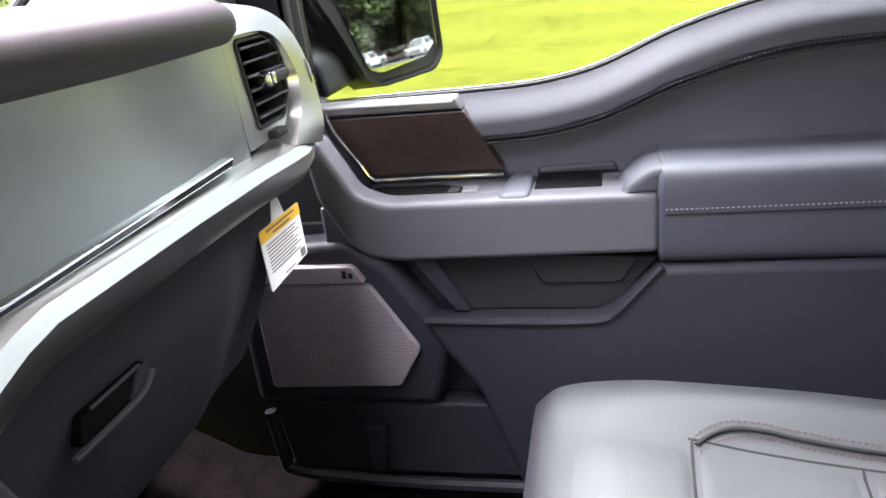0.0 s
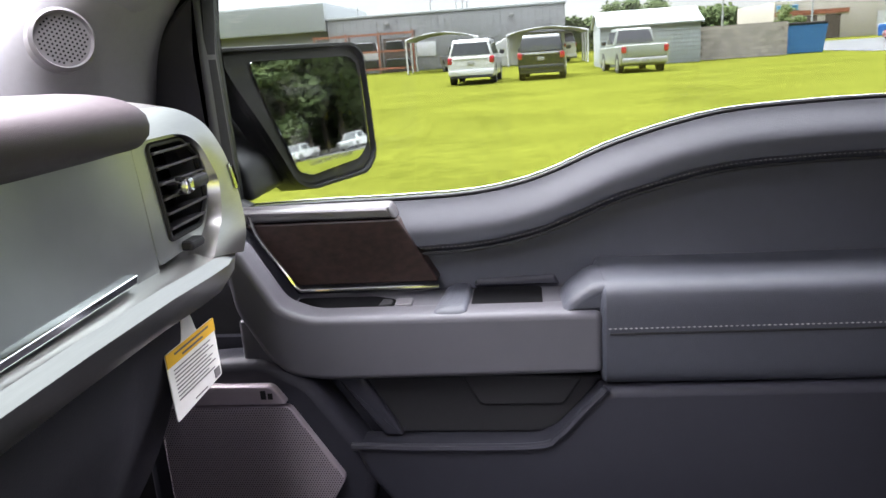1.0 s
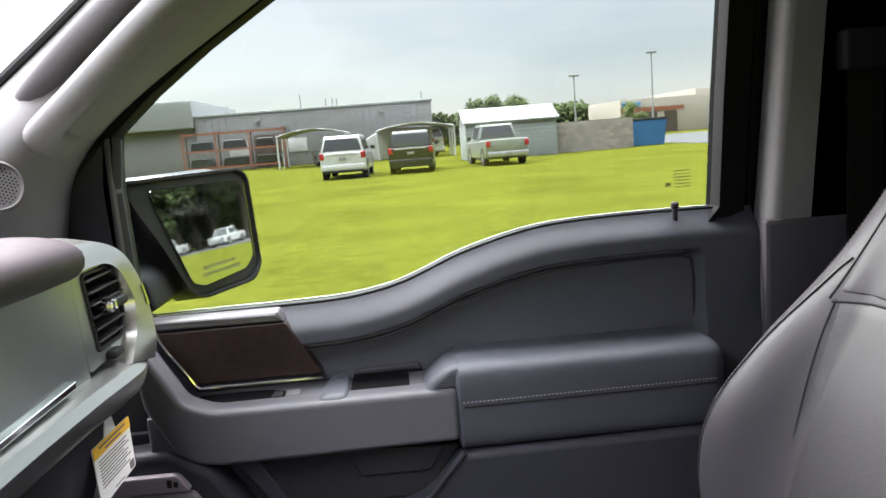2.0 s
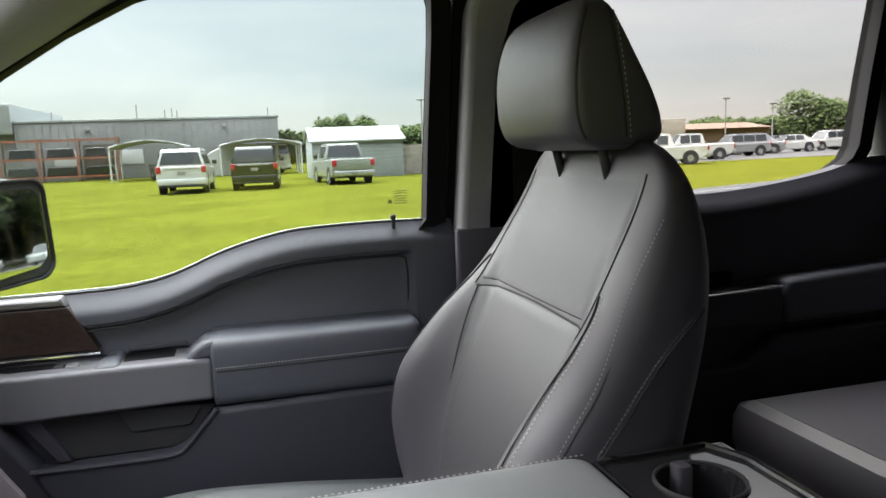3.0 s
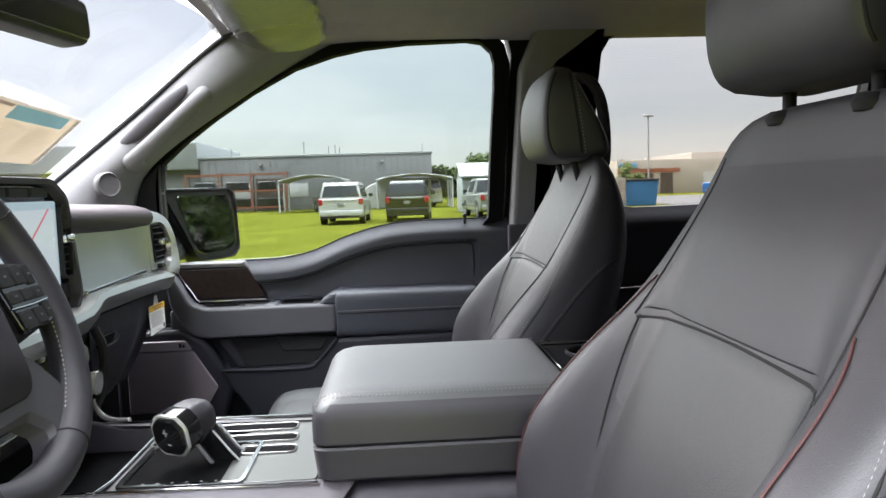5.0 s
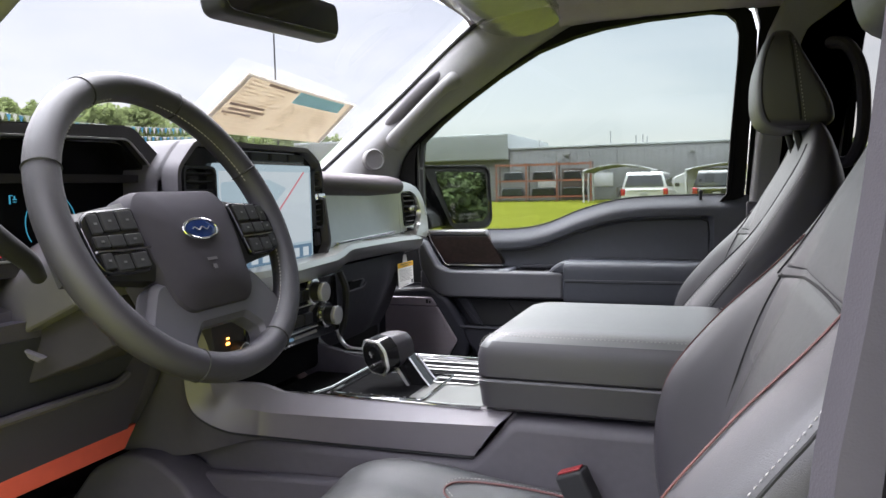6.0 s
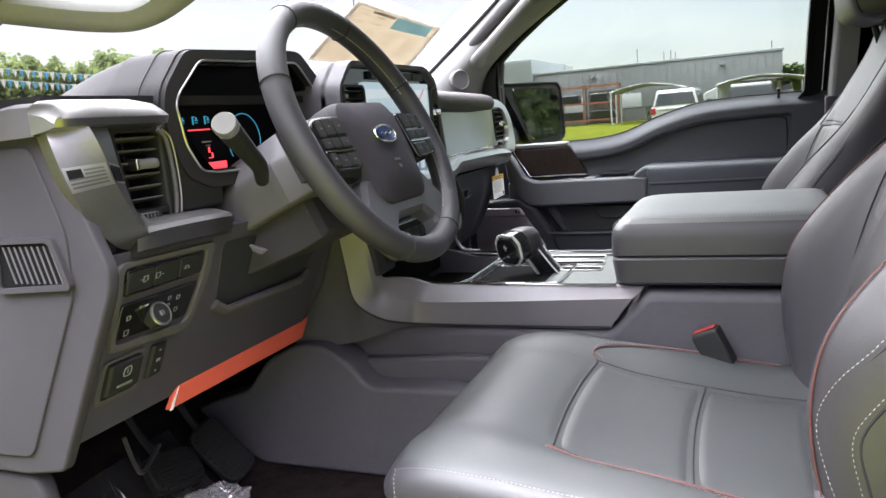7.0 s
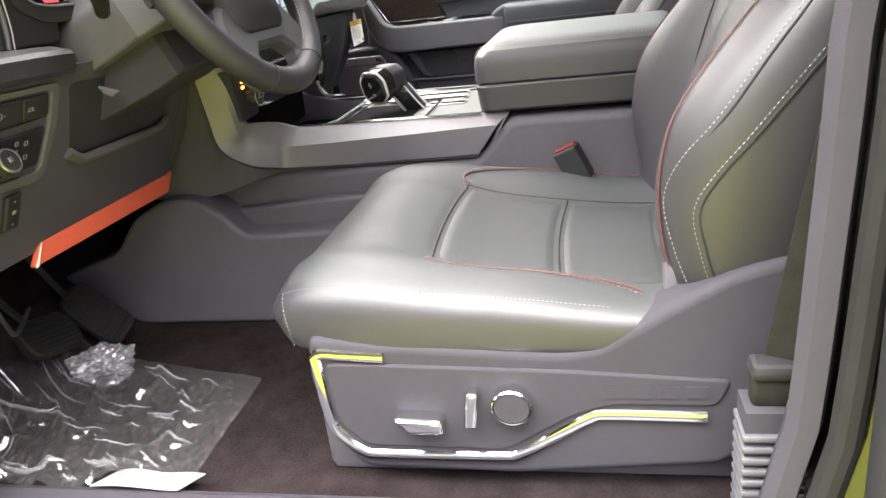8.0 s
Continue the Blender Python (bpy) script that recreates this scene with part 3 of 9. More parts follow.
# B pillar, passenger side
bp = bmesh.new()
add_plate(bp, fillet([(0.425, 0.80), (0.425, 1.40), (0.455, 1.76), (0.50, 1.86), (0.67, 1.86), (0.635, 1.81), (0.545, 1.76), (0.512, 1.66), (0.492, 1.40), (0.50, 0.80)], 0.014), "y", 0.748, 0.80, 0.014)
tagged(part("trim_b_pillar", bp, PILLAR), "grey door-pillar trim between front and rear doors", "trim", kind="structure")
tagged(part("trim_b_pillar_lower", box((0.418, 0.745, 0.78), (0.61, 0.76, 1.402), 0.006, axis="y"), DASHDARK), "dark lower door-pillar trim", "trim", kind="structure")
tagged(part("trim_b_pillar_rear", plate(fillet([(0.48, 0.80), (0.48, 1.40), (0.50, 1.70), (0.54, 1.80), (0.66, 1.84), (0.632, 1.79), (0.60, 1.40), (0.61, 0.80)], 0.02), "y", 0.772, 0.802, 0.008), DOORHARD), "dark recessed rear part of the door pillar", "trim", kind="structure")
belt = thing("seat_belt", (0.53, 0.735, 1.0), "dark grey seat belt on the passenger pillar", "seat belt")
part("webbing", sheet(lambda u, v: Vector((0.520 + 0.045 * u, 0.742 - 0.012 * v, 1.58 - 0.75 * v)), 3, 12, (0, 0.002, 0)), WEB, belt)
part("guide", box((0.508, 0.728, 1.575), (0.577, 0.752, 1.625), 0.008), BLACK, belt, "black belt guide")

# black door frames with rubber seals
def belt_z(x):
    return interp(x, BELT)


def window_ring(pts, grow):
    c = sum((Vector(p) for p in pts), Vector((0, 0))) / len(pts)
    out = []
    m = len(pts)
    for i in range(m):
        a, b, d = Vector(pts[i - 1]), Vector(pts[i]), Vector(pts[(i + 1) % m])
        t = (d - a).normalized()
        nrm = Vector((t.y, -t.x))
        if nrm.dot(b - c) < 0:
            nrm = -nrm
        out.append(b + nrm * grow)
    return out


FW = [(x, belt_z(x)) for x in np.linspace(-0.375, 0.36, 26)] + [(0.381, 1.418), (0.389, 1.55), (0.402, 1.72), (0.404, 1.775), (0.397, 1.805), (0.375, 1.826), (0.34, 1.832), (0.20, 1.828), (0.10, 1.818), (0.03, 1.804), (-0.06, 1.775), (-0.16, 1.722), (-0.25, 1.664), (-0.32, 1.612), (-0.372, 1.566), (-0.380, 1.50)]
RW = [(0.70, 1.430), (0.85, 1.431), (0.99, 1.436), (1.10, 1.447), (1.20, 1.463), (1.262, 1.484), (1.278, 1.51), (1.30, 1.65), (1.328, 1.80), (1.325, 1.838), (1.29, 1.852), (1.0, 1.850), (0.72, 1.846), (0.675, 1.832), (0.652, 1.795), (0.64, 1.70), (0.625, 1.50), (0.64, 1.445)]


def door_window(name, pts, glz, ylab, belt_n):
    th = tagged(new(name), ylab, "window", kind="structure")
    I = window_ring(pts, 0.0)
    wide, slim = window_ring(pts, 0.036), window_ring(pts, 0.004)
    drop = lambda q, d: Vector((q[0], q[1] - d))
    O = [drop(slim[i], 0.020) if 0 < i < belt_n else wide[i] for i in range(len(pts))]      # along the sill the frame lies below the lining's edge
    I = [drop(I[i], 0.014) if 0 < i < belt_n else I[i] for i in range(len(pts))]
    so, si = window_ring(pts, 0.006), window_ring(pts, -0.004)
    so = [drop(so[i], 0.020) if 0 < i < belt_n else so[i] for i in range(len(pts))]
    si = [drop(si[i], 0.022) if 0 < i < belt_n else si[i] for i in range(len(pts))]
    part("window_frame", ring_plate(O, I, "y", 0.835, 0.79, 0.003), FRAME, th, "black window frame")
    part("window_seal", ring_plate(so, si, "y", 0.812, 0.786, 0.002), FRAME, th, "black rubber seal")
    pane = part("pane", plate(window_ring(pts, 0.008), "y", 0.815, 0.820, 0.0005, 1), glz, th, "clear window glass")
    pane.visible_shadow = False
    return th


win1 = door_window("window_1", FW, GLASS_F, "closed front passenger window with black frame", 26)
win2 = door_window("window_2", RW, GLASS_R, "closed tinted rear passenger window with black frame", 5)
part("etched_mark", bars([(0.330, 1.4455 + 0.0042 * i, 0.352, 1.4470 + 0.0042 * i) for i in range(6)] + [(0.318, 1.4465, 0.325, 1.4525)], "y", (0.8130, 0.8135)), GLASSMARK, win1, "faint etched marks on the glass")
# quarter panel of the mirror, in front of the window
part("mirror_patch", plate(fillet([(-0.47, 1.33), (-0.372, 1.33), (-0.376, 1.50), (-0.372, 1.566), (-0.40, 1.545), (-0.47, 1.47)], 0.006), "y", 0.775, 0.835, 0.008), BLACK, win1, "black triangular corner panel")
# black bars between the doors
tagged(part("trim_door_gap", plate(fillet([(0.42, 0.80), (0.42, 1.42), (0.445, 1.80), (0.43, 1.86), (0.70, 1.86), (0.645, 1.80), (0.60, 1.42), (0.60, 0.80)], 0.01), "y", 0.80, 0.86, 0.006), FRAME), "black pillar cover between the doors", "trim", kind="structure")

# windscreen
ws = tagged(new("window_3"), "clear sloping windscreen", "window", kind="structure")
def ws_f(u, v):
    y = -0.70 + 1.40 * v
    x = -0.775 + 0.57 * u - 0.06 * (1 - (y / 0.7) ** 2)
    return Vector((x, y, 1.40 + 0.455 * u))
pane = part("pane", sheet(ws_f, 12, 24, (-0.004, 0, 0.004)), GLASS_W, ws, "windscreen glass")
pane.visible_shadow = False
part("dark_band", sheet(lambda u, v: ws_f(u * 0.035, v) + Vector((0.004, 0, -0.002)), 2, 24, (0.001, 0, 0)), BLACK, ws, "black printed band")

tagged(part("wall_side_front", plate([(-0.92, 0.72), (-0.92, 1.44), (-0.62, 1.46), (-0.36, 1.335), (-0.36, 0.72)], "y", 0.765, 0.83, 0.004), BLACK), "black footwell side behind the dashboard", "wall", kind="structure")
# rear of the cab
tagged(part("wall_rear", box((1.60, -0.80, 0.75), (1.66, 0.80, 1.90), 0.01), DASHDARK), "dark rear wall of the cab", "wall", kind="structure")
tagged(part("wall_quarter", box((1.335, 0.74, 0.80), (1.62, 0.84, 1.86), 0.01), BLACK), "dark rear corner trim", "wall", kind="structure")
tagged(part("wall_side_driver", plate([(0.405, 0.70), (0.405, 1.90), (1.62, 1.90), (1.62, 0.70)], "y", -0.80, -0.765, 0.004), BLACK), "dark rear driver-side wall of the cab", "wall", kind="structure")


# ---- second driver's door, swung open unseen beside the camera, added to block outside light ----
blocker_door = thing("driver_door", (-0.66, -0.84, 0.80), "black driver door standing wide open", "car door")
def swung(bm):
    """Turns a door built along +x from its hinge, inner side to +y, by 66 degrees outwards."""
    bmesh.ops.transform(bm, matrix=Matrix.Translation((-0.66, -0.86, 0.0)) @ Matrix.Rotation(radians(-66), 4, "Z"), verts=bm.verts)
    return bm
part("outer_skin", swung(plate([(0.0, 0.76), (0.0, 1.36), (0.30, 1.36), (0.55, 1.43), (1.03, 1.43), (1.03, 0.76)], "y", -0.10, -0.03, 0.01)), BLACK, blocker_door, "black painted outer skin")
part("lining", swung(plate(fillet([(0.02, 0.80), (0.02, 1.345), (0.30, 1.345), (0.55, 1.415), (1.01, 1.415), (1.01, 0.80)], 0.02), "y", -0.03, 0.015, 0.01)), BLACK, blocker_door, "dark door lining")
part("armrest", swung(box((0.25, 0.0, 1.17), (0.95, 0.075, 1.26), 0.02)), BLACK, blocker_door)
part("window_frame", swung(tube([(0.05, -0.03, 1.36), (0.42, -0.03, 1.80), (0.60, -0.03, 1.86), (1.00, -0.03, 1.86), (1.02, -0.03, 1.42)], 0.018, 8)), BLACK, blocker_door, "black window frame")

# ---- front passenger door ----
door = thing("passenger_door", (0.0, 0.84, 0.80), "closed black front passenger door with armrest and pockets", "car door")
def y_door(x, z):
    """How far in the door's lining stands at a place."""
    b = belt_z(x)
    d = b - z
    y = 0.800 - 0.026 * smooth(d, -0.006, 0.034) + 0.016 * smooth(d, 0.044, 0.056) * (1 - smooth(x, 0.335, 0.352))
    y -= 0.02 * smooth(d, 0.10, 0.26)
    return y


def lining(u, v):
    x = -0.375 + 0.80 * u
    z = 1.10 + (belt_z(x) - 1.10) * v
    return Vector((x, y_door(x, z), z))
upper = part("upper_lining", sheet(lining, 110, 90, (0, 0.03, 0)), DOORSOFT, door, "soft black upper door lining")
st = [(x, belt_z(x) - 0.0485) for x in np.linspace(-0.182, 0.325, 120)]
part("stitching", stitches([(x, y_door(x, z) - 0.002, z) for x, z in st], 0.0046, 0.0037, 0.0008, up=(0, -1, 0)), THREAD, upper, "grey stitching")
part("seam", tube([(x, y_door(x, z) - 0.0005, z - 0.006) for x, z in st] + [(0.338, 0.784, 1.355), (0.341, 0.784, 1.33), (0.341, 0.785, 1.27)], 0.0018, 6), SEAM, upper)
part("belt_strip", tube([(x, 0.802, belt_z(x) + 0.001) for x in np.linspace(-0.37, 0.385, 50)], 0.0024, 8), FRAME, door, "black window seal")
part("outer_skin", plate([(-0.375, 0.75), (-0.375, 1.310)] + [(x, belt_z(x) - 0.016) for x in np.linspace(-0.36, 0.42, 30)] + [(0.425, 0.75)], "y", 0.835, 0.90, 0.006), BODY, door, "black painted outer skin")
part("outer_moulding", tube([(x, 0.834, belt_z(x) + 0.0005) for x in np.linspace(-0.37, 0.385, 50)], 0.0012, 8), BRUSHED, door, "bright moulding outside the glass")
lock = part("lock_pin", lathe([(0.001, -0.01), (0.0035, -0.01), (0.0035, 0.006), (0.005, 0.008), (0.005, 0.013), (0.003, 0.015), (0.001, 0.0152)], (0.322, 0.793, 1.414), (0, 0, 1), 14), BLACK, door, "black lock knob")

# burl wood trim with its grey cap
part("wood_trim", plate(fillet([(-0.352, 1.322), (-0.186, 1.322), (-0.172, 1.298), (-0.146, 1.252), (-0.302, 1.252)], 0.004), "y", 0.769, 0.80, 0.002), WOOD, door, "dark glossy burl wood trim")
part("trim_cap", plate(fillet([(-0.372, 1.337), (-0.194, 1.337), (-0.186, 1.3225), (-0.362, 1.3225)], 0.003), "y", 0.768, 0.80, 0.005), STEEL, door, "brushed grey cap over the wood")
part("chrome_strip", tube(spline([(-0.346, 0.768, 1.332), (-0.338, 0.767, 1.308), (-0.312, 0.766, 1.268), (-0.300, 0.766, 1.250), (-0.28, 0.766, 1.2475), (-0.146, 0.766, 1.248)], 8), 0.0022, 8), CHROME, door, "chrome strip")
# pull panel: grey bar that rises towards the dash
def pull_out(d):
    return fillet([(0.018, 1.240 - d), (-0.27, 1.240 - d), (-0.300, 1.252 - d), (-0.335, 1.315 - d), (-0.352, 1.315 - d), (-0.345, 1.25), (-0.318, 1.198), (-0.296, 1.178 + d), (-0.26, 1.1725 + d), (0.018, 1.176 + d)], 0.010, 4)
part("pull_panel", plate(pull_out(0.0), "y", 0.695, 0.735, 0.007, 4), PULL, door, "satin grey door pull")
part("shelf", plate(fillet([(-0.345, 0.70), (0.02, 0.705), (0.02, 0.785), (-0.35, 0.785)], 0.005), "z", 1.19, 1.2385, 0.003), PULL, door, "satin grey door shelf")
part("shelf_rise", plate(fillet([(-0.300, 1.236), (-0.352, 1.318), (-0.366, 1.318), (-0.33, 1.225)], 0.004), "y", 0.70, 0.775, 0.003), DOORHARD, door, "rising end of the shelf")
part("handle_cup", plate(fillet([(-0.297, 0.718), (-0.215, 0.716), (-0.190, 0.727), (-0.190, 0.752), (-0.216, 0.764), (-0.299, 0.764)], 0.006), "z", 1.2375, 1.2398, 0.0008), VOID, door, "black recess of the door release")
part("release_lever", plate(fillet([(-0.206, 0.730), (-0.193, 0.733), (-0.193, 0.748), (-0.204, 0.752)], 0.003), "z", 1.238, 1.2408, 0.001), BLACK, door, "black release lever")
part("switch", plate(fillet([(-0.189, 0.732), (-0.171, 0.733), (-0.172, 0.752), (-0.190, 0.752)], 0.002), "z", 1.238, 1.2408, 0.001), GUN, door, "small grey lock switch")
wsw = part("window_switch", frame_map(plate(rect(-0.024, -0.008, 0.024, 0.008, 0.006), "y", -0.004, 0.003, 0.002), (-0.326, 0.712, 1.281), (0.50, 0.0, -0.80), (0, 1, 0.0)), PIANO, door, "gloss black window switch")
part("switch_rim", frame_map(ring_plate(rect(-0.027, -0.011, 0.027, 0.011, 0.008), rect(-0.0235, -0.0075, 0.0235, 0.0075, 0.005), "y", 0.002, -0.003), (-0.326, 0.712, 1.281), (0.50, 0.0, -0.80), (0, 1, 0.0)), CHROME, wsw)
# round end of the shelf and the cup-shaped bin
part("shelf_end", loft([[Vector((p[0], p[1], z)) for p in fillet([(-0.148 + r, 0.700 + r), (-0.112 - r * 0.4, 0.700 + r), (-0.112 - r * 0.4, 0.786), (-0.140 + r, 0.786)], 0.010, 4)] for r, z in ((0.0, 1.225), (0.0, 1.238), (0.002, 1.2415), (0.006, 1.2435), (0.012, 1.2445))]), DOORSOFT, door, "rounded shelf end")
# flat near-black sheet on the shelf in place of the bin's shaded hollow
part("bin", plate(rect(-0.110, 0.716, -0.038, 0.784, 0.010), "z", 1.2375, 1.2398, 0.0008), VOID, door, "storage bin, its shaded hollow painted black")
part("bin_back", plate(fillet([(-0.111, 1.2385), (-0.108, 1.2475), (-0.024, 1.2505), (-0.018, 1.2385)], 0.004), "y", 0.7855, 0.80, 0.004), DOORHARD, door, "dark back wall of the bin")
# armrest
def arm_ring(x, k=1.0):
    out = []
    z0, z1 = 1.160, 1.2675 - 0.028 * (1 - smooth(x, 0.0, 0.022))
    yin = 0.692
    for v, f, top in super_ring(40, 0.35, 0.35):
        z = (z0 + z1) / 2 + ((z1 - z0) / 2) * f * (1 if top else -1) * k
        y = 0.755 - (0.755 - yin) * v * k
        out.append(Vector((x, y, z)))
    return out
arm = part("armrest", loft([arm_ring(x, k) for x, k in ((0.016, 0.85), (0.018, 0.96), (0.021, 1.0))] + [arm_ring(x) for x in np.linspace(0.022, 0.325, 30)] + [arm_ring(x, k) for x, k in ((0.333, 0.98), (0.339, 0.92), (0.343, 0.8))]), DOORSOFT, door, "padded black armrest")
part("front_ramp", plate(fillet([(-0.022, 1.236), (0.03, 1.236), (0.03, 1.267), (0.008, 1.264), (-0.012, 1.250)], 0.006), "y", 0.702, 0.775, 0.008), DOORSOFT, arm)
part("stitching", stitches([(x, 0.6905, 1.2245 + 0.003 * x) for x in np.linspace(0.024, 0.33, 80)], 0.0048, 0.0038, 0.0009, up=(0, -1, 0)), THREAD, arm, "pale stitching along the armrest")
part("seam", tube([(x, 0.6925, 1.2185 + 0.003 * x) for x in np.linspace(0.024, 0.33, 20)], 0.0016, 6), SEAM, arm)
# lower lining with map pocket
def lower_f(u, v):
    x = -0.44 + 0.865 * u
    z = 0.80 + 0.40 * v
    y = 0.735 + 0.02 * smooth(z, 1.10, 1.18) - 0.012 * smooth(1.0 - z, 0.0, 0.12)
    return Vector((x, y, z))
low = part("lower_lining", sheet(lower_f, 40, 30, (0, 0.03, 0)), DOORHARD, door, "grained dark lower door lining")
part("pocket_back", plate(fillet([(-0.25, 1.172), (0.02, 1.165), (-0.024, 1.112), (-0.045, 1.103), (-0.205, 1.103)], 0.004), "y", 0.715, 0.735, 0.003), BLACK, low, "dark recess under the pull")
part("recess_panel", plate(fillet([(-0.125, 1.172), (0.0, 1.166), (-0.02, 1.135), (-0.105, 1.135)], 0.006), "y", 0.712, 0.72, 0.003), BLACK, low)
part("recess_rib", plate(fillet([(-0.252, 1.172), (-0.224, 1.172), (-0.186, 1.105), (-0.205, 1.105)], 0.003), "y", 0.706, 0.72, 0.003), DOORHARD, low)
# pocket wall: rises to the armrest at its rear
part("map_pocket", plate(fillet([(-0.237, 1.103), (-0.05, 1.103), (-0.028, 1.112), (0.018, 1.162), (0.33, 1.165), (0.425, 1.10), (0.425, 0.86), (-0.14, 0.872), (-0.185, 1.015), (-0.225, 1.07)], 0.012, 5), "y", 0.688, 0.725, 0.008), DOORHARD, low, "dark map pocket wall")
part("pocket_lip", tube(spline([(-0.238, 0.690, 1.102), (-0.15, 0.689, 1.1005), (-0.05, 0.689, 1.1015), (-0.026, 0.689, 1.113), (-0.004, 0.689, 1.137), (0.02, 0.689, 1.164)], 8), 0.0045, 8), DOORHARD, low)
# speaker in the lower front corner
part("speaker_pod", plate(fillet([(-0.47, 1.19), (-0.325, 1.20), (-0.275, 1.172), (-0.21, 1.075), (-0.235, 0.985), (-0.47, 0.985)], 0.012), "y", 0.694, 0.74, 0.012), DOORHARD, low, "dark speaker pod")
spk = part("speaker_grille", plate(fillet([(-0.44, 1.150), (-0.298, 1.150), (-0.247, 1.067), (-0.276, 1.018), (-0.44, 1.013)], 0.006), "y", 0.686, 0.70, 0.002), GRILLE, low, "silver perforated speaker grille")
part("speaker_plate", plate(fillet([(-0.435, 1.1525), (-0.299, 1.1525), (-0.3135, 1.1735), (-0.435, 1.1735)], 0.006), "y", 0.685, 0.70, 0.002), GRILLE, low, "brushed plate on the speaker")
holes = bmesh.new()
for i in range(75):
    for j in range(52):
        x, z = -0.438 + (i + 0.5 * (j % 2)) * 0.0028, 1.016 + j * 0.0026
        if x < -0.249 - abs(z - 1.067) * (0.60 if z > 1.067 else 0.58) and z < 1.149:
            vs = [holes.verts.new((x + 0.0008 * math.cos(a), 0.6855, z + 0.0008 * math.sin(a))) for a in (0, 1.57, 3.14, 4.71)]
            holes.faces.new(vs)
part("perforation", holes, VOID, spk, smooth=False)
part("speaker_mark", bars([(-0.326, 1.159, -0.3205, 1.1685), (-0.3185, 1.159, -0.3135, 1.1655)], "y", (0.686, 0.6845)), BLACK, spk)
# bottom storage with a divider
part("bottom_bin", plate(fillet([(-0.455, 0.985), (-0.16, 0.985), (-0.14, 0.88), (-0.44, 0.88)], 0.012), "y", 0.70, 0.73, 0.004), DOORHARD, low, "black lower storage recess")
part("bottom_divider", plate(fillet([(-0.335, 0.955), (-0.305, 0.955), (-0.315, 0.885), (-0.335, 0.885)], 0.004), "y", 0.69, 0.72, 0.004), DOORHARD, low)
part("bottom_lip", tube(spline([(-0.455, 0.692, 0.975), (-0.448, 0.690, 0.91), (-0.43, 0.689, 0.886), (-0.30, 0.689, 0.876), (-0.14, 0.689, 0.875)], 8), 0.008, 8), DOORHARD, low)

# ---- rear passenger door ----
rdoor = thing("rear_passenger_door", (1.0, 0.84, 0.80), "closed black rear passenger door with armrest", "car door")
def rz(x):
    return interp(x, [(0.60, 1.43), (0.85, 1.431), (0.99, 1.436), (1.10, 1.447), (1.20, 1.463), (1.30, 1.487), (1.36, 1.49)])
part("lining", sheet(lambda u, v: Vector((0.60 + 0.76 * u, 0.785 - 0.022 * smooth(1 - v, 0, 0.06) - 0.02 * smooth(1 - v, 0.3, 0.6), 0.80 + (rz(0.60 + 0.76 * u) - 0.80) * v)), 40, 40, (0, 0.03, 0)), DOORHARD, rdoor, "dark door lining")
part("pull_panel", plate(fillet([(0.62, 1.246), (1.035, 1.259), (1.037, 1.187), (0.62, 1.192)], 0.006), "y", 0.705, 0.77, 0.006), DOORHARD, rdoor, "dark grey door pull")
part("chrome_strip", tube([(0.62, 0.706, 1.2465), (1.035, 0.706, 1.2595)], 0.0015, 6), GUN, rdoor, "thin bright strip")
part("armrest", plate(fillet([(1.04, 1.272), (1.34, 1.285), (1.34, 1.19), (1.04, 1.187)], 0.016), "y", 0.70, 0.775, 0.012), DOORSOFT, rdoor, "padded armrest")
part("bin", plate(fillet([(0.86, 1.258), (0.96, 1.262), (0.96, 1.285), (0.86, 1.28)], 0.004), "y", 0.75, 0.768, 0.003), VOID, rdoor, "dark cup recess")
part("map_pocket", plate(fillet([(0.62, 1.10), (0.96, 1.115), (1.03, 1.165), (1.34, 1.17), (1.34, 0.86), (0.62, 0.86)], 0.012), "y", 0.71, 0.75, 0.008), DOORHARD, rdoor, "dark map pocket")
part("outer_skin", plate([(0.60, 0.75), (0.60, 1.42), (1.36, 1.45), (1.36, 0.75)], "y", 0.835, 0.90, 0.006), BODY, rdoor, "black painted outer skin")
rgrab = thing("rear_grab_handle", (0.63, 0.735, 1.60), "dark grey grab handle on the door pillar", "handle")
part("grip", tube(spline([(0.575, 0.76, 1.735), (0.605, 0.71, 1.72), (0.63, 0.70, 1.66), (0.635, 0.70, 1.55), (0.62, 0.72, 1.49), (0.60, 0.76, 1.48)], 6), 0.013, 10), COLUMN, rgrab)

# rear bench
bench = thing("rear_bench", (1.1, 0.0, FLOOR_Z), "dark grey leather rear bench seat", "car seat")
part("cushion", box((0.88, -0.66, 0.97), (1.36, 0.66, 1.082), 0.035), LEATHER, bench)
part("backrest", plate(fillet([(1.30, 1.10), (1.40, 1.10), (1.58, 1.62), (1.46, 1.62)], 0.04), "y", -0.66, 0.66, 0.03), LEATHER, bench)
part("base", box((0.90, -0.64, FLOOR_Z), (1.36, 0.64, 1.02), 0.01), BLACK, bench)

# passenger mirror
mir = thing("wing_mirror", (-0.38, 0.95, 1.32), "black wing mirror with bright cap outside the passenger door", "mirror")
MO, MR, MU = Vector((-0.338, 0.995, 1.418)), Vector((0.36, 0.933, 0)).normalized(), Vector((-0.083, 0.032, 1))
HOUSE = fillet([(-0.160, 0.090), (0.118, 0.092), (0.142, 0.078), (0.134, -0.075), (0.104, -0.096), (-0.030, -0.096), (-0.060, -0.082), (-0.104, -0.004), (-0.140, 0.050)], 0.014, 5)
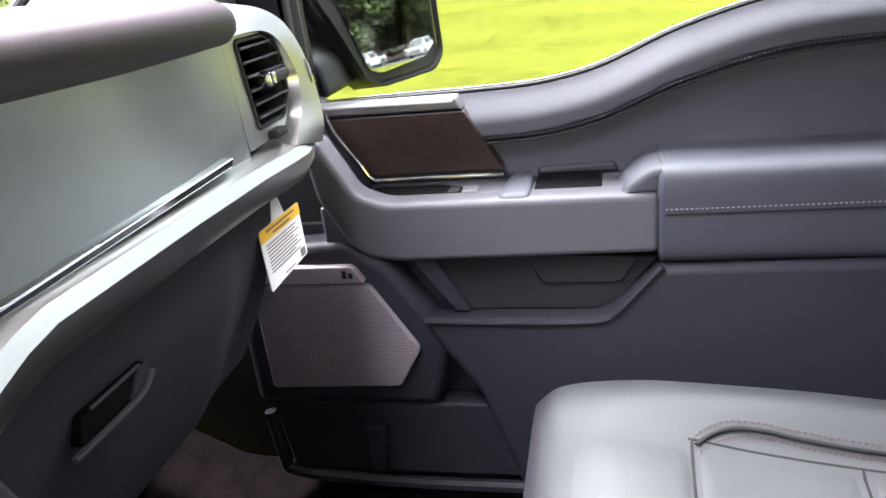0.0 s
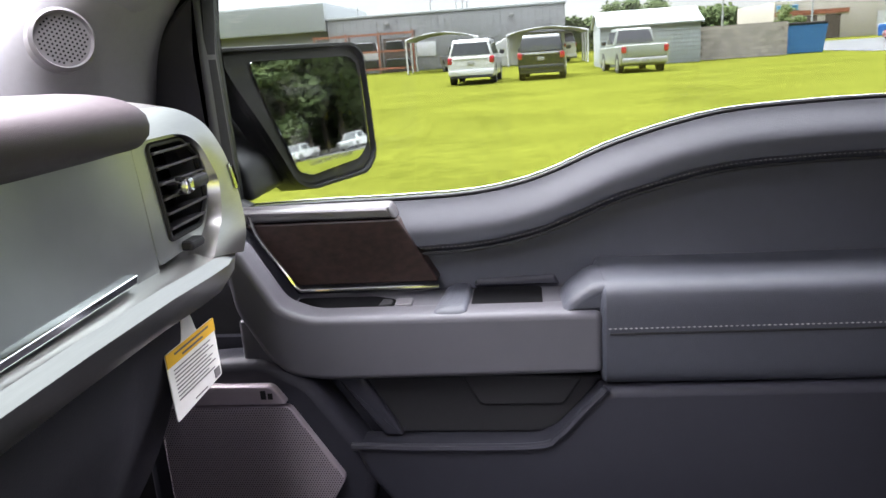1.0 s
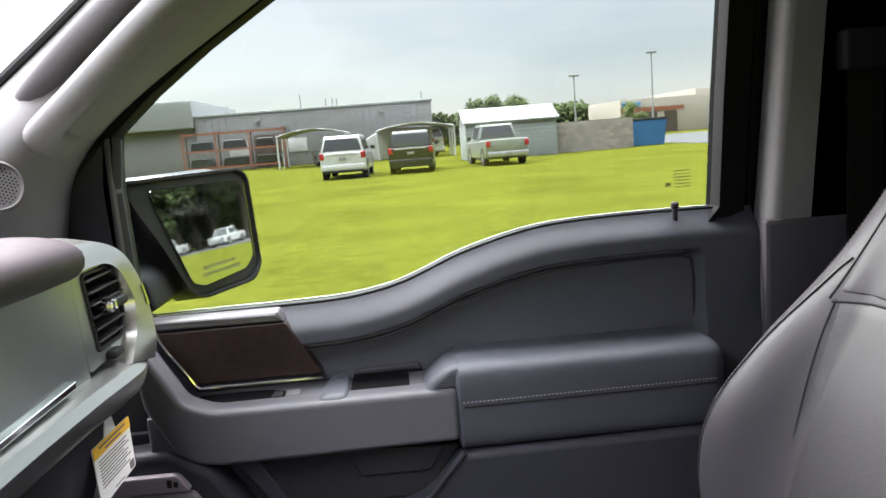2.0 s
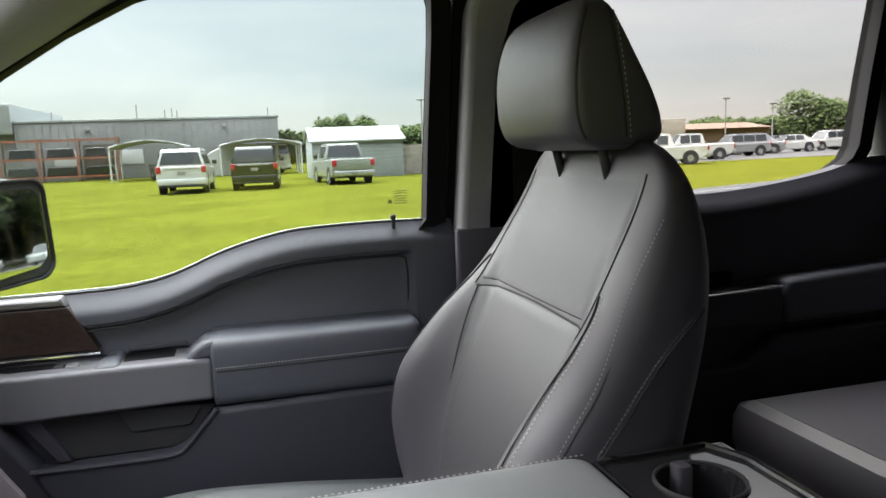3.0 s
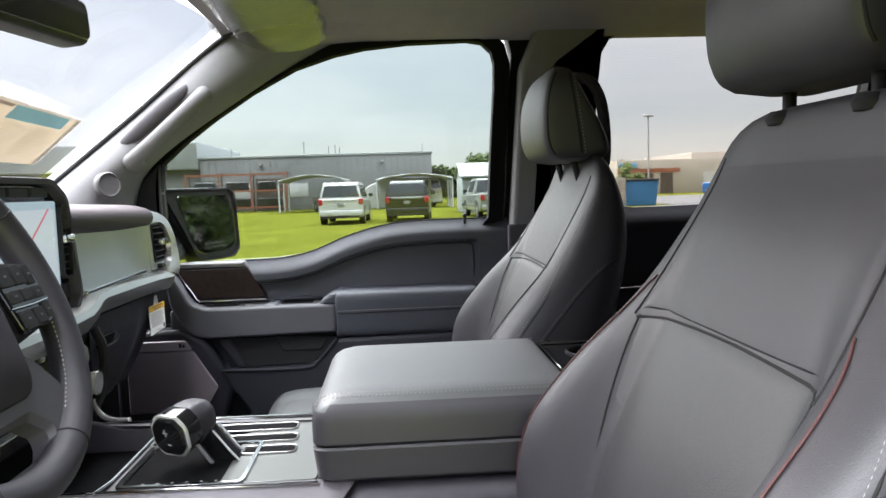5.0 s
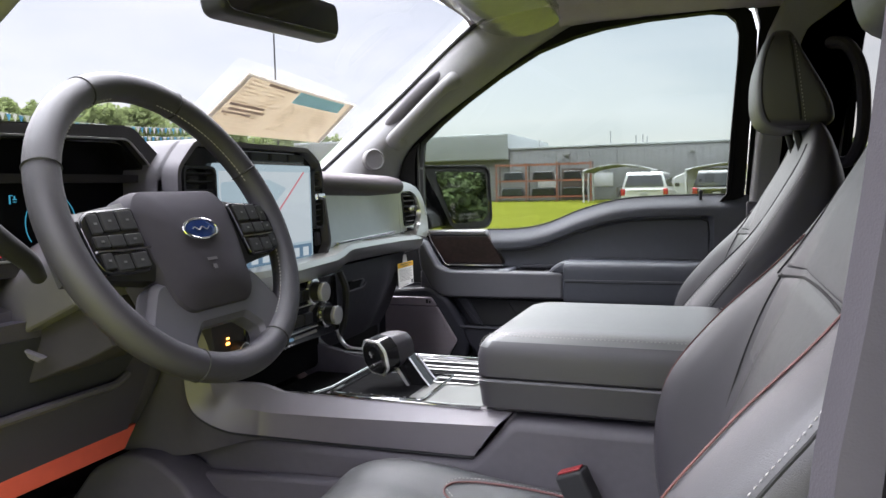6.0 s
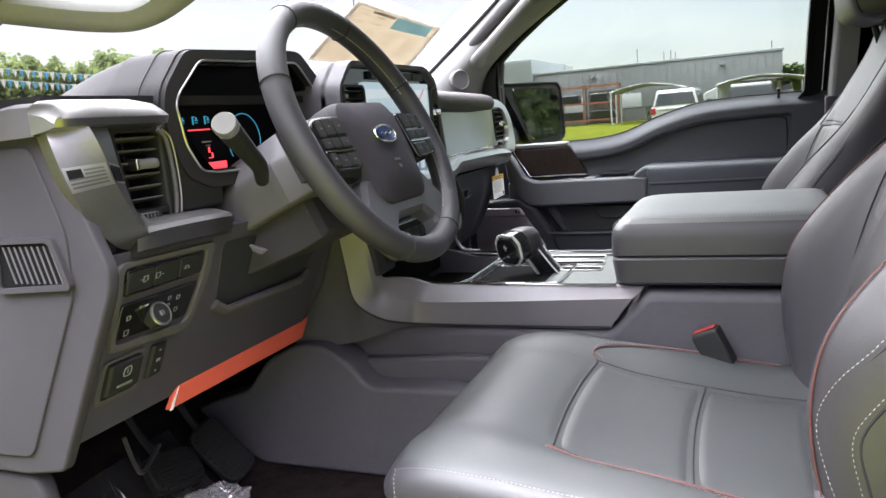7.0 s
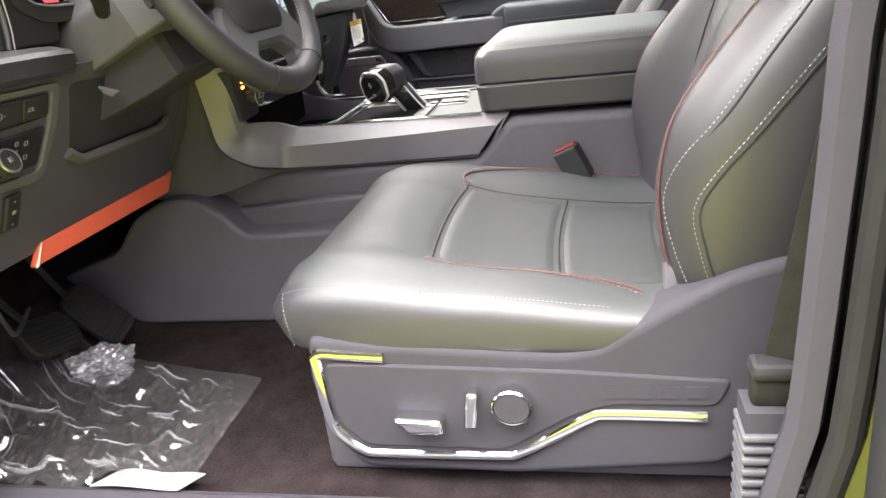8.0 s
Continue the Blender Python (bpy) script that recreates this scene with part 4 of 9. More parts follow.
GLASSM = fillet([(-0.102, 0.074), (0.110, 0.073), (0.126, 0.062), (0.120, -0.056), (0.092, -0.073), (-0.022, -0.078), (-0.048, -0.068), (-0.096, 0.050)], 0.010, 5)
part("housing", frame_map(plate(HOUSE, "y", -0.006, 0.085, 0.009, 4), MO, MR, MU), BLACK, mir, "black mirror housing")
part("cap", frame_map(plate([(p[0] * 1.04 - 0.010, p[1] * 1.03 + 0.004) for p in HOUSE], "y", 0.012, 0.10, 0.035, 5), MO, MR, MU), CHROME, mir, "bright mirror cap")
part("mirror_glass", frame_map(plate(GLASSM, "y", -0.0085, -0.004, 0.001, 1), MO, MR, MU), MIRROR, mir, "mirror glass")
part("housing_rim", frame_map(ring_plate(HOUSE, [(p[0] * 0.965 + 0.002, p[1] * 0.95) for p in HOUSE], "y", -0.004, -0.013), MO, MR, MU), BLACK, mir, "raised rim round the mirror glass")
for k, line in enumerate(("OBJECTS IN MIRROR ARE", "CLOSER THAN THEY APPEAR")):
    cu = bpy.data.curves.new("mirror_lettering", "FONT"); cu.body = line; cu.size = 0.0076
    lo = new("mirror_lettering", cu); lo.data.materials.append(INK)
    zn = MR.cross(MU).normalized()
    at_ = MO + MR * (-0.018 - 0.004 * k) + MU * (-0.054 - 0.0105 * k) + zn * 0.0092
    lo.matrix_world = Matrix(((MR.x, MU.x, zn.x, at_.x), (MR.y, MU.y, zn.y, at_.y), (MR.z, MU.z, zn.z, at_.z), (0, 0, 0, 1)))
    lo.parent = mir
    lo.matrix_parent_inverse = Matrix.Translation(mir.location).inverted()
part("arm", plate(fillet([(-0.47, 1.335), (-0.36, 1.335), (-0.37, 1.38), (-0.44, 1.43), (-0.47, 1.43)], 0.012), "y", 0.83, 0.97, 0.01), BLACK, mir, "black mirror arm")


# ---- front seats ----
BACK_BOLSTER = [(0.95, 0.300), (1.05, 0.280), (1.12, 0.266), (1.17, 0.264), (1.23, 0.280), (1.30, 0.335), (1.37, 0.405), (1.43, 0.450), (1.50, 0.490), (1.555, 0.505)]
BACK_MIDDLE = [(0.95, 0.330), (1.05, 0.325), (1.15, 0.345), (1.25, 0.380), (1.355, 0.428), (1.43, 0.458), (1.50, 0.493), (1.555, 0.505)]
BACK_REAR = [(0.95, 0.490), (1.10, 0.507), (1.24, 0.526), (1.40, 0.558), (1.45, 0.556), (1.49, 0.546), (1.52, 0.536), (1.555, 0.525)]
BACK_WIDTH = [(0.95, 0.205), (1.05, 0.225), (1.15, 0.240), (1.25, 0.242), (1.33, 0.232), (1.40, 0.214), (1.46, 0.196), (1.50, 0.180), (1.53, 0.160), (1.555, 0.135)]
CUSH_MIDDLE = [(-0.13, 1.046), (-0.08, 1.074), (-0.02, 1.083), (0.045, 1.070), (0.10, 1.056), (0.183, 1.042), (0.30, 1.030), (0.40, 1.030)]
CUSH_BOLSTER = [(-0.13, 1.055), (-0.08, 1.085), (0.0, 1.095), (0.05, 1.093), (0.15, 1.082), (0.27, 1.062), (0.40, 1.050)]
CUSH_WIDTH = [(-0.13, 0.196), (-0.115, 0.214), (-0.08, 0.231), (-0.03, 0.239), (0.1, 0.240), (0.27, 0.240), (0.40, 0.225)]


SIDE_ROW = [(1.07, 0.310), (1.109, 0.297), (1.158, 0.289), (1.196, 0.303), (1.228, 0.328), (1.282, 0.366), (1.317, 0.393), (1.40, 0.447), (1.47, 0.492)]
SIDE_ROW_REAR = [(1.07, 0.330), (1.107, 0.319), (1.153, 0.313), (1.184, 0.329), (1.21, 0.350), (1.255, 0.386), (1.291, 0.416), (1.33, 0.450), (1.365, 0.490), (1.385, 0.525), (1.395, 0.548)]


def back_front(o, z):
    """x of the backrest's front at o metres off its middle and the height z."""
    w = interp(z, BACK_WIDTH)
    v = min(0.9999, abs(o) / w)
    c = v ** (1 / 0.5)
    f = math.sqrt(1 - c * c) ** 0.55
    xr, xm = interp(z, BACK_REAR), 0
    xf = interp(z, BACK_MIDDLE) + (interp(z, BACK_BOLSTER) - interp(z, BACK_MIDDLE)) * smooth(v, 0.55, 0.85)
    xm = xf + (xr - xf) * 0.45
    return xm + (xf - xm) * f


def back_ring(z, k=1.0, n=72):
    w = interp(z, BACK_WIDTH)
    xr, xc, xb = interp(z, BACK_REAR), interp(z, BACK_MIDDLE), interp(z, BACK_BOLSTER)
    pts = []
    for v, f, front in super_ring(n, 0.5, 0.55):
        xf = xc + (xb - xc) * smooth(abs(v), 0.55, 0.85)
        xm = xf + (xr - xf) * 0.45
        x = xm + ((xf if front else xr) - xm) * f
        mid = (xc + xr) / 2
        pts.append((mid + (x - mid) * k, v * w * (0.25 + 0.75 * k), z))
    return pts


def cush_lift(x, up):
    return up * (1 - smooth(x, -0.07, 0.11))


def cush_top(o, x, up=0.0):
    w = interp(x, CUSH_WIDTH)
    v = min(0.9999, abs(o) / w)
    c = v ** (1 / 0.42)
    f = math.sqrt(1 - c * c) ** 0.5
    zt = interp(x, CUSH_MIDDLE) + (interp(x, CUSH_BOLSTER) - interp(x, CUSH_MIDDLE)) * smooth(v, 0.5, 0.8) + cush_lift(x, up)
    return 1.024 + (zt - 1.024) * f


def cush_ring(x, k=1.0, up=0.0, n=72):
    w = interp(x, CUSH_WIDTH)
    pts = []
    for v, f, top in super_ring(n, 0.42, 0.5):
        zt = interp(x, CUSH_MIDDLE) + (interp(x, CUSH_BOLSTER) - interp(x, CUSH_MIDDLE)) * smooth(abs(v), 0.5, 0.8) + cush_lift(x, up)
        z = 1.024 + ((zt if top else 1.000) - 1.024) * f
        if not top:
            x2 = x + 0.035 * f * (1 - smooth(x, -0.13, 0.0))
        else:
            x2 = x
        pts.append((x2, v * w * (0.94 + 0.06 * k), 1.050 + (z - 1.050) * k))
    return pts


def seat(cy, side, dx, dz, dhead, lift, label):
    """A front seat whose middle is at y = cy; side is the way to its door."""
    s = thing("front_seat", (0.15 + dx, cy, FLOOR_Z), label, "car seat", "front seats")
    at = lambda p: Vector((p[0] + dx, cy + side * p[1], p[2] + dz))
    rings = [[at(p) for p in back_ring(0.97 + 0.53 * i / 44)] for i in range(45)]
    for z, k in ((1.514, 0.99), (1.526, 0.96), (1.536, 0.89), (1.544, 0.76), (1.549, 0.55), (1.551, 0.2)):
        rings.append([at(p) for p in back_ring(z, k)])
    back = part("backrest", loft(rings), LEATHER, s, "black leather backrest with side bolsters")
    # raised panels and seams of the backrest
    fr = lambda o, z, lift=0.0: at((back_front(o, z) - lift, o, z))

    def panel(name, z0, z1, half, mtl, lift=0.004, lab=""):
        def f(u, v):
            z = z0 + (z1 - z0) * v
            h = half(z)
            o = -h + 2 * h * u
            e = min(1.0, min(u, 1 - u) * 34, v * (30 if name == "upper_insert" else 46), (1 - v) * (3 if name == "upper_insert" else 46))
            return fr(o, z, lift * (1 - (1 - e) ** 2) - 0.0012)
        return part(name, sheet(f, 48, 44), mtl, back, lab)
    panel("upper_insert", 1.3575, 1.512, lambda z: 0.163 - (z - 1.36) * 0.12, LEATHER, 0.0034)
    panel("lower_insert", 1.02, 1.3545, lambda z: 0.158 - (1.35 - z) * 0.09, LEATHER_P, 0.0034)
    seam = bmesh.new()
    lines = []
    lines.append([fr(o, 1.356 - 0.25 * o * o) for o in np.linspace(-0.162, 0.162, 30)])
    for sg in (-1, 1):
        lines.append([fr(sg * (0.160 - (1.35 - z) * 0.09), z) for z in np.linspace(1.02, 1.352, 30)])
        lines.append([fr(sg * (0.165 - (z - 1.36) * 0.12), z) for z in np.linspace(1.352, 1.51, 20)])
    for k_, ln in enumerate(lines):
        add_tube(seam, ln, 0.0016 if k_ == 0 else 0.0012, 6)
    part("seam", seam, SEAM, back)
    # the bolsters' piped seam: out from the insert's corner and down the front edge
    for sg in (-1, 1):
        ctrl = spline([(0.166, 1.392), (0.178, 1.372), (0.192, 1.33), (0.204, 1.26), (0.208, 1.18), (0.204, 1.10), (0.195, 1.03)], 8)
        ln = [fr(sg * p[0], p[1], 0.001) for p in ctrl]
        part("piping", tube(ln, 0.0009, 6), RED_PIPE if side < 0 else SEAM, back, "dark red piping")
        if sg < 0 or side > 0:
            part("stitching", stitches([fr(sg * (p[0] + 0.007), p[1], 0.0012) for p in ctrl], 0.0050, 0.0036, 0.0006), THREAD, back, "pale grey stitching")
        # two rows of stitching down the side
        for run in (SIDE_ROW, SIDE_ROW_REAR):
            sid = []
            for i in range(40):
                z = 1.07 + (run[-1][0] - 1.07) * i / 39
                w = interp(z, BACK_WIDTH)
                xc, xb, xr = interp(z, BACK_MIDDLE), interp(z, BACK_BOLSTER), interp(z, BACK_REAR)
                x = interp(z, run)
                xm = xb + (xr - xb) * 0.45
                f = min(0.999, abs((xm - x) / (xm - xb)))
                c = math.sqrt(max(0, 1 - (f ** (1 / 0.55)) ** 2))
                sid.append(at((x, sg * (w * c ** 0.5 + 0.0015), z)))
            part("stitching", stitches(sid, 0.0050, 0.0036, 0.00048, up=(0, sg * side, 0)), THREAD, back)
            part("seam", tube([p + Vector((0.006, 0, 0)) for p in sid], 0.0014, 6), SEAM, back)
    # headrest: wedge with a flat rear, on two posts
    hx, hz = 0.455 + dx + dhead, 1.526 + dz + lift
    HT = [(0.010, 0.040, 0.082, 0.090), (0.014, 0.018, 0.094, 0.104), (0.022, 0.004, 0.103, 0.111), (0.04, -0.006, 0.103, 0.115), (0.07, -0.010, 0.092, 0.117), (0.11, -0.008, 0.070, 0.117), (0.14, -0.001, 0.054, 0.114), (0.158, 0.007, 0.045, 0.108), (0.168, 0.014, 0.038, 0.097), (0.172, 0.019, 0.033, 0.08)]
    rings = []
    for i in range(31):
        h = 0.010 + 0.162 * i / 30
        x0 = interp(h, [(t[0], t[1]) for t in HT])
        x1 = interp(h, [(t[0], t[2]) for t in HT])
        w = interp(h, [(t[0], t[3]) for t in HT])
        ring = []
        for v, f, front in super_ring(64, 0.13, 0.20):
            xm = x0 + (x1 - x0) * 0.5 - 0.005 * (1 - v * v)
            xf = x0 - 0.007 * (1 - v * v)
            ring.append(Vector((hx + xm + ((xf if front else x1) - xm) * f, cy + v * w, hz + h)))
        rings.append(ring)
    head = part("headrest", loft(rings), LEATHER, s, "black leather headrest")
    for sg in (-1, 1):
        edge = [Vector((hx + 0.052 - 0.14 * (h - 0.09), cy + sg * (interp(h, [(t[0], t[3]) for t in HT]) + 0.0008), hz + h)) for h in np.linspace(0.024, 0.158, 20)]
        part("stitching", stitches(edge, up=(0, sg, 0)), THREAD, head)
        rim = []
        for i in range(2, 29):
            h = 0.012 + 0.157 * i / 30
            rim.append(Vector((hx + interp(h, [(t[0], t[1]) for t in HT]) + 0.007, cy + sg * (interp(h, [(t[0], t[3]) for t in HT]) - 0.0010), hz + h)))
        part("edge_seam", tube(rim, 0.0016, 6), SEAM, head, "dark seam round the side panel")
        part("seam", tube([p + Vector((-0.006, 0, 0)) for p in edge], 0.002, 6), SEAM, head)
        post = tube([(0.510 + dx + dhead * 0.4, cy + sg * 0.062, 1.49 + dz), (0.503 + dx + dhead, cy + sg * 0.062, hz + 0.03)], 0.006, 10)
        part("post", post, BLACK, s, "black headrest post")
        part("post_guide", lathe([(0.001, 0), (0.014, 0), (0.016, 0.006), (0.012, 0.012), (0.001, 0.013)], (0.512 + dx, cy + sg * 0.062, 1.536 + dz), (0, 0, 1), 16), BLACK, s)
    # cushion
    x0 = -0.096 if side < 0 else -0.072
    up = 0.013 if side < 0 else 0.0
    xs = [x0 + (0.332 - x0) * i / 50 for i in range(51)]
    rings = [[at(p) for p in cush_ring(x0 + e, k, up)] for e, k in ((-0.024, 0.25), (-0.023, 0.45), (-0.019, 0.66), (-0.012, 0.84), (-0.005, 0.95))]
    rings += [[at(p) for p in cush_ring(x, 1.0, up)] for x in xs]
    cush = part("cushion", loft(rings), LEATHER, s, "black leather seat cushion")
    cush.data.materials.append(LEATHER_TOPLIT)       # the top panel, sewn to the sides; sky light painted in as a paler tone
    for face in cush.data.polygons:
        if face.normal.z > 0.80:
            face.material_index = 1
    tp = lambda o, x, lift=0.0: at((x, o, cush_top(o, x, up) + lift))

    def insert(name, x0, x1, half, mtl):
        def f(u, v):
            h = half
            o = -h + 2 * h * u
            x = x0 + (x1 - x0) * v
            x += 0.35 * o * o
            if name == "thigh_panel":
                e = smooth(min(u, 1 - u), 0.0, 0.22) * smooth(v, 0.0, 0.35)
                return tp(o, x, 0.0024 * e * (1 - max(0, v * 12 - 11) ** 2) - 0.0006)
            e = min(1.0, min(u, 1 - u) * 14, min(v, 1 - v) * 14)
            return tp(o, x, 0.0040 * (1 - (1 - e) ** 2) - 0.0014)
        return part(name, sheet(f, 30, 20), mtl, cush)
    insert("front_insert", 0.046, 0.178, 0.132, LEATHER_TOPLIT)
    insert("rear_insert", 0.186, 0.30, 0.132, LEATHER_TOPLIT)
    insert("thigh_panel", x0 + 0.006, 0.041, 0.150, LEATHER_TOPLIT if side < 0 else LEATHER_C)
    seam = bmesh.new()
    add_tube(seam, [tp(o, 0.042 + 0.35 * o * o) for o in np.linspace(-0.135, 0.135, 24)], 0.0016, 6)
    add_tube(seam, [tp(o, 0.182 + 0.35 * o * o) for o in np.linspace(-0.135, 0.135, 24)], 0.0014, 6)
    for sg in (-1, 1):
        add_tube(seam, [tp(sg * 0.136, x) for x in np.linspace(0.045, 0.31, 24)], 0.0016, 6)
    part("seam", seam, SEAM, cush)
    ctrl = spline([(0.139, 0.052), (0.146, 0.042), (0.156, 0.042), (0.168, 0.055), (0.180, 0.09), (0.188, 0.14), (0.194, 0.21), (0.197, 0.28)] if side < 0 else [(0.152, 0.070), (0.165, 0.050), (0.184, 0.046), (0.199, 0.068), (0.205, 0.12), (0.205, 0.20), (0.20, 0.28)], 8)
    part("piping", tube([tp(-p[0], p[1], 0.001) for p in ctrl], 0.0014, 6), RED_PIPE, cush, "dark red piping")
    part("stitching", stitches([tp(-p[0] - 0.007, p[1], 0.001) for p in ctrl], 0.0050, 0.0036, 0.0007, up=(0, 0, 1)), THREAD, cush)
    out = spline([(0.140, 0.045), (0.158, 0.10), (0.175, 0.18), (0.185, 0.235), (0.20, 0.27)], 8)
    if side < 0:
        part("piping", tube([tp(p[0], p[1], 0.0012) for p in out], 0.0009, 6), RED_PIPE, cush, "red stitched piping")
        part("stitching", stitches([tp(p[0] + 0.006, p[1], 0.001) for p in out], up=(0, 0, 1)), RED_PIPE, cush)
    else:
        pipe = spline([(0.130, 0.052), (0.142, 0.064), (0.152, 0.085), (0.154, 0.114), (0.152, 0.138), (0.150, 0.20), (0.152, 0.28)], 8)
        part("piping", tube([tp(p[0], p[1], 0.0016) for p in pipe], 0.0022, 8), SEAM, cush, "dark piping")
        for d in (-0.006, 0.006):
            part("stitching", stitches([tp(p[0] + d, p[1] - 0.5 * d, 0.0014) for p in pipe], 0.0056, 0.0040, 0.0009, up=(0, 0, 1)), RED_PIPE, cush, "dusky red stitching")
    # the outer edge's white stitching, from the front corner to the rear
    row = []
    for i in range(60):
        x = x0 - 0.004 + (0.242 - x0) * i / 59
        z = 1.083 - 0.035 * (i / 59) - 0.06 * max(0, 0.04 - i / 59)
        w = interp(x, CUSH_WIDTH)
        zt = interp(x, CUSH_BOLSTER) + cush_lift(x, up)
        z = 1.024 + (zt - 1.024) * 0.72
        f = min(0.999, max(0, (z - 1.024) / (zt - 1.024)))
        c = math.sqrt(max(0.0, 1 - f ** 4))
        row.append(at((x, w * c ** 0.42 + 0.001, z)))
    if side < 0:
        w0 = interp(x0, CUSH_WIDTH)
        zt = interp(x0, CUSH_BOLSTER) + up
        low = []
        for i in range(9):
            z = 1.018 + 0.0068 * i
            f = max(0.0, (z - 1.024) / (zt - 1.024))
            low.append(at((x0 + 0.006 - 0.001 * i, w0 * math.sqrt(max(0.0, 1 - f ** 4)) ** 0.42 + 0.0015, z)))
        row = low + row
    if side < 0:
        part("stitching", stitches(row, 0.0044, 0.0032, 0.00045, up=(0, side, 0)), THREAD, cush, "white stitching along the edge")
    return s, at


driver_seat, DAT = seat(-0.355, -1, 0.0, 0.0, 0.014, 0.028, "black leather driver seat with red piping and pale stitching")
passenger_seat, PAT = seat(0.402, 1, -0.015, -0.008, -0.018, 0.0, "black leather passenger seat with red piping and pale stitching")

# driver seat's side shield with chrome strip and switches
SH = fillet([(-0.068, 1.035), (0.02, 1.026), (0.19, 1.014), (0.225, 1.020), (0.278, 1.053), (0.345, 1.092), (0.388, 1.105), (0.425, 1.105), (0.425, 1.0), (0.40, 0.93), (0.34, 0.885), (0.14, 0.868), (-0.03, 0.872), (-0.062, 0.915), (-0.074, 0.985)], 0.012)
shield = part("side_shield", plate(SH, "y", -0.598, -0.545, 0.010, 4), COLUMN, driver_seat, "dark grey plastic side shield")
CHR = spline([(0.012, 1.012), (-0.03, 1.015), (-0.058, 1.016), (-0.0615, 1.0), (-0.058, 0.945), (-0.050, 0.920), (-0.026, 0.897), (0.0, 0.8935), (0.12, 0.893), (0.142, 0.8965), (0.18, 0.920), (0.215, 0.942), (0.235, 0.946), (0.325, 0.944)], 6)
part("chrome_strip", tube([(p[0], -0.600, p[1]) for p in CHR], 0.0062, 8, squash=0.6, up=(0, 1, 0)), CHROME, shield, "chrome strip")
part("shield_recess", plate(fillet([(0.012, 1.004), (-0.052, 1.006), (-0.049, 0.935), (-0.022, 0.905), (0.13, 0.902), (0.20, 0.945), (0.236, 0.957), (0.335, 0.956), (0.348, 0.985), (0.2, 0.996)], 0.010), "y", -0.601, -0.590, 0.003), COLUMN, shield)
part("seat_switch", plate(fillet([(0.018, 0.952), (0.068, 0.950), (0.070, 0.934), (0.032, 0.933)], 0.005), "y", -0.622, -0.598, 0.005), CHROME, shield, "chrome seat slide switch")
part("seat_switch", plate(fillet([(0.096, 0.980), (0.108, 0.979), (0.103, 0.939), (0.090, 0.938)], 0.004), "y", -0.618, -0.598, 0.004), CHROME, shield, "chrome backrest switch")
dial = part("lumbar_dial", lathe([(0.001, 0.018), (0.017, 0.018), (0.0185, 0.014), (0.0185, 0.0), (0.001, 0.0)], (0.140, -0.598, 0.963), (0, -1, 0), 32), COLUMN, shield, "round lumbar control")
part("dial_rim", lathe([(0.0175, 0.017), (0.0185, 0.0195), (0.0200, 0.018), (0.0200, 0.0), (0.0185, 0.0)], (0.140, -0.598, 0.963), (0, -1, 0), 32), CHROME, dial)
part("embossed_badge", bars([(0.228 + 0.026 * i, 0.966, 0.248 + 0.026 * i, 0.979) for i in range(4)], "y", (-0.6008, -0.6022)), COLUMN, shield)
part("seat_base", box((-0.080, -0.575, FLOOR_Z), (0.40, -0.14, 1.0), 0.012), DASHDARK, driver_seat, "dark seat base")
part("seat_base", box((-0.10, 0.20, FLOOR_Z), (0.38, 0.62, 1.0), 0.012), DASHDARK, passenger_seat, "dark seat base")
part("recliner_cover", box((0.29, -0.56, 1.0), (0.45, -0.53, 1.09), 0.008), DASHDARK, driver_seat)

# buckle
bk = thing("seat_belt_buckle", (0.20, -0.165, 1.03), "black seat belt buckle with red release button", "buckle")
body = bmesh.new()
add_plate(body, rect(-0.019, -0.036, 0.019, 0.030, 0.004), "y", -0.012, 0.012, 0.004)
part("housing", frame_map(body, (0.199, -0.160, 1.078), (0.85, -0.25, 0.40), (-0.40, 0.0, 0.90)), BLACK, bk)
part("release_button", frame_map(box((-0.016, -0.0060, 0.0), (0.016, 0.0060, 0.0025), 0.001), (0.1865, -0.160, 1.1055), (0.85, -0.25, 0.40), (-0.40, 0.0, 0.90)), REDPLASTIC, bk, "red release button")
part("stalk", tube([(0.211, -0.16, 1.05), (0.235, -0.155, 0.99)], 0.010, 8), BLACK, bk)


# ---- dashboard ----
dash = thing("dashboard", (-0.45, 0.0, 1.20), "black dashboard with brushed silver trim across the cab", "dashboard")
# core: one long lofted body
def core_ring(y):
    s = smooth(y, 0.60, 0.70) + smooth(-y, 0.68, 0.72)
    dx = -0.03 * s
    hood = 0.0
    m = -0.10 * smooth(0.20 - abs(y - 0.0), 0.0, 0.04)
    prof = [(-0.80, 1.43), (-0.62, 1.462), (-0.45, 1.466), (-0.375, 1.462), (-0.36, 1.45), (-0.357, 1.44), (-0.353, 1.35), (-0.348, 1.33), (-0.348, 1.30), (-0.362 + m, 1.25), (-0.39 + m, 1.18), (-0.43 + m, 1.12), (-0.47 + m, 1.10), (-0.65, 1.08), (-0.80, 1.08)]
    lower = 0.040 * smooth(y, 0.52, 0.57)
    well = -0.085 * smooth(y, -0.655, -0.630) * (1 - smooth(y, -0.222, -0.200))      # room for the instruments and the vent
    return [Vector((x + dx + (well if x > -0.5 and z > 1.335 else 0), y, z - 0.008 * abs(y) ** 2 - (lower if z > 1.40 else 0))) for x, z in prof]
part("orange_tip", plate([(-0.515, 1.123), (-0.536, 1.0985), (-0.531, 1.0985)], "x", -0.4165, -0.4155, 0.0), PAPER, dash, "white torn end of the strip")
part("core", loft([core_ring(y) for y in np.linspace(-0.695, 0.68, 180)]), DASHDARK, dash, "dark lower dashboard")
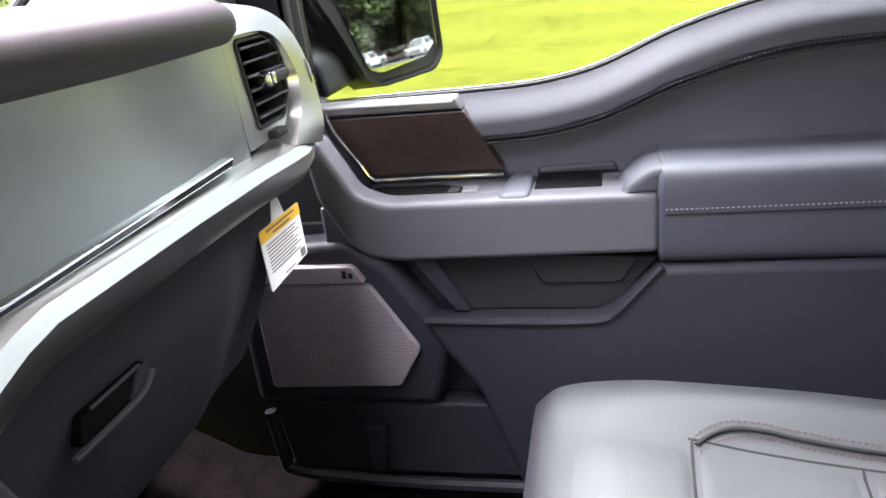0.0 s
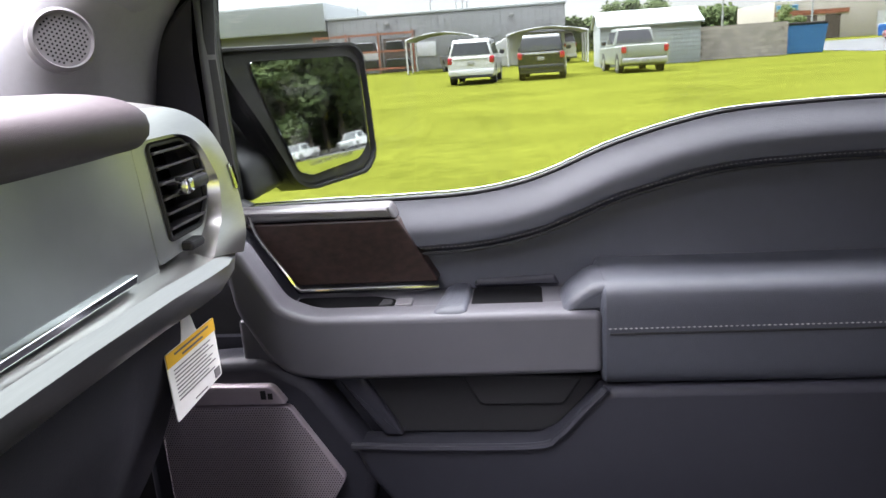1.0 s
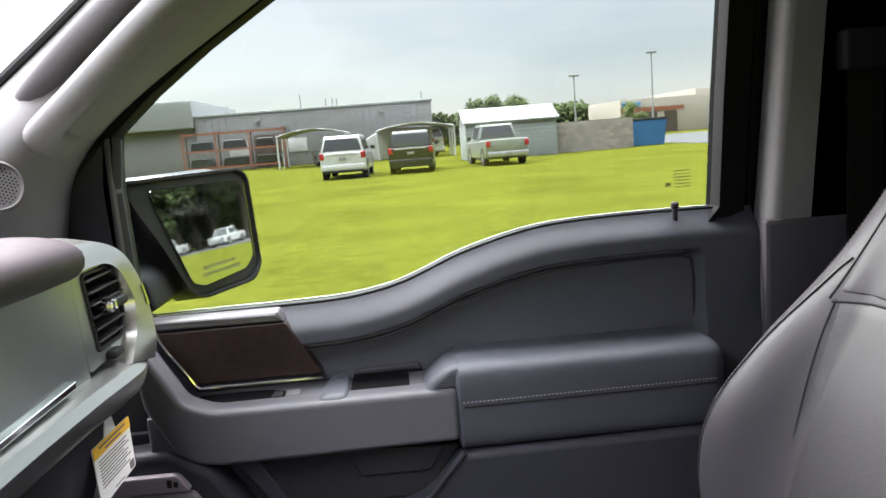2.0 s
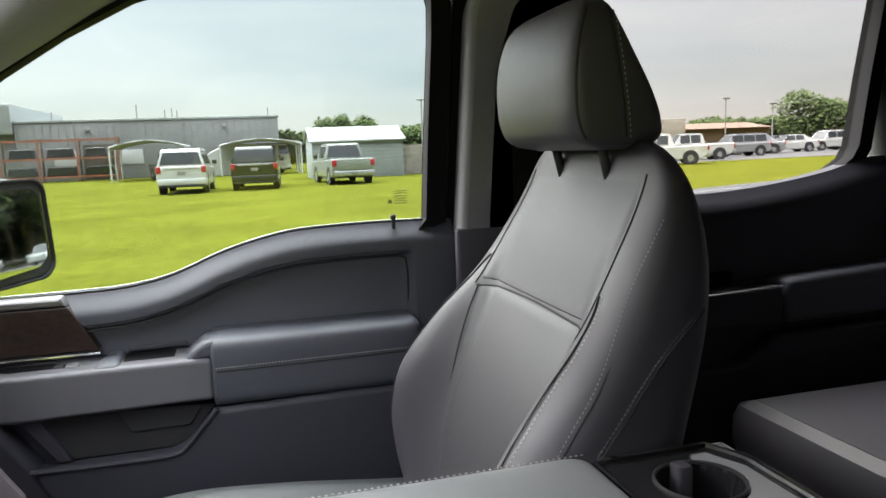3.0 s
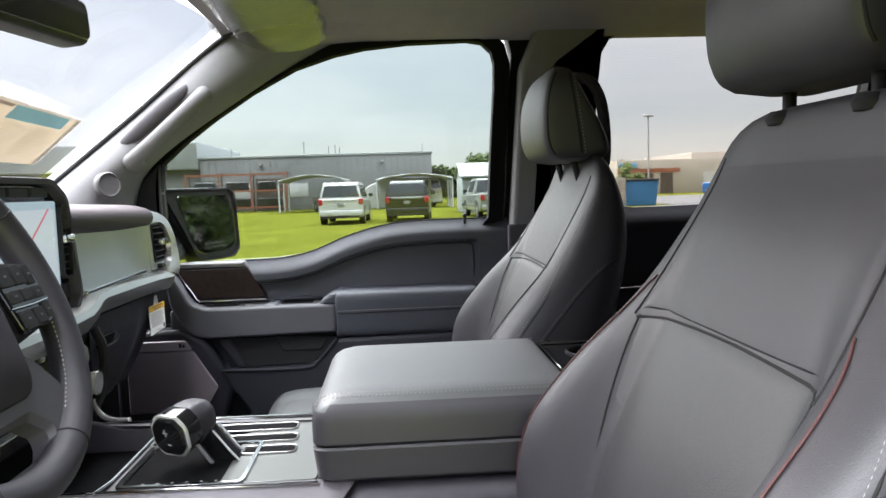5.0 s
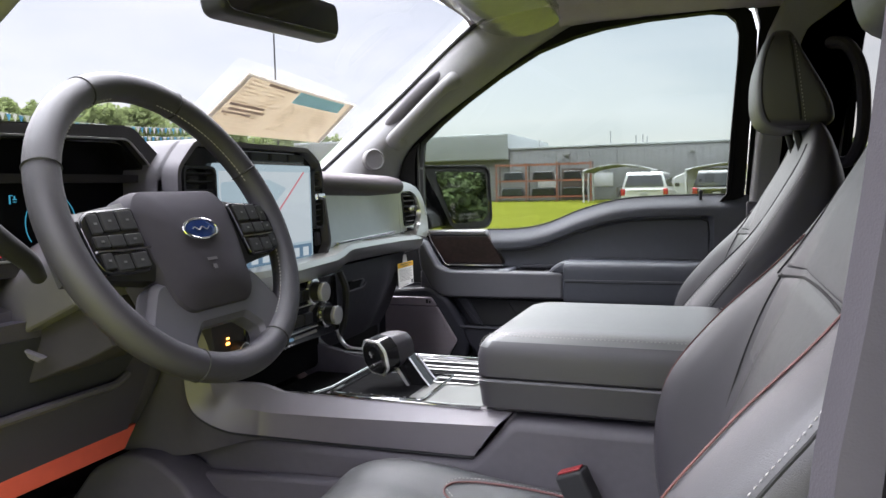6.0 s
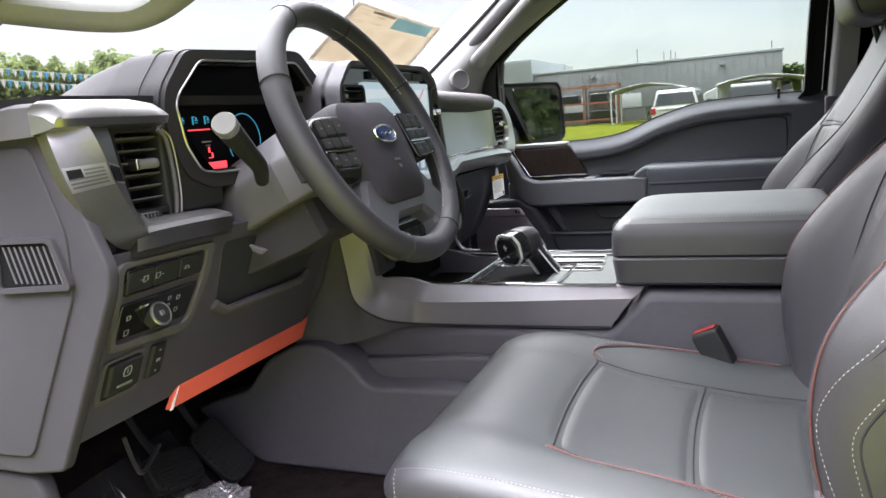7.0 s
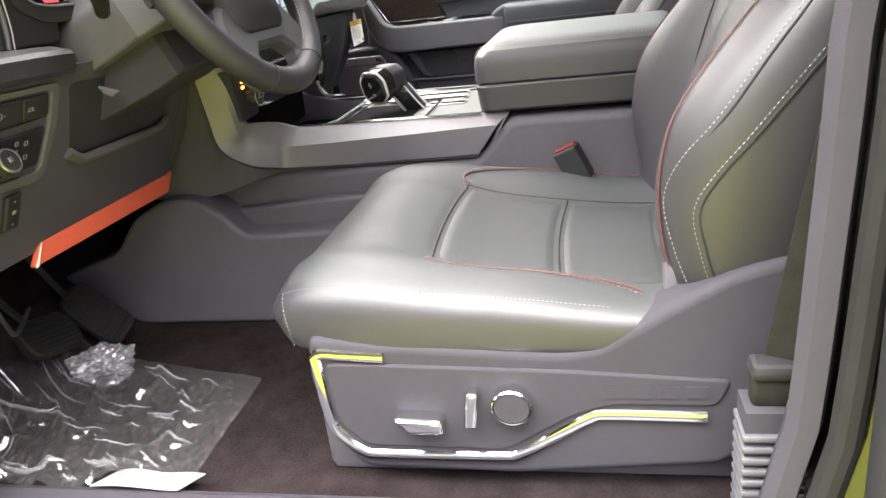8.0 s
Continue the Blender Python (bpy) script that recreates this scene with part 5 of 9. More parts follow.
# padded roll above the glovebox
def pad_ring(y, k=1.0):
    c = Vector((-0.40, y, 1.452))
    pts = []
    for a in np.linspace(0, 2 * math.pi, 28, endpoint=False):
        co, si = math.cos(a), math.sin(a)
        x = math.copysign(abs(co) ** 0.7, co) * 0.088
        z = math.copysign(abs(si) ** 0.75, si) * 0.026
        pts.append(c + Vector((x * (0.9 + 0.1 * k), 0, z * k + 0.008 * (0.53 - y) / 0.35)))
    return pts
part("dash_pad", loft([pad_ring(y, k) for y, k in ((0.145, 0.7), (0.15, 0.95), (0.16, 1), (0.25, 1), (0.35, 1), (0.45, 1), (0.515, 1), (0.525, 0.97), (0.531, 0.85))]), DASHPAD, dash, "brown-black padded dash roll")
part("top_pad", sheet(lambda u, v: Vector((-0.78 + 0.42 * u, -0.69 + 1.23 * v, 1.447 + 0.026 * smooth(u, 0.0, 0.6))), 16, 40, (0, 0, -0.01)), DASHTOP, dash, "dark dash top")
# satin panel
def panel_f(u, v):
    y = 0.165 + (0.358 - 0.003 * v) * u
    z = 1.340 + 0.098 * v
    near = 1 - smooth(u, 0.62, 1.0)
    return Vector((-0.3215 - 0.001 * (1 - near) - near * (0.016 * v + 0.004 * math.sin(math.pi * v)), y + 0.008 * (v - 0.5) * -1, z))
gp = part("satin_panel", sheet(panel_f, 24, 16, (-0.02, 0, 0)), DASHGREY, dash, "satin grey upper glovebox panel")
part("chrome_strip", plate(fillet([(0.215, 1.3435), (0.484, 1.3475), (0.487, 1.3545), (0.215, 1.3490)], 0.001), "x", -0.335, -0.3165, 0.0015), CHROME, dash, "chrome strip")
# silver ledge with a stepped front
LEDGE = [(-0.350, 1.340), (-0.325, 1.343), (-0.309, 1.338), (-0.303, 1.329), (-0.306, 1.315), (-0.314, 1.305), (-0.345, 1.298)]
def ledge_ring(y, dx=0.0, dz=0.0):
    return [Vector((x + dx, y, z + dz)) for x, z in LEDGE]
rows = [(-0.17, 0.026, -0.008), (-0.10, 0.030, -0.008), (0.0, 0.032, -0.008), (0.10, 0.028, -0.006), (0.14, 0.024, -0.006), (0.19, 0.013, -0.003), (0.228, 0.004, 0.002), (0.255, 0.0, 0.004), (0.40, 0.0, 0.003), (0.50, 0.002, 0.002), (0.56, 0.004, 0.0), (0.60, 0.002, -0.002), (0.635, -0.006, -0.002), (0.66, -0.016, -0.002), (0.682, -0.03, -0.002)]
part("silver_ledge", loft([ledge_ring(*r) for r in rows]), BRUSHED, dash, "brushed silver ledge")
# passenger vent: a silver band sweeps over it from the pad to the ledge
BA = spline([(-0.372, 0.535, 1.470), (-0.366, 0.60, 1.466), (-0.356, 0.650, 1.452), (-0.343, 0.672, 1.425), (-0.334, 0.680, 1.395), (-0.330, 0.687, 1.364), (-0.332, 0.688, 1.340), (-0.336, 0.682, 1.322)], 6)
BR = spline([(-0.335, 0.532, 1.462), (-0.330, 0.590, 1.459), (-0.322, 0.628, 1.444), (-0.316, 0.648, 1.418), (-0.312, 0.656, 1.390), (-0.309, 0.658, 1.364), (-0.306, 0.652, 1.342), (-0.306, 0.640, 1.326)], 6)
BI = spline([(-0.320, 0.530, 1.441), (-0.317, 0.580, 1.440), (-0.315, 0.607, 1.429), (-0.314, 0.623, 1.410), (-0.313, 0.632, 1.391), (-0.311, 0.622, 1.364), (-0.308, 0.600, 1.348), (-0.306, 0.585, 1.338)], 6)


def on_band(u, v, lift=0.0):
    i = u * (len(BA) - 1)
    k = min(len(BA) - 2, int(i)); t = i - k
    A_, R_, I_ = (q[k].lerp(q[k + 1], t) for q in (BA, BR, BI))
    p = A_.lerp(R_, v * 2) if v <= 0.5 else R_.lerp(I_, v * 2 - 1)
    return p + Vector((0.75, 0.5, 0.3)).normalized() * (lift + 0.003 * math.sin(math.pi * v))
part("vent_band", sheet(on_band, 42, 14, (-0.02, -0.008, 0)), BRUSHED, dash, "brushed silver band round the vent")
VO = [(0.514, 1.4405), (0.582, 1.4405), (0.609, 1.428), (0.633, 1.391), (0.612, 1.350), (0.526, 1.346)]
VI = [(0.537, 1.436), (0.589, 1.4355), (0.612, 1.422), (0.622, 1.383), (0.604, 1.362), (0.551, 1.362)]
vent_r = part("air_vent", plate(VI, "x", -0.37, -0.348, 0.0), VOID, dash, "black air vent with slats")
part("vent_frame", ring_plate(fillet(VO, 0.005, 3), fillet(VI, 0.005, 3), "x", -0.352, -0.3225), DASHGREY, vent_r, "satin grey vent frame")
part("vent_rim", tube([(-0.3225, p[0], p[1]) for p in fillet(VI, 0.005, 3)], 0.0022, 6, closed=True), BLACK, vent_r)
for i in range(6):
    z = 1.370 + 0.0118 * i
    y0 = 0.551 - 0.014 * (z - 1.362) / 0.074 + 0.001
    y1 = interp(z, [(1.362, 0.604), (1.383, 0.621), (1.422, 0.611), (1.436, 0.590)]) - 0.001
    part("slat", plate(fillet([(-0.340, z - 0.004), (-0.3185, z), (-0.3185, z + 0.0022), (-0.340, z - 0.002)], 0.0006, 2), "y", y0, y1, 0.0005, 1), COVER, vent_r)
tab = part("vent_tab", box((-0.326, 0.570, 1.396), (-0.308, 0.604, 1.406), 0.003), BLACK, vent_r, "vent tab")
part("tab_end", box((-0.327, 0.563, 1.3945), (-0.307, 0.574, 1.4075), 0.003), CHROME, tab, "bright end of the tab")
part("vent_thumbwheel", box((-0.325, 0.566, 1.3485), (-0.313, 0.590, 1.3565), 0.003), BLACK, dash)
badge_p = part("flag_plate", sheet(lambda u, v: on_band(0.50 + 0.12 * u, 0.04 + 0.58 * v, 0.0014), 5, 6), CHROME, dash, "bright badge plate on the band")
part("flag_plate_inlay", sheet(lambda u, v: on_band(0.515 + 0.09 * u, 0.16 + 0.34 * v, 0.0026), 4, 4), PIANO, badge_p)


def air_vent(y0, y1, z0, z1, x, n, label, knob=True, slant=0.0):
    v = part("air_vent", plate(rect(y0, z0, y1, z1, 0.010), "x", x - 0.05, x - 0.022, 0.003), VOID, dash, label)
    part("vent_rim", ring_plate(rect(y0 - 0.004, z0 - 0.004, y1 + 0.004, z1 + 0.004, 0.012), rect(y0, z0, y1, z1, 0.010), "x", x - 0.03, x + 0.002), BLACK, v)
    for i in range(n):
        z = z0 + (z1 - z0) * (i + 0.7) / (n + 0.4)
        part("slat", plate(fillet([(x - 0.022, z - 0.003), (x - 0.001, z + 0.0010), (x - 0.001, z + 0.0030), (x - 0.022, z - 0.001)], 0.0008, 2), "y", y0 + 0.001, y1 - 0.001, 0.0005, 1), BLACK, v)
    if knob:
        zc, yc = (z0 + z1) / 2 + 0.004, (y0 + y1) / 2
        part("vent_tab", box((x - 0.006, yc - 0.014, zc - 0.006), (x + 0.008, yc + 0.014, zc + 0.006), 0.003), CHROME, v, "bright vent tab")
    return v


# glovebox
part("glovebox_door", sheet(lambda u, v: Vector((-0.330 + 0.010 * (1 - smooth(u, 0.70, 0.86)) * math.sin(math.pi * min(0.5, v * 1.6)) - 0.022 * v - 0.045 * v * v, 0.185 + 0.375 * u, 1.300 - 0.172 * v)), 20, 24, (-0.015, 0, 0)), GLOVE, dash, "dark glovebox door")
gh = part("glovebox_handle", plate(fillet([(0.262, 1.250), (0.330, 1.250), (0.332, 1.266), (0.268, 1.267)], 0.003), "x", -0.332, -0.3222, 0.001), VOID, dash, "dark glovebox handle recess")
part("handle_lip", tube(spline([(-0.3215, 0.254, 1.2485), (-0.3200, 0.290, 1.2490), (-0.3195, 0.318, 1.2505), (-0.3200, 0.333, 1.2580)], 6), 0.0022, 8), DASHDARK, gh, "grey lip of the handle")
part("handle_pull", plate(fillet([(0.306, 1.2505), (0.331, 1.2505), (0.332, 1.266), (0.320, 1.264)], 0.003), "x", -0.330, -0.3205, 0.0015), GLOVE, gh)
part("handle_edge", tube([(-0.3215, 0.276, 1.2672), (-0.3215, 0.324, 1.2666)], 0.0012, 6), DASHDARK, gh)

# centre stack
CX = -0.300
OUT = fillet([(-0.245, 1.480), (-0.205, 1.520), (0.085, 1.520), (0.128, 1.495), (0.158, 1.352), (0.130, 1.322), (-0.215, 1.322), (-0.245, 1.352)], 0.014, 4)
INN = fillet([(-0.236, 1.478), (-0.200, 1.511), (0.082, 1.511), (0.119, 1.491), (0.148, 1.354), (0.126, 1.331), (-0.211, 1.331), (-0.236, 1.356)], 0.010, 4)
stack = part("screen_housing", plate(OUT, "x", -0.42, CX - 0.016, 0.006), DASHDARK, dash, "dark housing round the screen")
part("housing_rim", ring_plate(OUT, INN, "x", CX - 0.03, CX + 0.002), DASHDARK, stack)
part("housing_face", plate(INN, "x", CX - 0.03, CX - 0.012, 0.002), PIANO, stack, "gloss black face")
scr = part("screen", plate(rect(-0.158, 1.331, 0.100, 1.489, 0.004), "x", CX - 0.012, CX - 0.004, 0.001), SCREEN, stack, "lit touch screen with a map")
part("map_area", plate(rect(-0.152, 1.362, 0.094, 1.478, 0.001), "x", CX - 0.006, CX - 0.0032, 0.0), SCREENW, scr)
part("map_water", plate(fillet([(-0.150, 1.43), (-0.03, 1.42), (0.02, 1.452), (-0.03, 1.466), (-0.150, 1.462)], 0.006), "x", CX - 0.006, CX - 0.0026, 0.0), SCREEN, scr)
part("map_road", tube([(CX - 0.003, -0.075, 1.365), (CX - 0.003, 0.0, 1.42), (CX - 0.003, 0.075, 1.478)], 0.0014, 6), SCREENR, scr)
part("screen_dock", plate(rect(-0.152, 1.334, 0.094, 1.358, 0.001), "x", CX - 0.006, CX - 0.003, 0.0), SCREENB, scr)
part("screen_icon", bars([(-0.145 + 0.03 * i, 1.338, -0.128 + 0.03 * i, 1.353) for i in range(8)], "x", (CX - 0.004, CX - 0.0022)), SCREENW, scr)
for i in range(4):
    part("button", plate(rect(-0.125 + 0.053 * i, 1.4945, -0.078 + 0.053 * i, 1.507, 0.002), "x", CX - 0.014, CX - 0.004, 0.002), BLACK, stack)
air_vent(0.104, 0.128, 1.385, 1.480, CX, 9, "narrow black vent beside the screen")
air_vent(-0.228, -0.168, 1.375, 1.480, CX, 9, "black vent beside the screen")
part("hazard_switch", plate(fillet([(0.118, 1.350), (0.134, 1.352), (0.131, 1.374), (0.116, 1.374)], 0.003), "x", CX - 0.012, CX - 0.006, 0.002), COLUMN, stack)

# climate panel below the ledge
clim = part("climate_panel", plate(fillet([(-0.112, 1.300), (0.172, 1.298), (0.180, 1.190), (-0.112, 1.190)], 0.010), "x", -0.36, -0.300, 0.004), PIANO, dash, "gloss black climate panel")
for yk, zk in ((0.086, 1.274), (0.128, 1.227)):
    kn = part("knob", lathe([(0.001, 0.026), (0.013, 0.026), (0.0155, 0.022), (0.0160, 0.0), (0.001, 0.0)], (-0.300, yk, zk), (1, 0, 0), 28), BLACK, clim, "black knob")
    part("knob_ring", lathe([(0.0140, 0.0262), (0.0158, 0.0262), (0.0172, 0.0245), (0.0172, 0.0190), (0.0155, 0.0180)], (-0.300, yk, zk), (1, 0, 0), 28), SILVER, kn, "chrome knob ring")
    part("knob_base", lathe([(0.0190, 0.006), (0.0225, 0.005), (0.0235, 0.0), (0.0190, 0.0)], (-0.300, yk, zk), (1, 0, 0), 28), CHROME, kn, "bright ring round the knob's foot")
for r in range(2):
    for i in range(6):
        part("button", plate(rect(-0.100 + 0.030 * i, 1.262 - 0.040 * r, -0.074 + 0.030 * i, 1.281 - 0.040 * r, 0.002), "x", -0.302, -0.295, 0.002), BLACK, clim)
    part("bright_strip", plate(rect(-0.10, 1.2535 - 0.040 * r, 0.09, 1.2560 - 0.040 * r), "x", -0.300, -0.2945, 0.0005), SILVER, clim)
part("bright_curve", tube(spline([(-0.305, 0.178, 1.190), (-0.298, 0.180, 1.168), (-0.280, 0.176, 1.158), (-0.250, 0.170, 1.157)], 6), 0.004, 8), SILVER, clim, "bright curved edge")
part("side_guard", tube(spline([(-0.296, 0.178, 1.298), (-0.286, 0.182, 1.262), (-0.292, 0.182, 1.205), (-0.305, 0.184, 1.175)], 6), 0.007, 8), BLACK, clim, "dark upright beside the climate panel")
part("bright_strip", bars([(0.02, 1.203, 0.09, 1.2075)], "x", (-0.300, -0.297)), MARK, clim)
part("blue_light", bars([(0.005, 1.203, 0.014, 1.2075)], "x", (-0.300, -0.2965)), SCREENB, clim)
modes = part("drive_mode_panel", plate(fillet([(-0.190, 1.264), (-0.113, 1.264), (-0.113, 1.186), (-0.174, 1.184)], 0.004), "x", -0.335, -0.3005, 0.002), COLUMN, dash, "dark panel with a drive mode knob")
mk = part("mode_knob", lathe([(0.001, 0.016), (0.014, 0.016), (0.0165, 0.012), (0.0170, 0.0), (0.001, 0.0)], (-0.3005, -0.134, 1.2165), (1, 0, 0), 28), BLACK, modes, "black ribbed knob")
part("knob_ring", tube([(-0.2850, -0.134 + 0.0145 * math.cos(a), 1.2165 + 0.0145 * math.sin(a)) for a in np.linspace(0, 2 * math.pi, 28, endpoint=False)], 0.0009, 6, closed=True), SILVER, mk)
part("knob_mark", bars([(-0.141, 1.213, -0.128, 1.2145), (-0.1365, 1.2165, -0.1325, 1.2225)], "x", (-0.2846, -0.2838)), MARK, mk)
part("amber_light", bars([(-0.158, 1.232, -0.151, 1.2355), (-0.157, 1.240, -0.152, 1.2425)], "x", (-0.3005, -0.2990)), AMBER, modes)
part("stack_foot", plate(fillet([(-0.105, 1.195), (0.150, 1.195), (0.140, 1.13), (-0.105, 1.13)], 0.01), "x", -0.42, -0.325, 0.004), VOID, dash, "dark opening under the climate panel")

# instrument cluster with hood
CO = fillet([(-0.552, 1.452), (-0.545, 1.480), (-0.505, 1.524), (-0.265, 1.535), (-0.203, 1.487), (-0.203, 1.39), (-0.260, 1.362), (-0.490, 1.362), (-0.530, 1.382), (-0.546, 1.42)], 0.014, 4)
CI = fillet([(-0.529, 1.462), (-0.522, 1.474), (-0.480, 1.512), (-0.275, 1.517), (-0.225, 1.472), (-0.225, 1.40), (-0.270, 1.379), (-0.470, 1.381), (-0.500, 1.385), (-0.521, 1.416)], 0.009, 4)
hood = part("cluster_hood", ring_plate(CO, CI, "x", -0.43, -0.345), DASHTOP, dash, "dark instrument hood")
HT_ = [(-0.352, 1.0, 1.0), (-0.40, 0.995, 1.0), (-0.46, 0.985, 0.93), (-0.53, 0.97, 0.72), (-0.60, 0.96, 0.42)]
def hood_f(u, v):
    p = CO[round(u * len(CO)) % len(CO)]
    x, s, k = (interp(v, [(i / 4, q[j]) for i, q in enumerate(HT_)]) for j in range(3))
    return Vector((x, -0.38 + (p[0] + 0.38) * s, 1.43 + (p[1] - 1.43) * k))
part("hood_top", sheet(hood_f, len(CO), 16), DASHTOP, hood, "padded top of the hood")
part("hood_seam", tube([hood_f(i / len(CO), 0.16) + Vector((0, 0, 0.0006)) for i in range(0, 26)], 0.0011, 5), SEAM, hood)
part("hood_trim", tube([(-0.3455, p[0], p[1]) for p in CI], 0.0015, 6, closed=True), BRUSHED, hood, "bright edge of the instruments")
part("inner_rim", ring_plate(CI, [(-0.377 + (p[0] + 0.377) * 0.955, 1.446 + (p[1] - 1.446) * 0.93) for p in CI], "x", -0.40, -0.356), PIANO, hood, "gloss black inner rim")
clus = part("instrument_display", plate(CI, "x", -0.42, -0.386, 0.002), DISPLAY, hood, "dark instrument display with teal dials")
for yc, zc, rr_, a0, a1 in ((-0.517, 1.411, 0.040, -0.9, 0.95), (-0.361, 1.4165, 0.0350, -0.55, 3.75)):
    part("dial_arc", tube([(-0.3850, yc + rr_ * math.cos(a), zc + rr_ * math.sin(a)) for a in np.linspace(a0, a1, 40)], 0.0006, 6), DIALBLUE, clus)
part("red_line", bars([(-0.469, 1.4328, -0.429, 1.4343), (-0.4656, 1.3845, -0.4054, 1.3925), (-0.4365, 1.4045, -0.4345, 1.4115), (-0.4315, 1.3985, -0.4298, 1.4045), (-0.4375, 1.3975, -0.4300, 1.3985)], "x", (-0.386, -0.3845)), DIALRED, clus)
icons = []
for k_, yi in enumerate((-0.4795, -0.4555, -0.4335, -0.4105)):
    icons += [(yi - 0.0035, 1.4400, yi - 0.0025, 1.4500), (yi - 0.0035, 1.4490, yi + 0.0005, 1.4500), (yi + 0.001, 1.4445, yi + 0.0055, 1.4456), (yi + 0.0025, 1.4456 , yi + 0.0036, 1.4490), (yi + 0.0012, 1.4418, yi + 0.0048, 1.4427)]
part("warning_icon", bars(icons, "x", (-0.386, -0.3845)), DIALBLUE, clus)
part("text_line", bars([(-0.447, 1.4175, -0.430, 1.4192), (-0.440, 1.4130, -0.433, 1.4145)], "x", (-0.386, -0.3846)), MARK, clus)
zero = bpy.data.curves.new("digit", "FONT"); zero.body = "0"; zero.size = 0.036; zero.extrude = 0.0006
zob = new("digit", zero); zob.data.materials.append(DIALWHITE)
zob.matrix_world = Matrix(((0, 0, 1, -0.3850), (1, 0, 0, -0.3755), (0, 1, 0, 1.4045), (0, 0, 0, 1)))
zob.parent = clus

# driver's outer vent with silver surround
RA = spline([(-0.345, -0.706, 1.452), (-0.338, -0.708, 1.436), (-0.332, -0.708, 1.416), (-0.325, -0.704, 1.383), (-0.322, -0.690, 1.352), (-0.324, -0.665, 1.328), (-0.330, -0.640, 1.318)], 6)
RR = spline([(-0.322, -0.682, 1.452), (-0.316, -0.678, 1.437), (-0.313, -0.672, 1.417), (-0.311, -0.664, 1.388), (-0.310, -0.652, 1.360), (-0.311, -0.636, 1.336), (-0.313, -0.622, 1.330)], 6)
RI = spline([(-0.328, -0.652, 1.450), (-0.324, -0.650, 1.434), (-0.322, -0.648, 1.411), (-0.322, -0.643, 1.386), (-0.322, -0.635, 1.360), (-0.321, -0.626, 1.346), (-0.321, -0.615, 1.342)], 6)
n_r = len(RA) - 1
def wrap_f(u, v):
    i = min(n_r, round(u * n_r))
    return RA[i].lerp(RR[i], v * 2) if v <= 0.5 else RR[i].lerp(RI[i], v * 2 - 1)
part("vent_surround", sheet(wrap_f, n_r, 8, (-0.025, 0.01, 0)), STEEL, dash, "brushed silver vent surround with badge", angle=18)
RV = spline([(-0.350, -0.624, 1.440), (-0.350, -0.626, 1.430), (-0.349, -0.627, 1.411), (-0.348, -0.625, 1.388), (-0.347, -0.620, 1.366), (-0.346, -0.615, 1.356), (-0.346, -0.606, 1.352)], 6)
part("vent_reveal", sheet(lambda u, v: RI[min(n_r, round(u * n_r))].lerp(RV[min(n_r, round(u * n_r))], v), n_r, 4, (-0.004, -0.004, 0)), STEEL, dash, "silver reveal beside the vent")
ENDS = ((-0.712, 0.012), (-0.708, 0.005), (-0.700, 0.001), (-0.68, 0.0), (-0.64, 0.0), (-0.600, 0.0), (-0.584, 0.002), (-0.576, 0.006), (-0.571, 0.014))
TOPP = [(-0.352, 1.468), (-0.345, 1.468), (-0.327, 1.464), (-0.315, 1.457), (-0.3115, 1.449), (-0.315, 1.442), (-0.330, 1.439), (-0.352, 1.437)]
part("silver_top", loft([[Vector((x - (e * 0.6 if x > -0.35 else 0.0), y, z - (e if z > 1.45 else 0))) for x, z in TOPP] for y, e in ENDS]), STEEL, dash, "silver top of the vent surround", angle=50)
SHOULDER = [(-0.64, 1.446), (-0.47, 1.4535), (-0.43, 1.4625), (-0.38, 1.4675), (-0.3535, 1.4668), (-0.3535, 1.436), (-0.64, 1.430)]
part("dash_shoulder", loft([[Vector((x, y, z - (e if z > 1.44 else 0))) for x, z in SHOULDER] for y, e in ((-0.708, 0.016),) + ENDS[1:]]), DASHDARK, dash, "dark shoulder of the dashboard behind the silver top", angle=50)
for dy_, r_, m_ in ((0.0, 0.0026, COVER), (0.0075, 0.0014, GUN)):
    part("vent_side_strip", tube(spline([(-0.347, -0.562 + dy_, 1.436), (-0.344, -0.5545 + dy_, 1.425), (-0.343, -0.5515 + dy_, 1.395), (-0.342, -0.5525 + dy_, 1.365), (-0.342, -0.556 + dy_, 1.344)], 6), r_, 8), m_, dash, "grey strip beside the vent")
part("instrument_side_panel", plate(fillet([(-0.560, 1.437), (-0.532, 1.449), (-0.5275, 1.42), (-0.514, 1.391), (-0.494, 1.378), (-0.462, 1.377), (-0.468, 1.342), (-0.560, 1.342)], 0.004), "x", -0.38, -0.3475, 0.004), BLACK, dash, "dark panel beside the instruments")
vent_d = part("air_vent", plate(fillet([(-0.622, 1.434), (-0.560, 1.434), (-0.556, 1.352), (-0.610, 1.352)], 0.008), "x", -0.395, -0.376, 0.003), VOID, dash, "black driver's air vent with slats")
part("vent_rim", ring_plate(fillet([(-0.629, 1.441), (-0.556, 1.441), (-0.550, 1.346), (-0.614, 1.346)], 0.012), fillet([(-0.622, 1.434), (-0.560, 1.434), (-0.5555, 1.353), (-0.608, 1.353)], 0.009), "x", -0.385, -0.3485), BLACK, vent_d)
for i in range(6):
    z = 1.3625 + 0.0128 * i
    y0 = -0.610 - 0.014 * smooth(z, 1.355, 1.40)
    part("slat", plate(fillet([(-0.372, z - 0.003), (-0.3535, z + 0.0012), (-0.3535, z + 0.0034), (-0.372, z - 0.001)], 0.0008, 2), "y", y0 + 0.002, -0.559, 0.0005, 1), COVER, vent_d)
part("vent_divider", box((-0.385, -0.590, 1.354), (-0.373, -0.586, 1.433), 0.001), BLACK, vent_d)
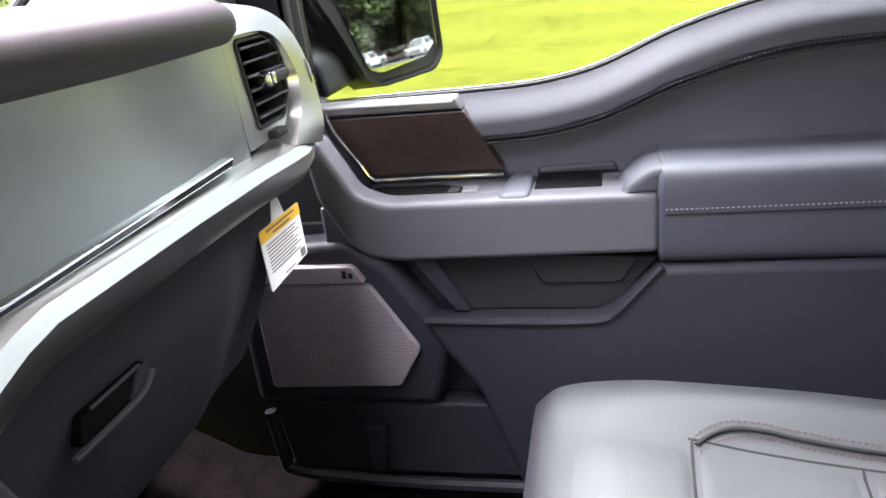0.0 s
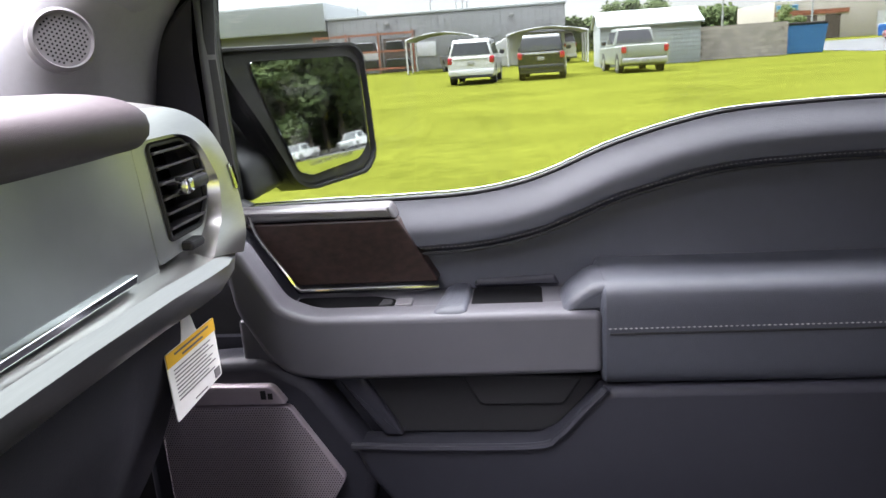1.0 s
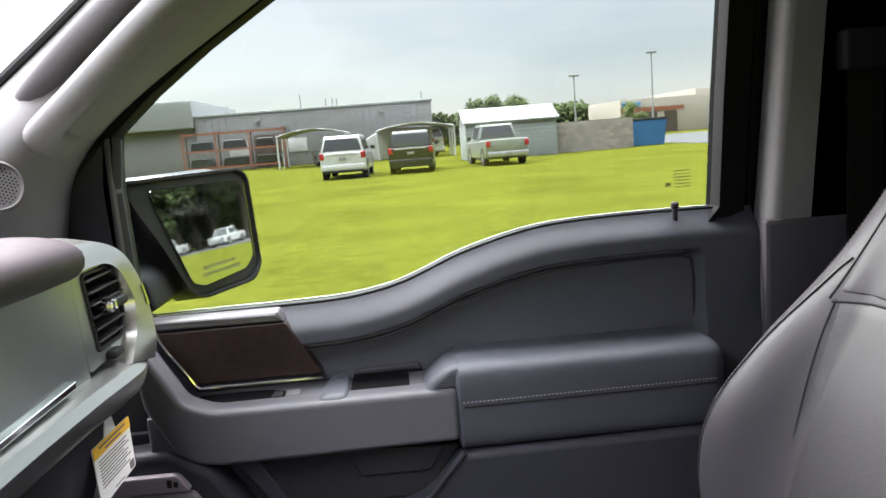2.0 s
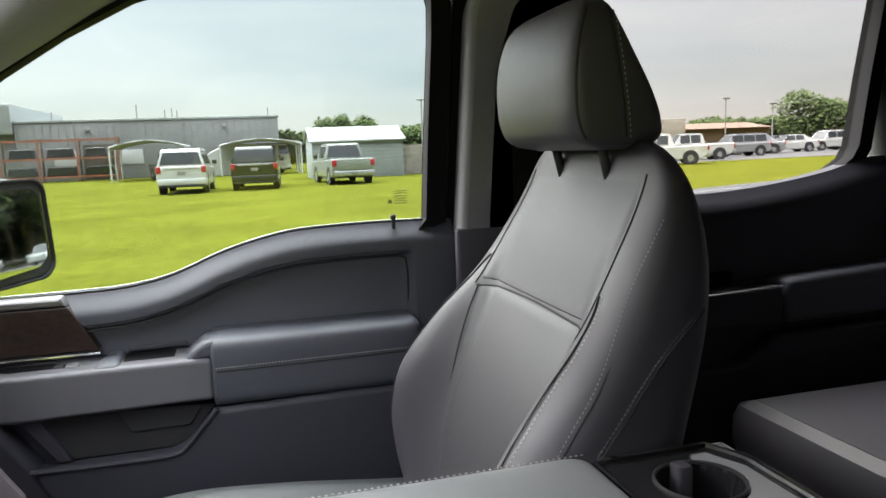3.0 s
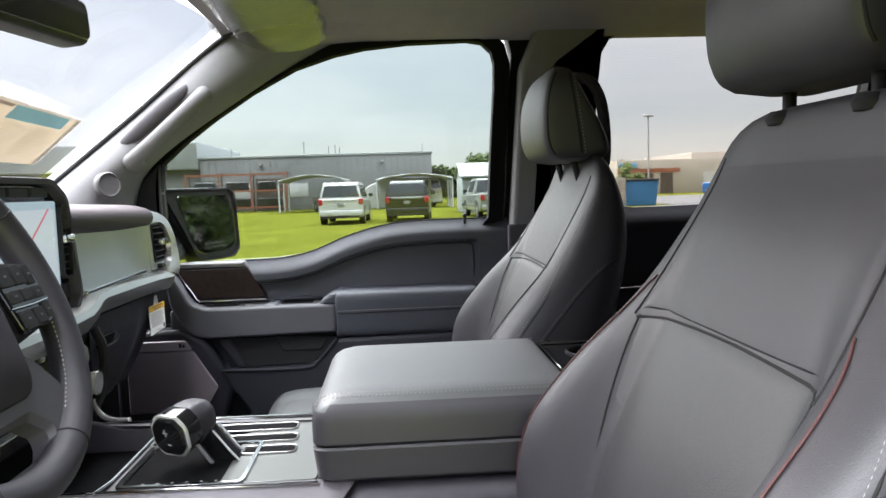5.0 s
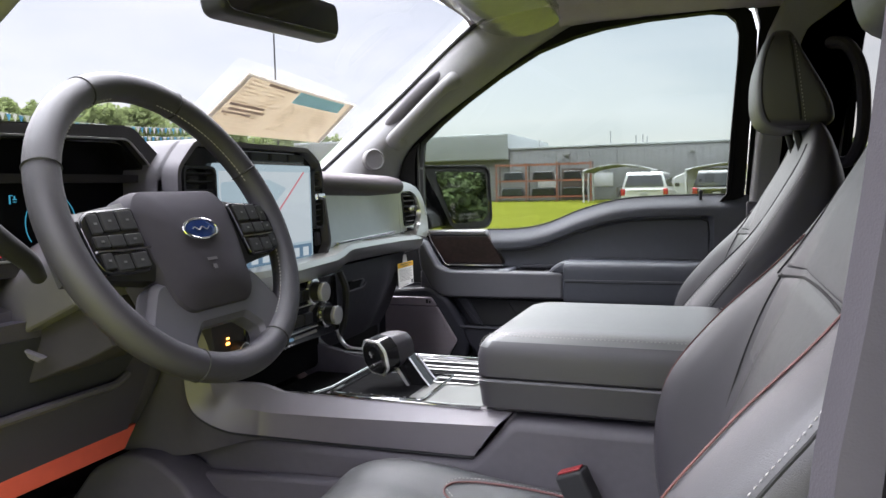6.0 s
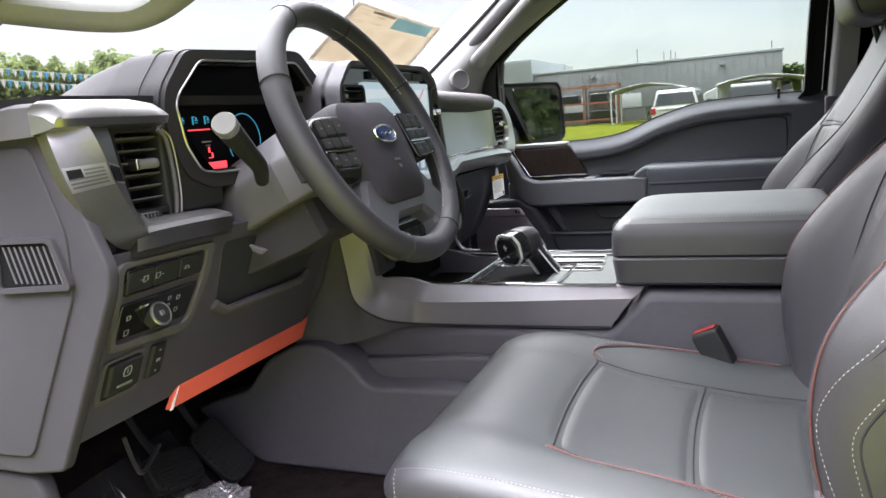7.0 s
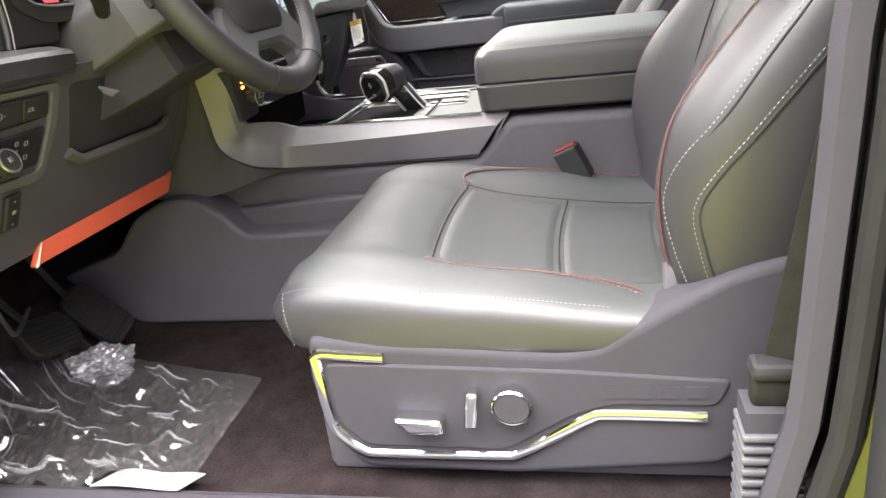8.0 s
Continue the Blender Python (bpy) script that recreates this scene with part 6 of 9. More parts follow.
part("vent_tab", box((-0.360, -0.601, 1.3955), (-0.342, -0.569, 1.4065), 0.004), PALEGREY, vent_d, "grey vent tab")
part("tab_end", box((-0.361, -0.6035, 1.3950), (-0.3415, -0.5985, 1.4070), 0.002), BRUSHED, vent_d, "bright end of the tab")
part("vent_thumbwheel", box((-0.352, -0.605, 1.3425), (-0.342, -0.578, 1.3500), 0.003), PALEGREY, vent_d, "small ribbed thumbwheel")
for i in range(5):
    part("thumbwheel_rib", box((-0.343, -0.603 + 0.005 * i, 1.3430), (-0.3405, -0.601 + 0.005 * i, 1.3495), 0.0005), BLACK, vent_d)
def on_wrap(u, v, lift):
    i = u * n_r
    k = min(n_r - 1, int(i)); t = i - k
    A_, R_, I_ = (q[k].lerp(q[k + 1], t) for q in (RA, RR, RI))
    p = A_.lerp(R_, v * 2) if v <= 0.5 else R_.lerp(I_, v * 2 - 1)
    return p + (Vector((0.25, -0.97, 0)) if v < 0.5 else Vector((0.95, -0.2, 0))) * lift
def wrap_patch(name, u0, u1, v0, v1, lift, m_, par, lab=""):
    return part(name, sheet(lambda u, v: on_wrap(u0 + (u1 - u0) * u, v0 + (v1 - v0) * v, lift), 4, 4), m_, par, lab)
flag = wrap_patch("flag_plate", 0.39, 0.505, 0.02, 0.49, 0.0012, BRUSHED, dash, "bright badge plate with stripes")
wrap_patch("flag_plate_side", 0.39, 0.505, 0.52, 0.98, 0.0012, BRUSHED, dash, "bright badge frame")
wrap_patch("flag_inlay", 0.403, 0.492, 0.54, 0.94, 0.0022, PIANO, flag)
wrap_patch("flag_corner", 0.403, 0.445, 0.06, 0.22, 0.0022, PIANO, flag)
for i in range(5):
    wrap_patch("flag_stripe", 0.407 + 0.018 * i, 0.416 + 0.018 * i, 0.24 if i < 2 else 0.06, 0.46, 0.0022, GUN, flag)
# end cap at the driver's door with a grille
cap = part("end_cap", plate(fillet([(-0.350, 1.436), (-0.326, 1.366), (-0.304, 1.309), (-0.309, 1.286), (-0.410, 1.098), (-0.464, 1.090), (-0.62, 1.090), (-0.62, 1.45), (-0.45, 1.455)], 0.008), "y", -0.696, -0.682, 0.003), COLUMN, dash, "dark end panel of the dashboard")
part("end_inlay", plate(fillet([(-0.376, 1.428), (-0.348, 1.345), (-0.352, 1.285), (-0.448, 1.112), (-0.58, 1.108), (-0.58, 1.43)], 0.012), "y", -0.6985, -0.692, 0.0015), COLUMN, cap)
part("grille_frame", ring_plate(fillet([(-0.442, 1.3425), (-0.362, 1.3435), (-0.346, 1.2925), (-0.449, 1.2875)], 0.008), fillet([(-0.436, 1.337), (-0.367, 1.338), (-0.353, 1.298), (-0.443, 1.293)], 0.006), "y", -0.7035, -0.696), COLUMN, cap, "raised rim of the side grille")
g = part("end_grille", plate(fillet([(-0.436, 1.337), (-0.367, 1.338), (-0.353, 1.298), (-0.443, 1.293)], 0.006), "y", -0.7005, -0.696, 0.001), VOID, cap, "slotted side grille")
for i in range(9):
    x = -0.431 + 0.0078 * i
    part("slat", plate([(x, 1.3345), (x + 0.0014, 1.3345), (x + 0.0114, 1.2980), (x + 0.010, 1.2980)], "y", -0.7020, -0.700, 0.0004, 1), DASHDARK, g)
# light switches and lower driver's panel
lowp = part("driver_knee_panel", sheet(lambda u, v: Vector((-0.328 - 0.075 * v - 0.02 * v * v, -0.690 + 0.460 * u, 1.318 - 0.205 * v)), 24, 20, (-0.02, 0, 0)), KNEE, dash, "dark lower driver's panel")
LEDP = [(-0.362, 1.3450), (-0.335, 1.3445), (-0.3160, 1.3395), (-0.3115, 1.3345), (-0.3145, 1.3175), (-0.3185, 1.3125), (-0.335, 1.3095), (-0.360, 1.3080)]
part("ledge_driver", loft([[Vector((x - e, y, 1.328 + (z - 1.328) * (1 - 6 * e) + dz)) for x, z in LEDP] for y, e, dz in ((-0.643, 0.005, -0.001), (-0.634, 0.001, 0.0), (-0.62, 0.0, 0.0), (-0.60, 0.0, 0.0), (-0.55, 0.002, -0.001), (-0.500, 0.006, -0.003), (-0.490, 0.008, -0.004), (-0.486, 0.012, -0.004))]), STEEL, dash, "satin grey ledge under the driver's vent", angle=24)
def knee_x(z):
    v = (1.318 - z) / 0.205
    return -0.328 - 0.075 * v - 0.02 * v * v


def on_knee(bm):
    """Leans a flat piece, built about x = 0, against the knee panel."""
    for q in bm.verts:
        q.co.x += knee_x(q.co.z)
    return bm


def icon(y, z, r):
    """A small outlined sign: four thin strokes."""
    w = 0.0007
    return [(y - r, z - r, y - r + w, z + r), (y + r - w, z - r * 0.7, y + r, z + r), (y - r, z + r - w, y + r, z + r), (y - r, z - r, y + r * 0.5, z - r + w)]


# no hollow here: the pocket's shade is a darker patch on the panel
part("storage_pocket", on_knee(plate(fillet([(-0.497, 1.300), (-0.245, 1.290), (-0.285, 1.212), (-0.485, 1.214)], 0.012), "x", -0.006, 0.0015, 0.001)), GLOVE, lowp, "open pocket under the column, its shade a darker patch")
part("pocket_lip", on_knee(tube([(0.004, -0.492, 1.222), (0.008, -0.47, 1.209), (0.008, -0.30, 1.207), (0.004, -0.278, 1.216)], 0.0065, 8)), DASHDARK, lowp, "lip of the pocket")
bz = part("switch_bezel", on_knee(ring_plate(fillet([(-0.660, 1.308), (-0.512, 1.305), (-0.515, 1.262), (-0.532, 1.206), (-0.545, 1.203), (-0.655, 1.212)], 0.010, 4), fillet([(-0.651, 1.302), (-0.526, 1.298), (-0.529, 1.262), (-0.538, 1.222), (-0.545, 1.216), (-0.649, 1.220)], 0.008, 4), "x", -0.006, 0.0045)), DASHDARK, lowp, "raised rim round the switches")
pk = part("switch_panel", on_knee(plate(fillet([(-0.648, 1.2995), (-0.530, 1.296), (-0.531, 1.271), (-0.645, 1.270)], 0.004), "x", -0.006, 0.004, 0.002)), PIANO, lowp, "black switch row")
for y0, y1 in ((-0.6465, -0.610), (-0.6085, -0.572), (-0.5705, -0.5325)):
    part("switch", on_knee(plate(rect(y0, 1.2735, y1, 1.2955, 0.003), "x", 0.0, 0.0055, 0.0015)), BLACK, pk)
part("switch_mark", on_knee(bars(icon(-0.6222, 1.2850, 0.0032) + [(-0.6295, 1.2846, -0.6270, 1.2854)] + icon(-0.6046, 1.2848, 0.0032) + [(-0.5990, 1.2844, -0.5965, 1.2852)] + [(-0.5655, 1.2822, -0.5553, 1.2829), (-0.5635, 1.2829, -0.5625, 1.2852), (-0.5625, 1.2852, -0.5580, 1.2859), (-0.5580, 1.2829, -0.5570, 1.2852)], "x", (0.005, 0.0062))), SOFTMARK, pk)
lp = part("light_panel", on_knee(plate(fillet([(-0.648, 1.263), (-0.533, 1.263), (-0.543, 1.222), (-0.650, 1.224)], 0.006), "x", -0.006, 0.004, 0.002)), PIANO, lowp, "black light switch panel")
LK = Vector((knee_x(1.236) + 0.003, -0.599, 1.236))
part("light_knob", lathe([(0.001, 0.016), (0.011, 0.016), (0.0122, 0.012), (0.0128, 0.0), (0.001, 0.0)], LK, (0.9, 0, 0.36), 28), BLACK, lp, "black rotary light switch")
LN = Vector((0.9, 0, 0.36)).normalized()
LT = Vector((-0.36, 0, 0.9)).normalized()
part("knob_ring", tube([LK + LN * 0.0145 + LT * (0.0122 * math.sin(a)) + Vector((0, 0.0122 * math.cos(a), 0)) for a in np.linspace(0, 2 * math.pi, 32, endpoint=False)], 0.0016, 8, closed=True), BRUSHED, lp, "bright switch ring")
part("knob_mark", frame_map(bars([(-0.003, -0.0026, -0.001, 0.0026), (0.0, -0.002, 0.003, -0.0014), (0.0, 0.0, 0.003, 0.0006), (0.0, 0.002, 0.003, 0.0026)], "y", (0.0, -0.0008)), LK + Vector((0.9, 0, 0.36)).normalized() * 0.0162, (0, 1, 0), (-0.37, 0, 0.93)), SOFTMARK, lp)
part("switch_mark", on_knee(bars([q for y_, z_, r_ in ((-0.5780, 1.2530, 0.0022), (-0.5785, 1.2450, 0.0018), (-0.5785, 1.2370, 0.0022), (-0.5790, 1.2290, 0.0022), (-0.5640, 1.2505, 0.0025), (-0.5645, 1.2365, 0.0025), (-0.6215, 1.2540, 0.0014), (-0.6360, 1.2460, 0.0026), (-0.6360, 1.2300, 0.0032)) for q in icon(y_, z_, r_)], "x", (0.003, 0.0047))), SOFTMARK, lp)
part("brake_switch_bezel", on_knee(ring_plate(rect(-0.657, 1.152, -0.597, 1.203, 0.008), rect(-0.652, 1.158, -0.602, 1.199, 0.006), "x", -0.004, 0.003)), DASHDARK, lowp)
pb = part("parking_brake_switch", on_knee(plate(fillet([(-0.651, 1.198), (-0.603, 1.197), (-0.603, 1.160), (-0.650, 1.160)], 0.004), "x", -0.006, 0.009, 0.004)), BLACK, lowp, "black parking brake switch")
part("switch_mark", on_knee(ring_plate(rect(-0.632, 1.178, -0.620, 1.190, 0.005), rect(-0.6305, 1.1795, -0.6215, 1.1885, 0.004), "x", 0.006, 0.0095)), SOFTMARK, pb)
part("switch_mark", on_knee(bars([(-0.637, 1.168, -0.616, 1.171), (-0.6265, 1.182, -0.6255, 1.187)], "x", (0.008, 0.0096))), SOFTMARK, pb)
pd = part("pedal_switch", on_knee(plate(rect(-0.588, 1.160, -0.566, 1.200, 0.003), "x", -0.006, 0.006, 0.003)), BLACK, lowp, "small black rocker switch")
part("switch_mark", on_knee(bars([(-0.578, 1.166, -0.576, 1.168), (-0.579, 1.178, -0.574, 1.182), (-0.578, 1.191, -0.576, 1.193)], "x", (0.005, 0.0068))), SOFTMARK, pd)
# orange lower edge
part("orange_edge", plate(fillet([(-0.515, 1.124), (-0.212, 1.126), (-0.236, 1.097), (-0.536, 1.099)], 0.002), "x", -0.425, -0.417, 0.002), ORANGE, dash, "orange-red protective edge strip")
part("under_dash", box((-0.80, -0.66, 1.06), (-0.56, 0.62, 1.085), 0.01), VOID, dash, "underside, its shade painted black")
part("cable", tube(spline([(-0.45, -0.58, 1.08), (-0.45, -0.57, 1.04), (-0.47, -0.54, 1.015), (-0.50, -0.48, 1.02)], 6), 0.003, 6), BLACK, dash, "thin black cable")

# ---- steering column and wheel ----
WC = Vector((-0.195, -0.362, 1.415))
WN = Vector((0.905, 0.0, 0.425)).normalized()      # the wheel faces the driver
WR, WU = Vector((0, 1, 0)), None
WU = WN.cross(WR).normalized()
if WU.z < 0:
    WU = -WU
col = thing("steering_column", (-0.36, -0.372, 1.33), "dark grey plastic steering column cover with stalk", "steering column")
def col_ring(d, w, low_, high, r=0.006):
    c = WC - WN * d
    return [c + WR * p[0] + WU * p[1] for p in fillet([(-w, low_), (w, low_), (w, high * 0.25), (w * 0.62, high), (-w * 0.62, high), (-w, high * 0.25)], r, 3)]
part("cover", loft([col_ring(0.034, 0.042, -0.030, 0.032), col_ring(0.060, 0.060, -0.038, 0.044), col_ring(0.088, 0.082, -0.042, 0.050), col_ring(0.096, 0.088, -0.042, 0.050), col_ring(0.21, 0.090, -0.040, 0.048)]), COVER, col, "grey upper column cover", angle=25)
part("lower_cover", loft([col_ring(0.090, 0.050, -0.088, -0.040, 0.004), col_ring(0.096, 0.062, -0.093, -0.038, 0.004), col_ring(0.13, 0.066, -0.094, -0.038, 0.004), col_ring(0.28, 0.070, -0.080, -0.036, 0.004)]), COLUMN, col, "dark lower column cover", angle=25)
part("tilt_lever", frame_map(plate(fillet([(-0.012, 0.0), (0.012, 0.003), (0.007, -0.006), (-0.004, -0.006)], 0.002), "y", -0.004, 0.004, 0.002), (-0.318, -0.452, 1.284), (0.85, 0.3, -0.5), (0.4, 0, 0.9)), DASHDARK, col, "grey tilt lever")
stalk = part("stalk", tube(spline([(-0.288, -0.468, 1.368), (-0.272, -0.492, 1.386), (-0.262, -0.528, 1.408), (-0.254, -0.562, 1.430)], 6), 0.0105, 14, taper=lambda t: 0.75 + 0.5 * t), BLACK, col, "black indicator stalk")
part("stalk_end", lathe([(0.001, 0.004), (0.0120, 0.0035), (0.0133, 0.001), (0.0133, -0.003), (0.001, -0.004)], (-0.2515, -0.5700, 1.4345), (0.40, -0.8, 0.40), 24), PALEGREY, stalk, "grey stalk end")

wheel = thing("steering_wheel", tuple(WC), "black leather steering wheel with pale stitching", "steering wheel")
def wp(a, r, d=0.0):
    return WC + WR * (r * math.cos(a)) + WU * (r * math.sin(a)) + WN * d
RIM = 0.1650
part("rim", tube([wp(a, RIM) for a in np.linspace(0, 2 * math.pi, 96, endpoint=False)], 0.0158, 18, closed=True, up=tuple(WN), squash=1.05), WHEEL_L, wheel, "black leather rim")
for a0, a1 in ((0.35, 1.35), (1.8, 2.8), (-0.95, -0.15), (3.3, 4.1)):
    part("stitching", stitches([wp(a, RIM - 0.0156, 0.004) for a in np.linspace(a0, a1, 60)], 0.0052, 0.0046, 0.0011, up=(1, 0, 0)), THREAD, wheel, "pale stitching inside the rim")
for a in (0.40, math.pi - 0.40, -1.15, -1.99, 1.15, 1.99):
    part("seam", tube([wp(a, RIM) + (wp(a, 1) - WC) * (0.0161 * math.cos(b)) + WN * 0.0166 * math.sin(b) for b in np.linspace(0, 2 * math.pi, 16)], 0.0011, 5), SEAM, wheel)
# hub with airbag cover, set below and behind the rim
WH = WC - WU * 0.024 - WN * 0.016
HUB = fillet([(-0.080, 0.050), (-0.064, 0.068), (0.064, 0.068), (0.080, 0.050), (0.077, 0.0), (0.067, -0.058), (0.052, -0.074), (-0.052, -0.074), (-0.067, -0.058), (-0.077, 0.0)], 0.013, 4)
def hub_ring(k, d):
    return [WH + WR * p[0] * k + WU * (p[1] * k - 0.004) + WN * d for p in HUB]
hub = part("hub", loft([hub_ring(0.92, -0.03), hub_ring(1.0, -0.012), hub_ring(1.0, 0.006), hub_ring(0.985, 0.014), hub_ring(0.94, 0.022), hub_ring(0.80, 0.028), hub_ring(0.5, 0.031), hub_ring(0.2, 0.032)]), COLUMN, wheel, "dark grey airbag cover")
badge = part("badge", loft([[WH + WR * (0.0265 * k * math.cos(a)) + WU * (0.0115 * k * math.sin(a) + 0.010) + WN * d for a in np.linspace(0, 2 * math.pi, 36, endpoint=False)] for k, d in ((1.0, 0.027), (1.0, 0.0335), (0.9, 0.0345), (0.5, 0.0345))]), BADGE, hub, "oval blue badge with chrome edge")
part("badge_rim", tube([WH + WR * (0.0265 * math.cos(a)) + WU * (0.0115 * math.sin(a) + 0.010) + WN * 0.0335 for a in np.linspace(0, 2 * math.pi, 48, endpoint=False)], 0.0016, 8, closed=True), CHROME, badge)
part("badge_stroke", tube([WH + WR * (-0.014 + 0.014 * t) + WU * (0.0016 * math.sin(t * 7) + 0.010) + WN * 0.0350 for t in np.linspace(0, 2, 40)], 0.0006, 5), BRUSHED, badge)
part("airbag_mark", frame_map(bars([(-0.008, -0.026, 0.008, -0.023), (-0.003, -0.036, 0.003, -0.031)], "y", (0, -0.0012)), WH + WN * 0.031, WR, WU), DASHDARK, hub)
# side spokes with switch pads
WS = WC - WU * 0.014 - WN * 0.008
for sg in (-1, 1):
    spoke = part("spoke", loft([[WS + WR * sg * x + WU * z + WN * d for z, d in ((-w, -0.012), (-w, 0.004), (-w * 0.7, 0.012), (w * 0.7, 0.012), (w, 0.004), (w, -0.012))] for x, w in ((0.06, 0.045), (0.09, 0.040), (0.13, 0.034), (0.168, 0.030))]), BLACK, wheel, "black spoke")
    pad = part("switch_pad", frame_map(plate(fillet([(-0.036, 0.033), (0.024, 0.030), (0.036, 0.016), (0.034, -0.020), (0.026, -0.034), (-0.030, -0.036)] if sg > 0 else [(0.036, 0.033), (-0.024, 0.030), (-0.036, 0.016), (-0.034, -0.020), (-0.026, -0.034), (0.030, -0.036)], 0.008), "y", -0.004, 0.004, 0.003), WS + WR * sg * 0.112 + WN * 0.014, WR, WU), PIANO, spoke, "gloss black switch pad")
    for i, (bx, bz, bw, bh) in enumerate(((-0.02, 0.018, 0.010, 0.010), (0.002, 0.018, 0.009, 0.010), (0.02, 0.016, 0.006, 0.010), (-0.02, -0.002, 0.010, 0.006), (0.002, -0.002, 0.009, 0.006), (0.02, -0.002, 0.008, 0.006), (-0.018, -0.024, 0.010, 0.008), (0.004, -0.024, 0.009, 0.008), (0.021, -0.021, 0.006, 0.008))):
        part("button", frame_map(plate(rect(bx * sg - bw, bz - bh, bx * sg + bw, bz + bh, 0.002), "y", -0.006, 0.0, 0.001, 2), WS + WR * sg * 0.112 + WN * 0.014, WR, WU), BLACK, pad)
    part("button_mark", frame_map(bars([(bx * sg - 0.0017, bz - 0.0009, bx * sg + 0.0017, bz + 0.0009) for bx, bz in ((-0.02, 0.018), (0.002, 0.018), (0.02, 0.016), (-0.02, -0.002), (0.02, -0.002), (-0.018, -0.024), (0.004, -0.024), (0.021, -0.021))], "y", (-0.0062, -0.0068)), WS + WR * sg * 0.112 + WN * 0.014, WR, WU), DIMMARK, pad)
    part("pad_trim", frame_map(tube([(sg * -0.036, -0.005, -0.012), (sg * 0.0, -0.006, -0.0125), (sg * 0.030, -0.005, -0.011)], 0.0012, 6), WS + WR * sg * 0.112 + WN * 0.014, WR, WU), CHROME, pad)
# lower spoke: a satin frame round an opening
LO = fillet([(-0.082, -0.060), (0.082, -0.060), (0.112, -0.104), (0.092, -0.140), (0.066, -0.162), (-0.066, -0.162), (-0.092, -0.140), (-0.112, -0.104)], 0.012, 4)
LI = fillet([(-0.034, -0.115), (0.034, -0.115), (0.054, -0.131), (0.052, -0.141), (0.042, -0.150), (-0.042, -0.150), (-0.052, -0.141), (-0.054, -0.131)], 0.004, 4)
part("lower_spoke", frame_map(ring_plate(LO, LI, "y", 0.012, -0.010), WC - WN * 0.008, WR, WU), PULL, wheel, "satin grey lower spoke with opening")

# ---- centre console ----
con = thing("centre_console", (0.1, 0.02, FLOOR_Z), "black centre console with satin grey side trim", "console")
CY0, CY1 = -0.122, 0.155
part("body", plate(fillet([(-0.40, FLOOR_Z), (-0.40, 1.10), (-0.28, 1.088), (0.05, 1.088), (0.105, 1.148), (0.50, 1.148), (0.53, 1.05), (0.53, FLOOR_Z)], 0.012), "y", CY0 - 0.006, CY1 + 0.012, 0.012), DASHDARK, con, "dark console body")
TRIM = [((-0.362, 1.242), (-0.380, 1.240), (-0.404, 1.236)), ((-0.352, 1.200), (-0.372, 1.185), (-0.397, 1.172)), ((-0.335, 1.175), (-0.350, 1.145), (-0.374, 1.122)), ((-0.300, 1.162), (-0.306, 1.130), (-0.322, 1.103)), ((-0.240, 1.1575), (-0.250, 1.127), (-0.262, 1.095)), ((-0.10, 1.1565), (-0.112, 1.126), (-0.125, 1.094)), ((0.103, 1.155), (0.078, 1.125), (0.050, 1.094))]
FLARE = [(0.040, 0.056, 0.062), (0.036, 0.052, 0.060), (0.026, 0.044, 0.054), (0.014, 0.034, 0.040), (0.010, 0.024, 0.022), (0.006, 0.010, 0.006), (0.0, 0.0, 0.0)]
# stations of the driver's trim from the dash down and back: inner edge, ridge, outer edge
LIMB = [((-0.303, -0.187, 1.270), (-0.319, -0.190, 1.270), (-0.352, -0.201, 1.262)), ((-0.3035, -0.178, 1.222), (-0.316, -0.186, 1.225), (-0.349, -0.198, 1.225)), ((-0.304, -0.173, 1.200), (-0.314, -0.183, 1.198), (-0.346, -0.196, 1.195)), ((-0.3045, -0.169, 1.1835), (-0.312, -0.178, 1.168), (-0.341, -0.195, 1.157)), ((-0.302, -0.164, 1.1785), (-0.309, -0.170, 1.150), (-0.326, -0.190, 1.134)), ((-0.292, -0.148, 1.1755), (-0.294, -0.162, 1.1445), (-0.300, -0.172, 1.1135)), ((-0.268, -0.127, 1.1690), (-0.270, -0.146, 1.138), (-0.274, -0.150, 1.103)), ((-0.238, -0.114, 1.1575), (-0.248, -0.136, 1.1325), (-0.255, -0.138, 1.0985)), ((-0.170, -0.110, 1.1560), (-0.175, -0.134, 1.133), (-0.180, -0.128, 1.0950)), ((-0.06, -0.109, 1.1558), (-0.065, -0.132, 1.136), (-0.075, -0.124, 1.0945)), ((0.103, -0.107, 1.155), (0.086, -0.130, 1.141), (0.053, -0.124, 1.0965))]
rails = [[Vector(p) for p in spline([r[k] for r in LIMB], 5)] for k in range(3)]
n_ = len(rails[0]) - 1
def limb_f(u, v):
    i = min(n_, round(u * n_))
    a, b, c = rails[0][i], rails[1][i], rails[2][i]
    return a.lerp(b, v * 2) if v <= 0.5 else b.lerp(c, v * 2 - 1)
part("side_trim", sheet(limb_f, n_, 8, (0, 0.010, 0)), TRIMGREY, con, "satin grey side trim towards the driver", angle=16)
part("trim_line", tube([p + Vector((0, 0.002, -0.003)) for p in rails[2]], 0.0015, 6), BLACK, con)
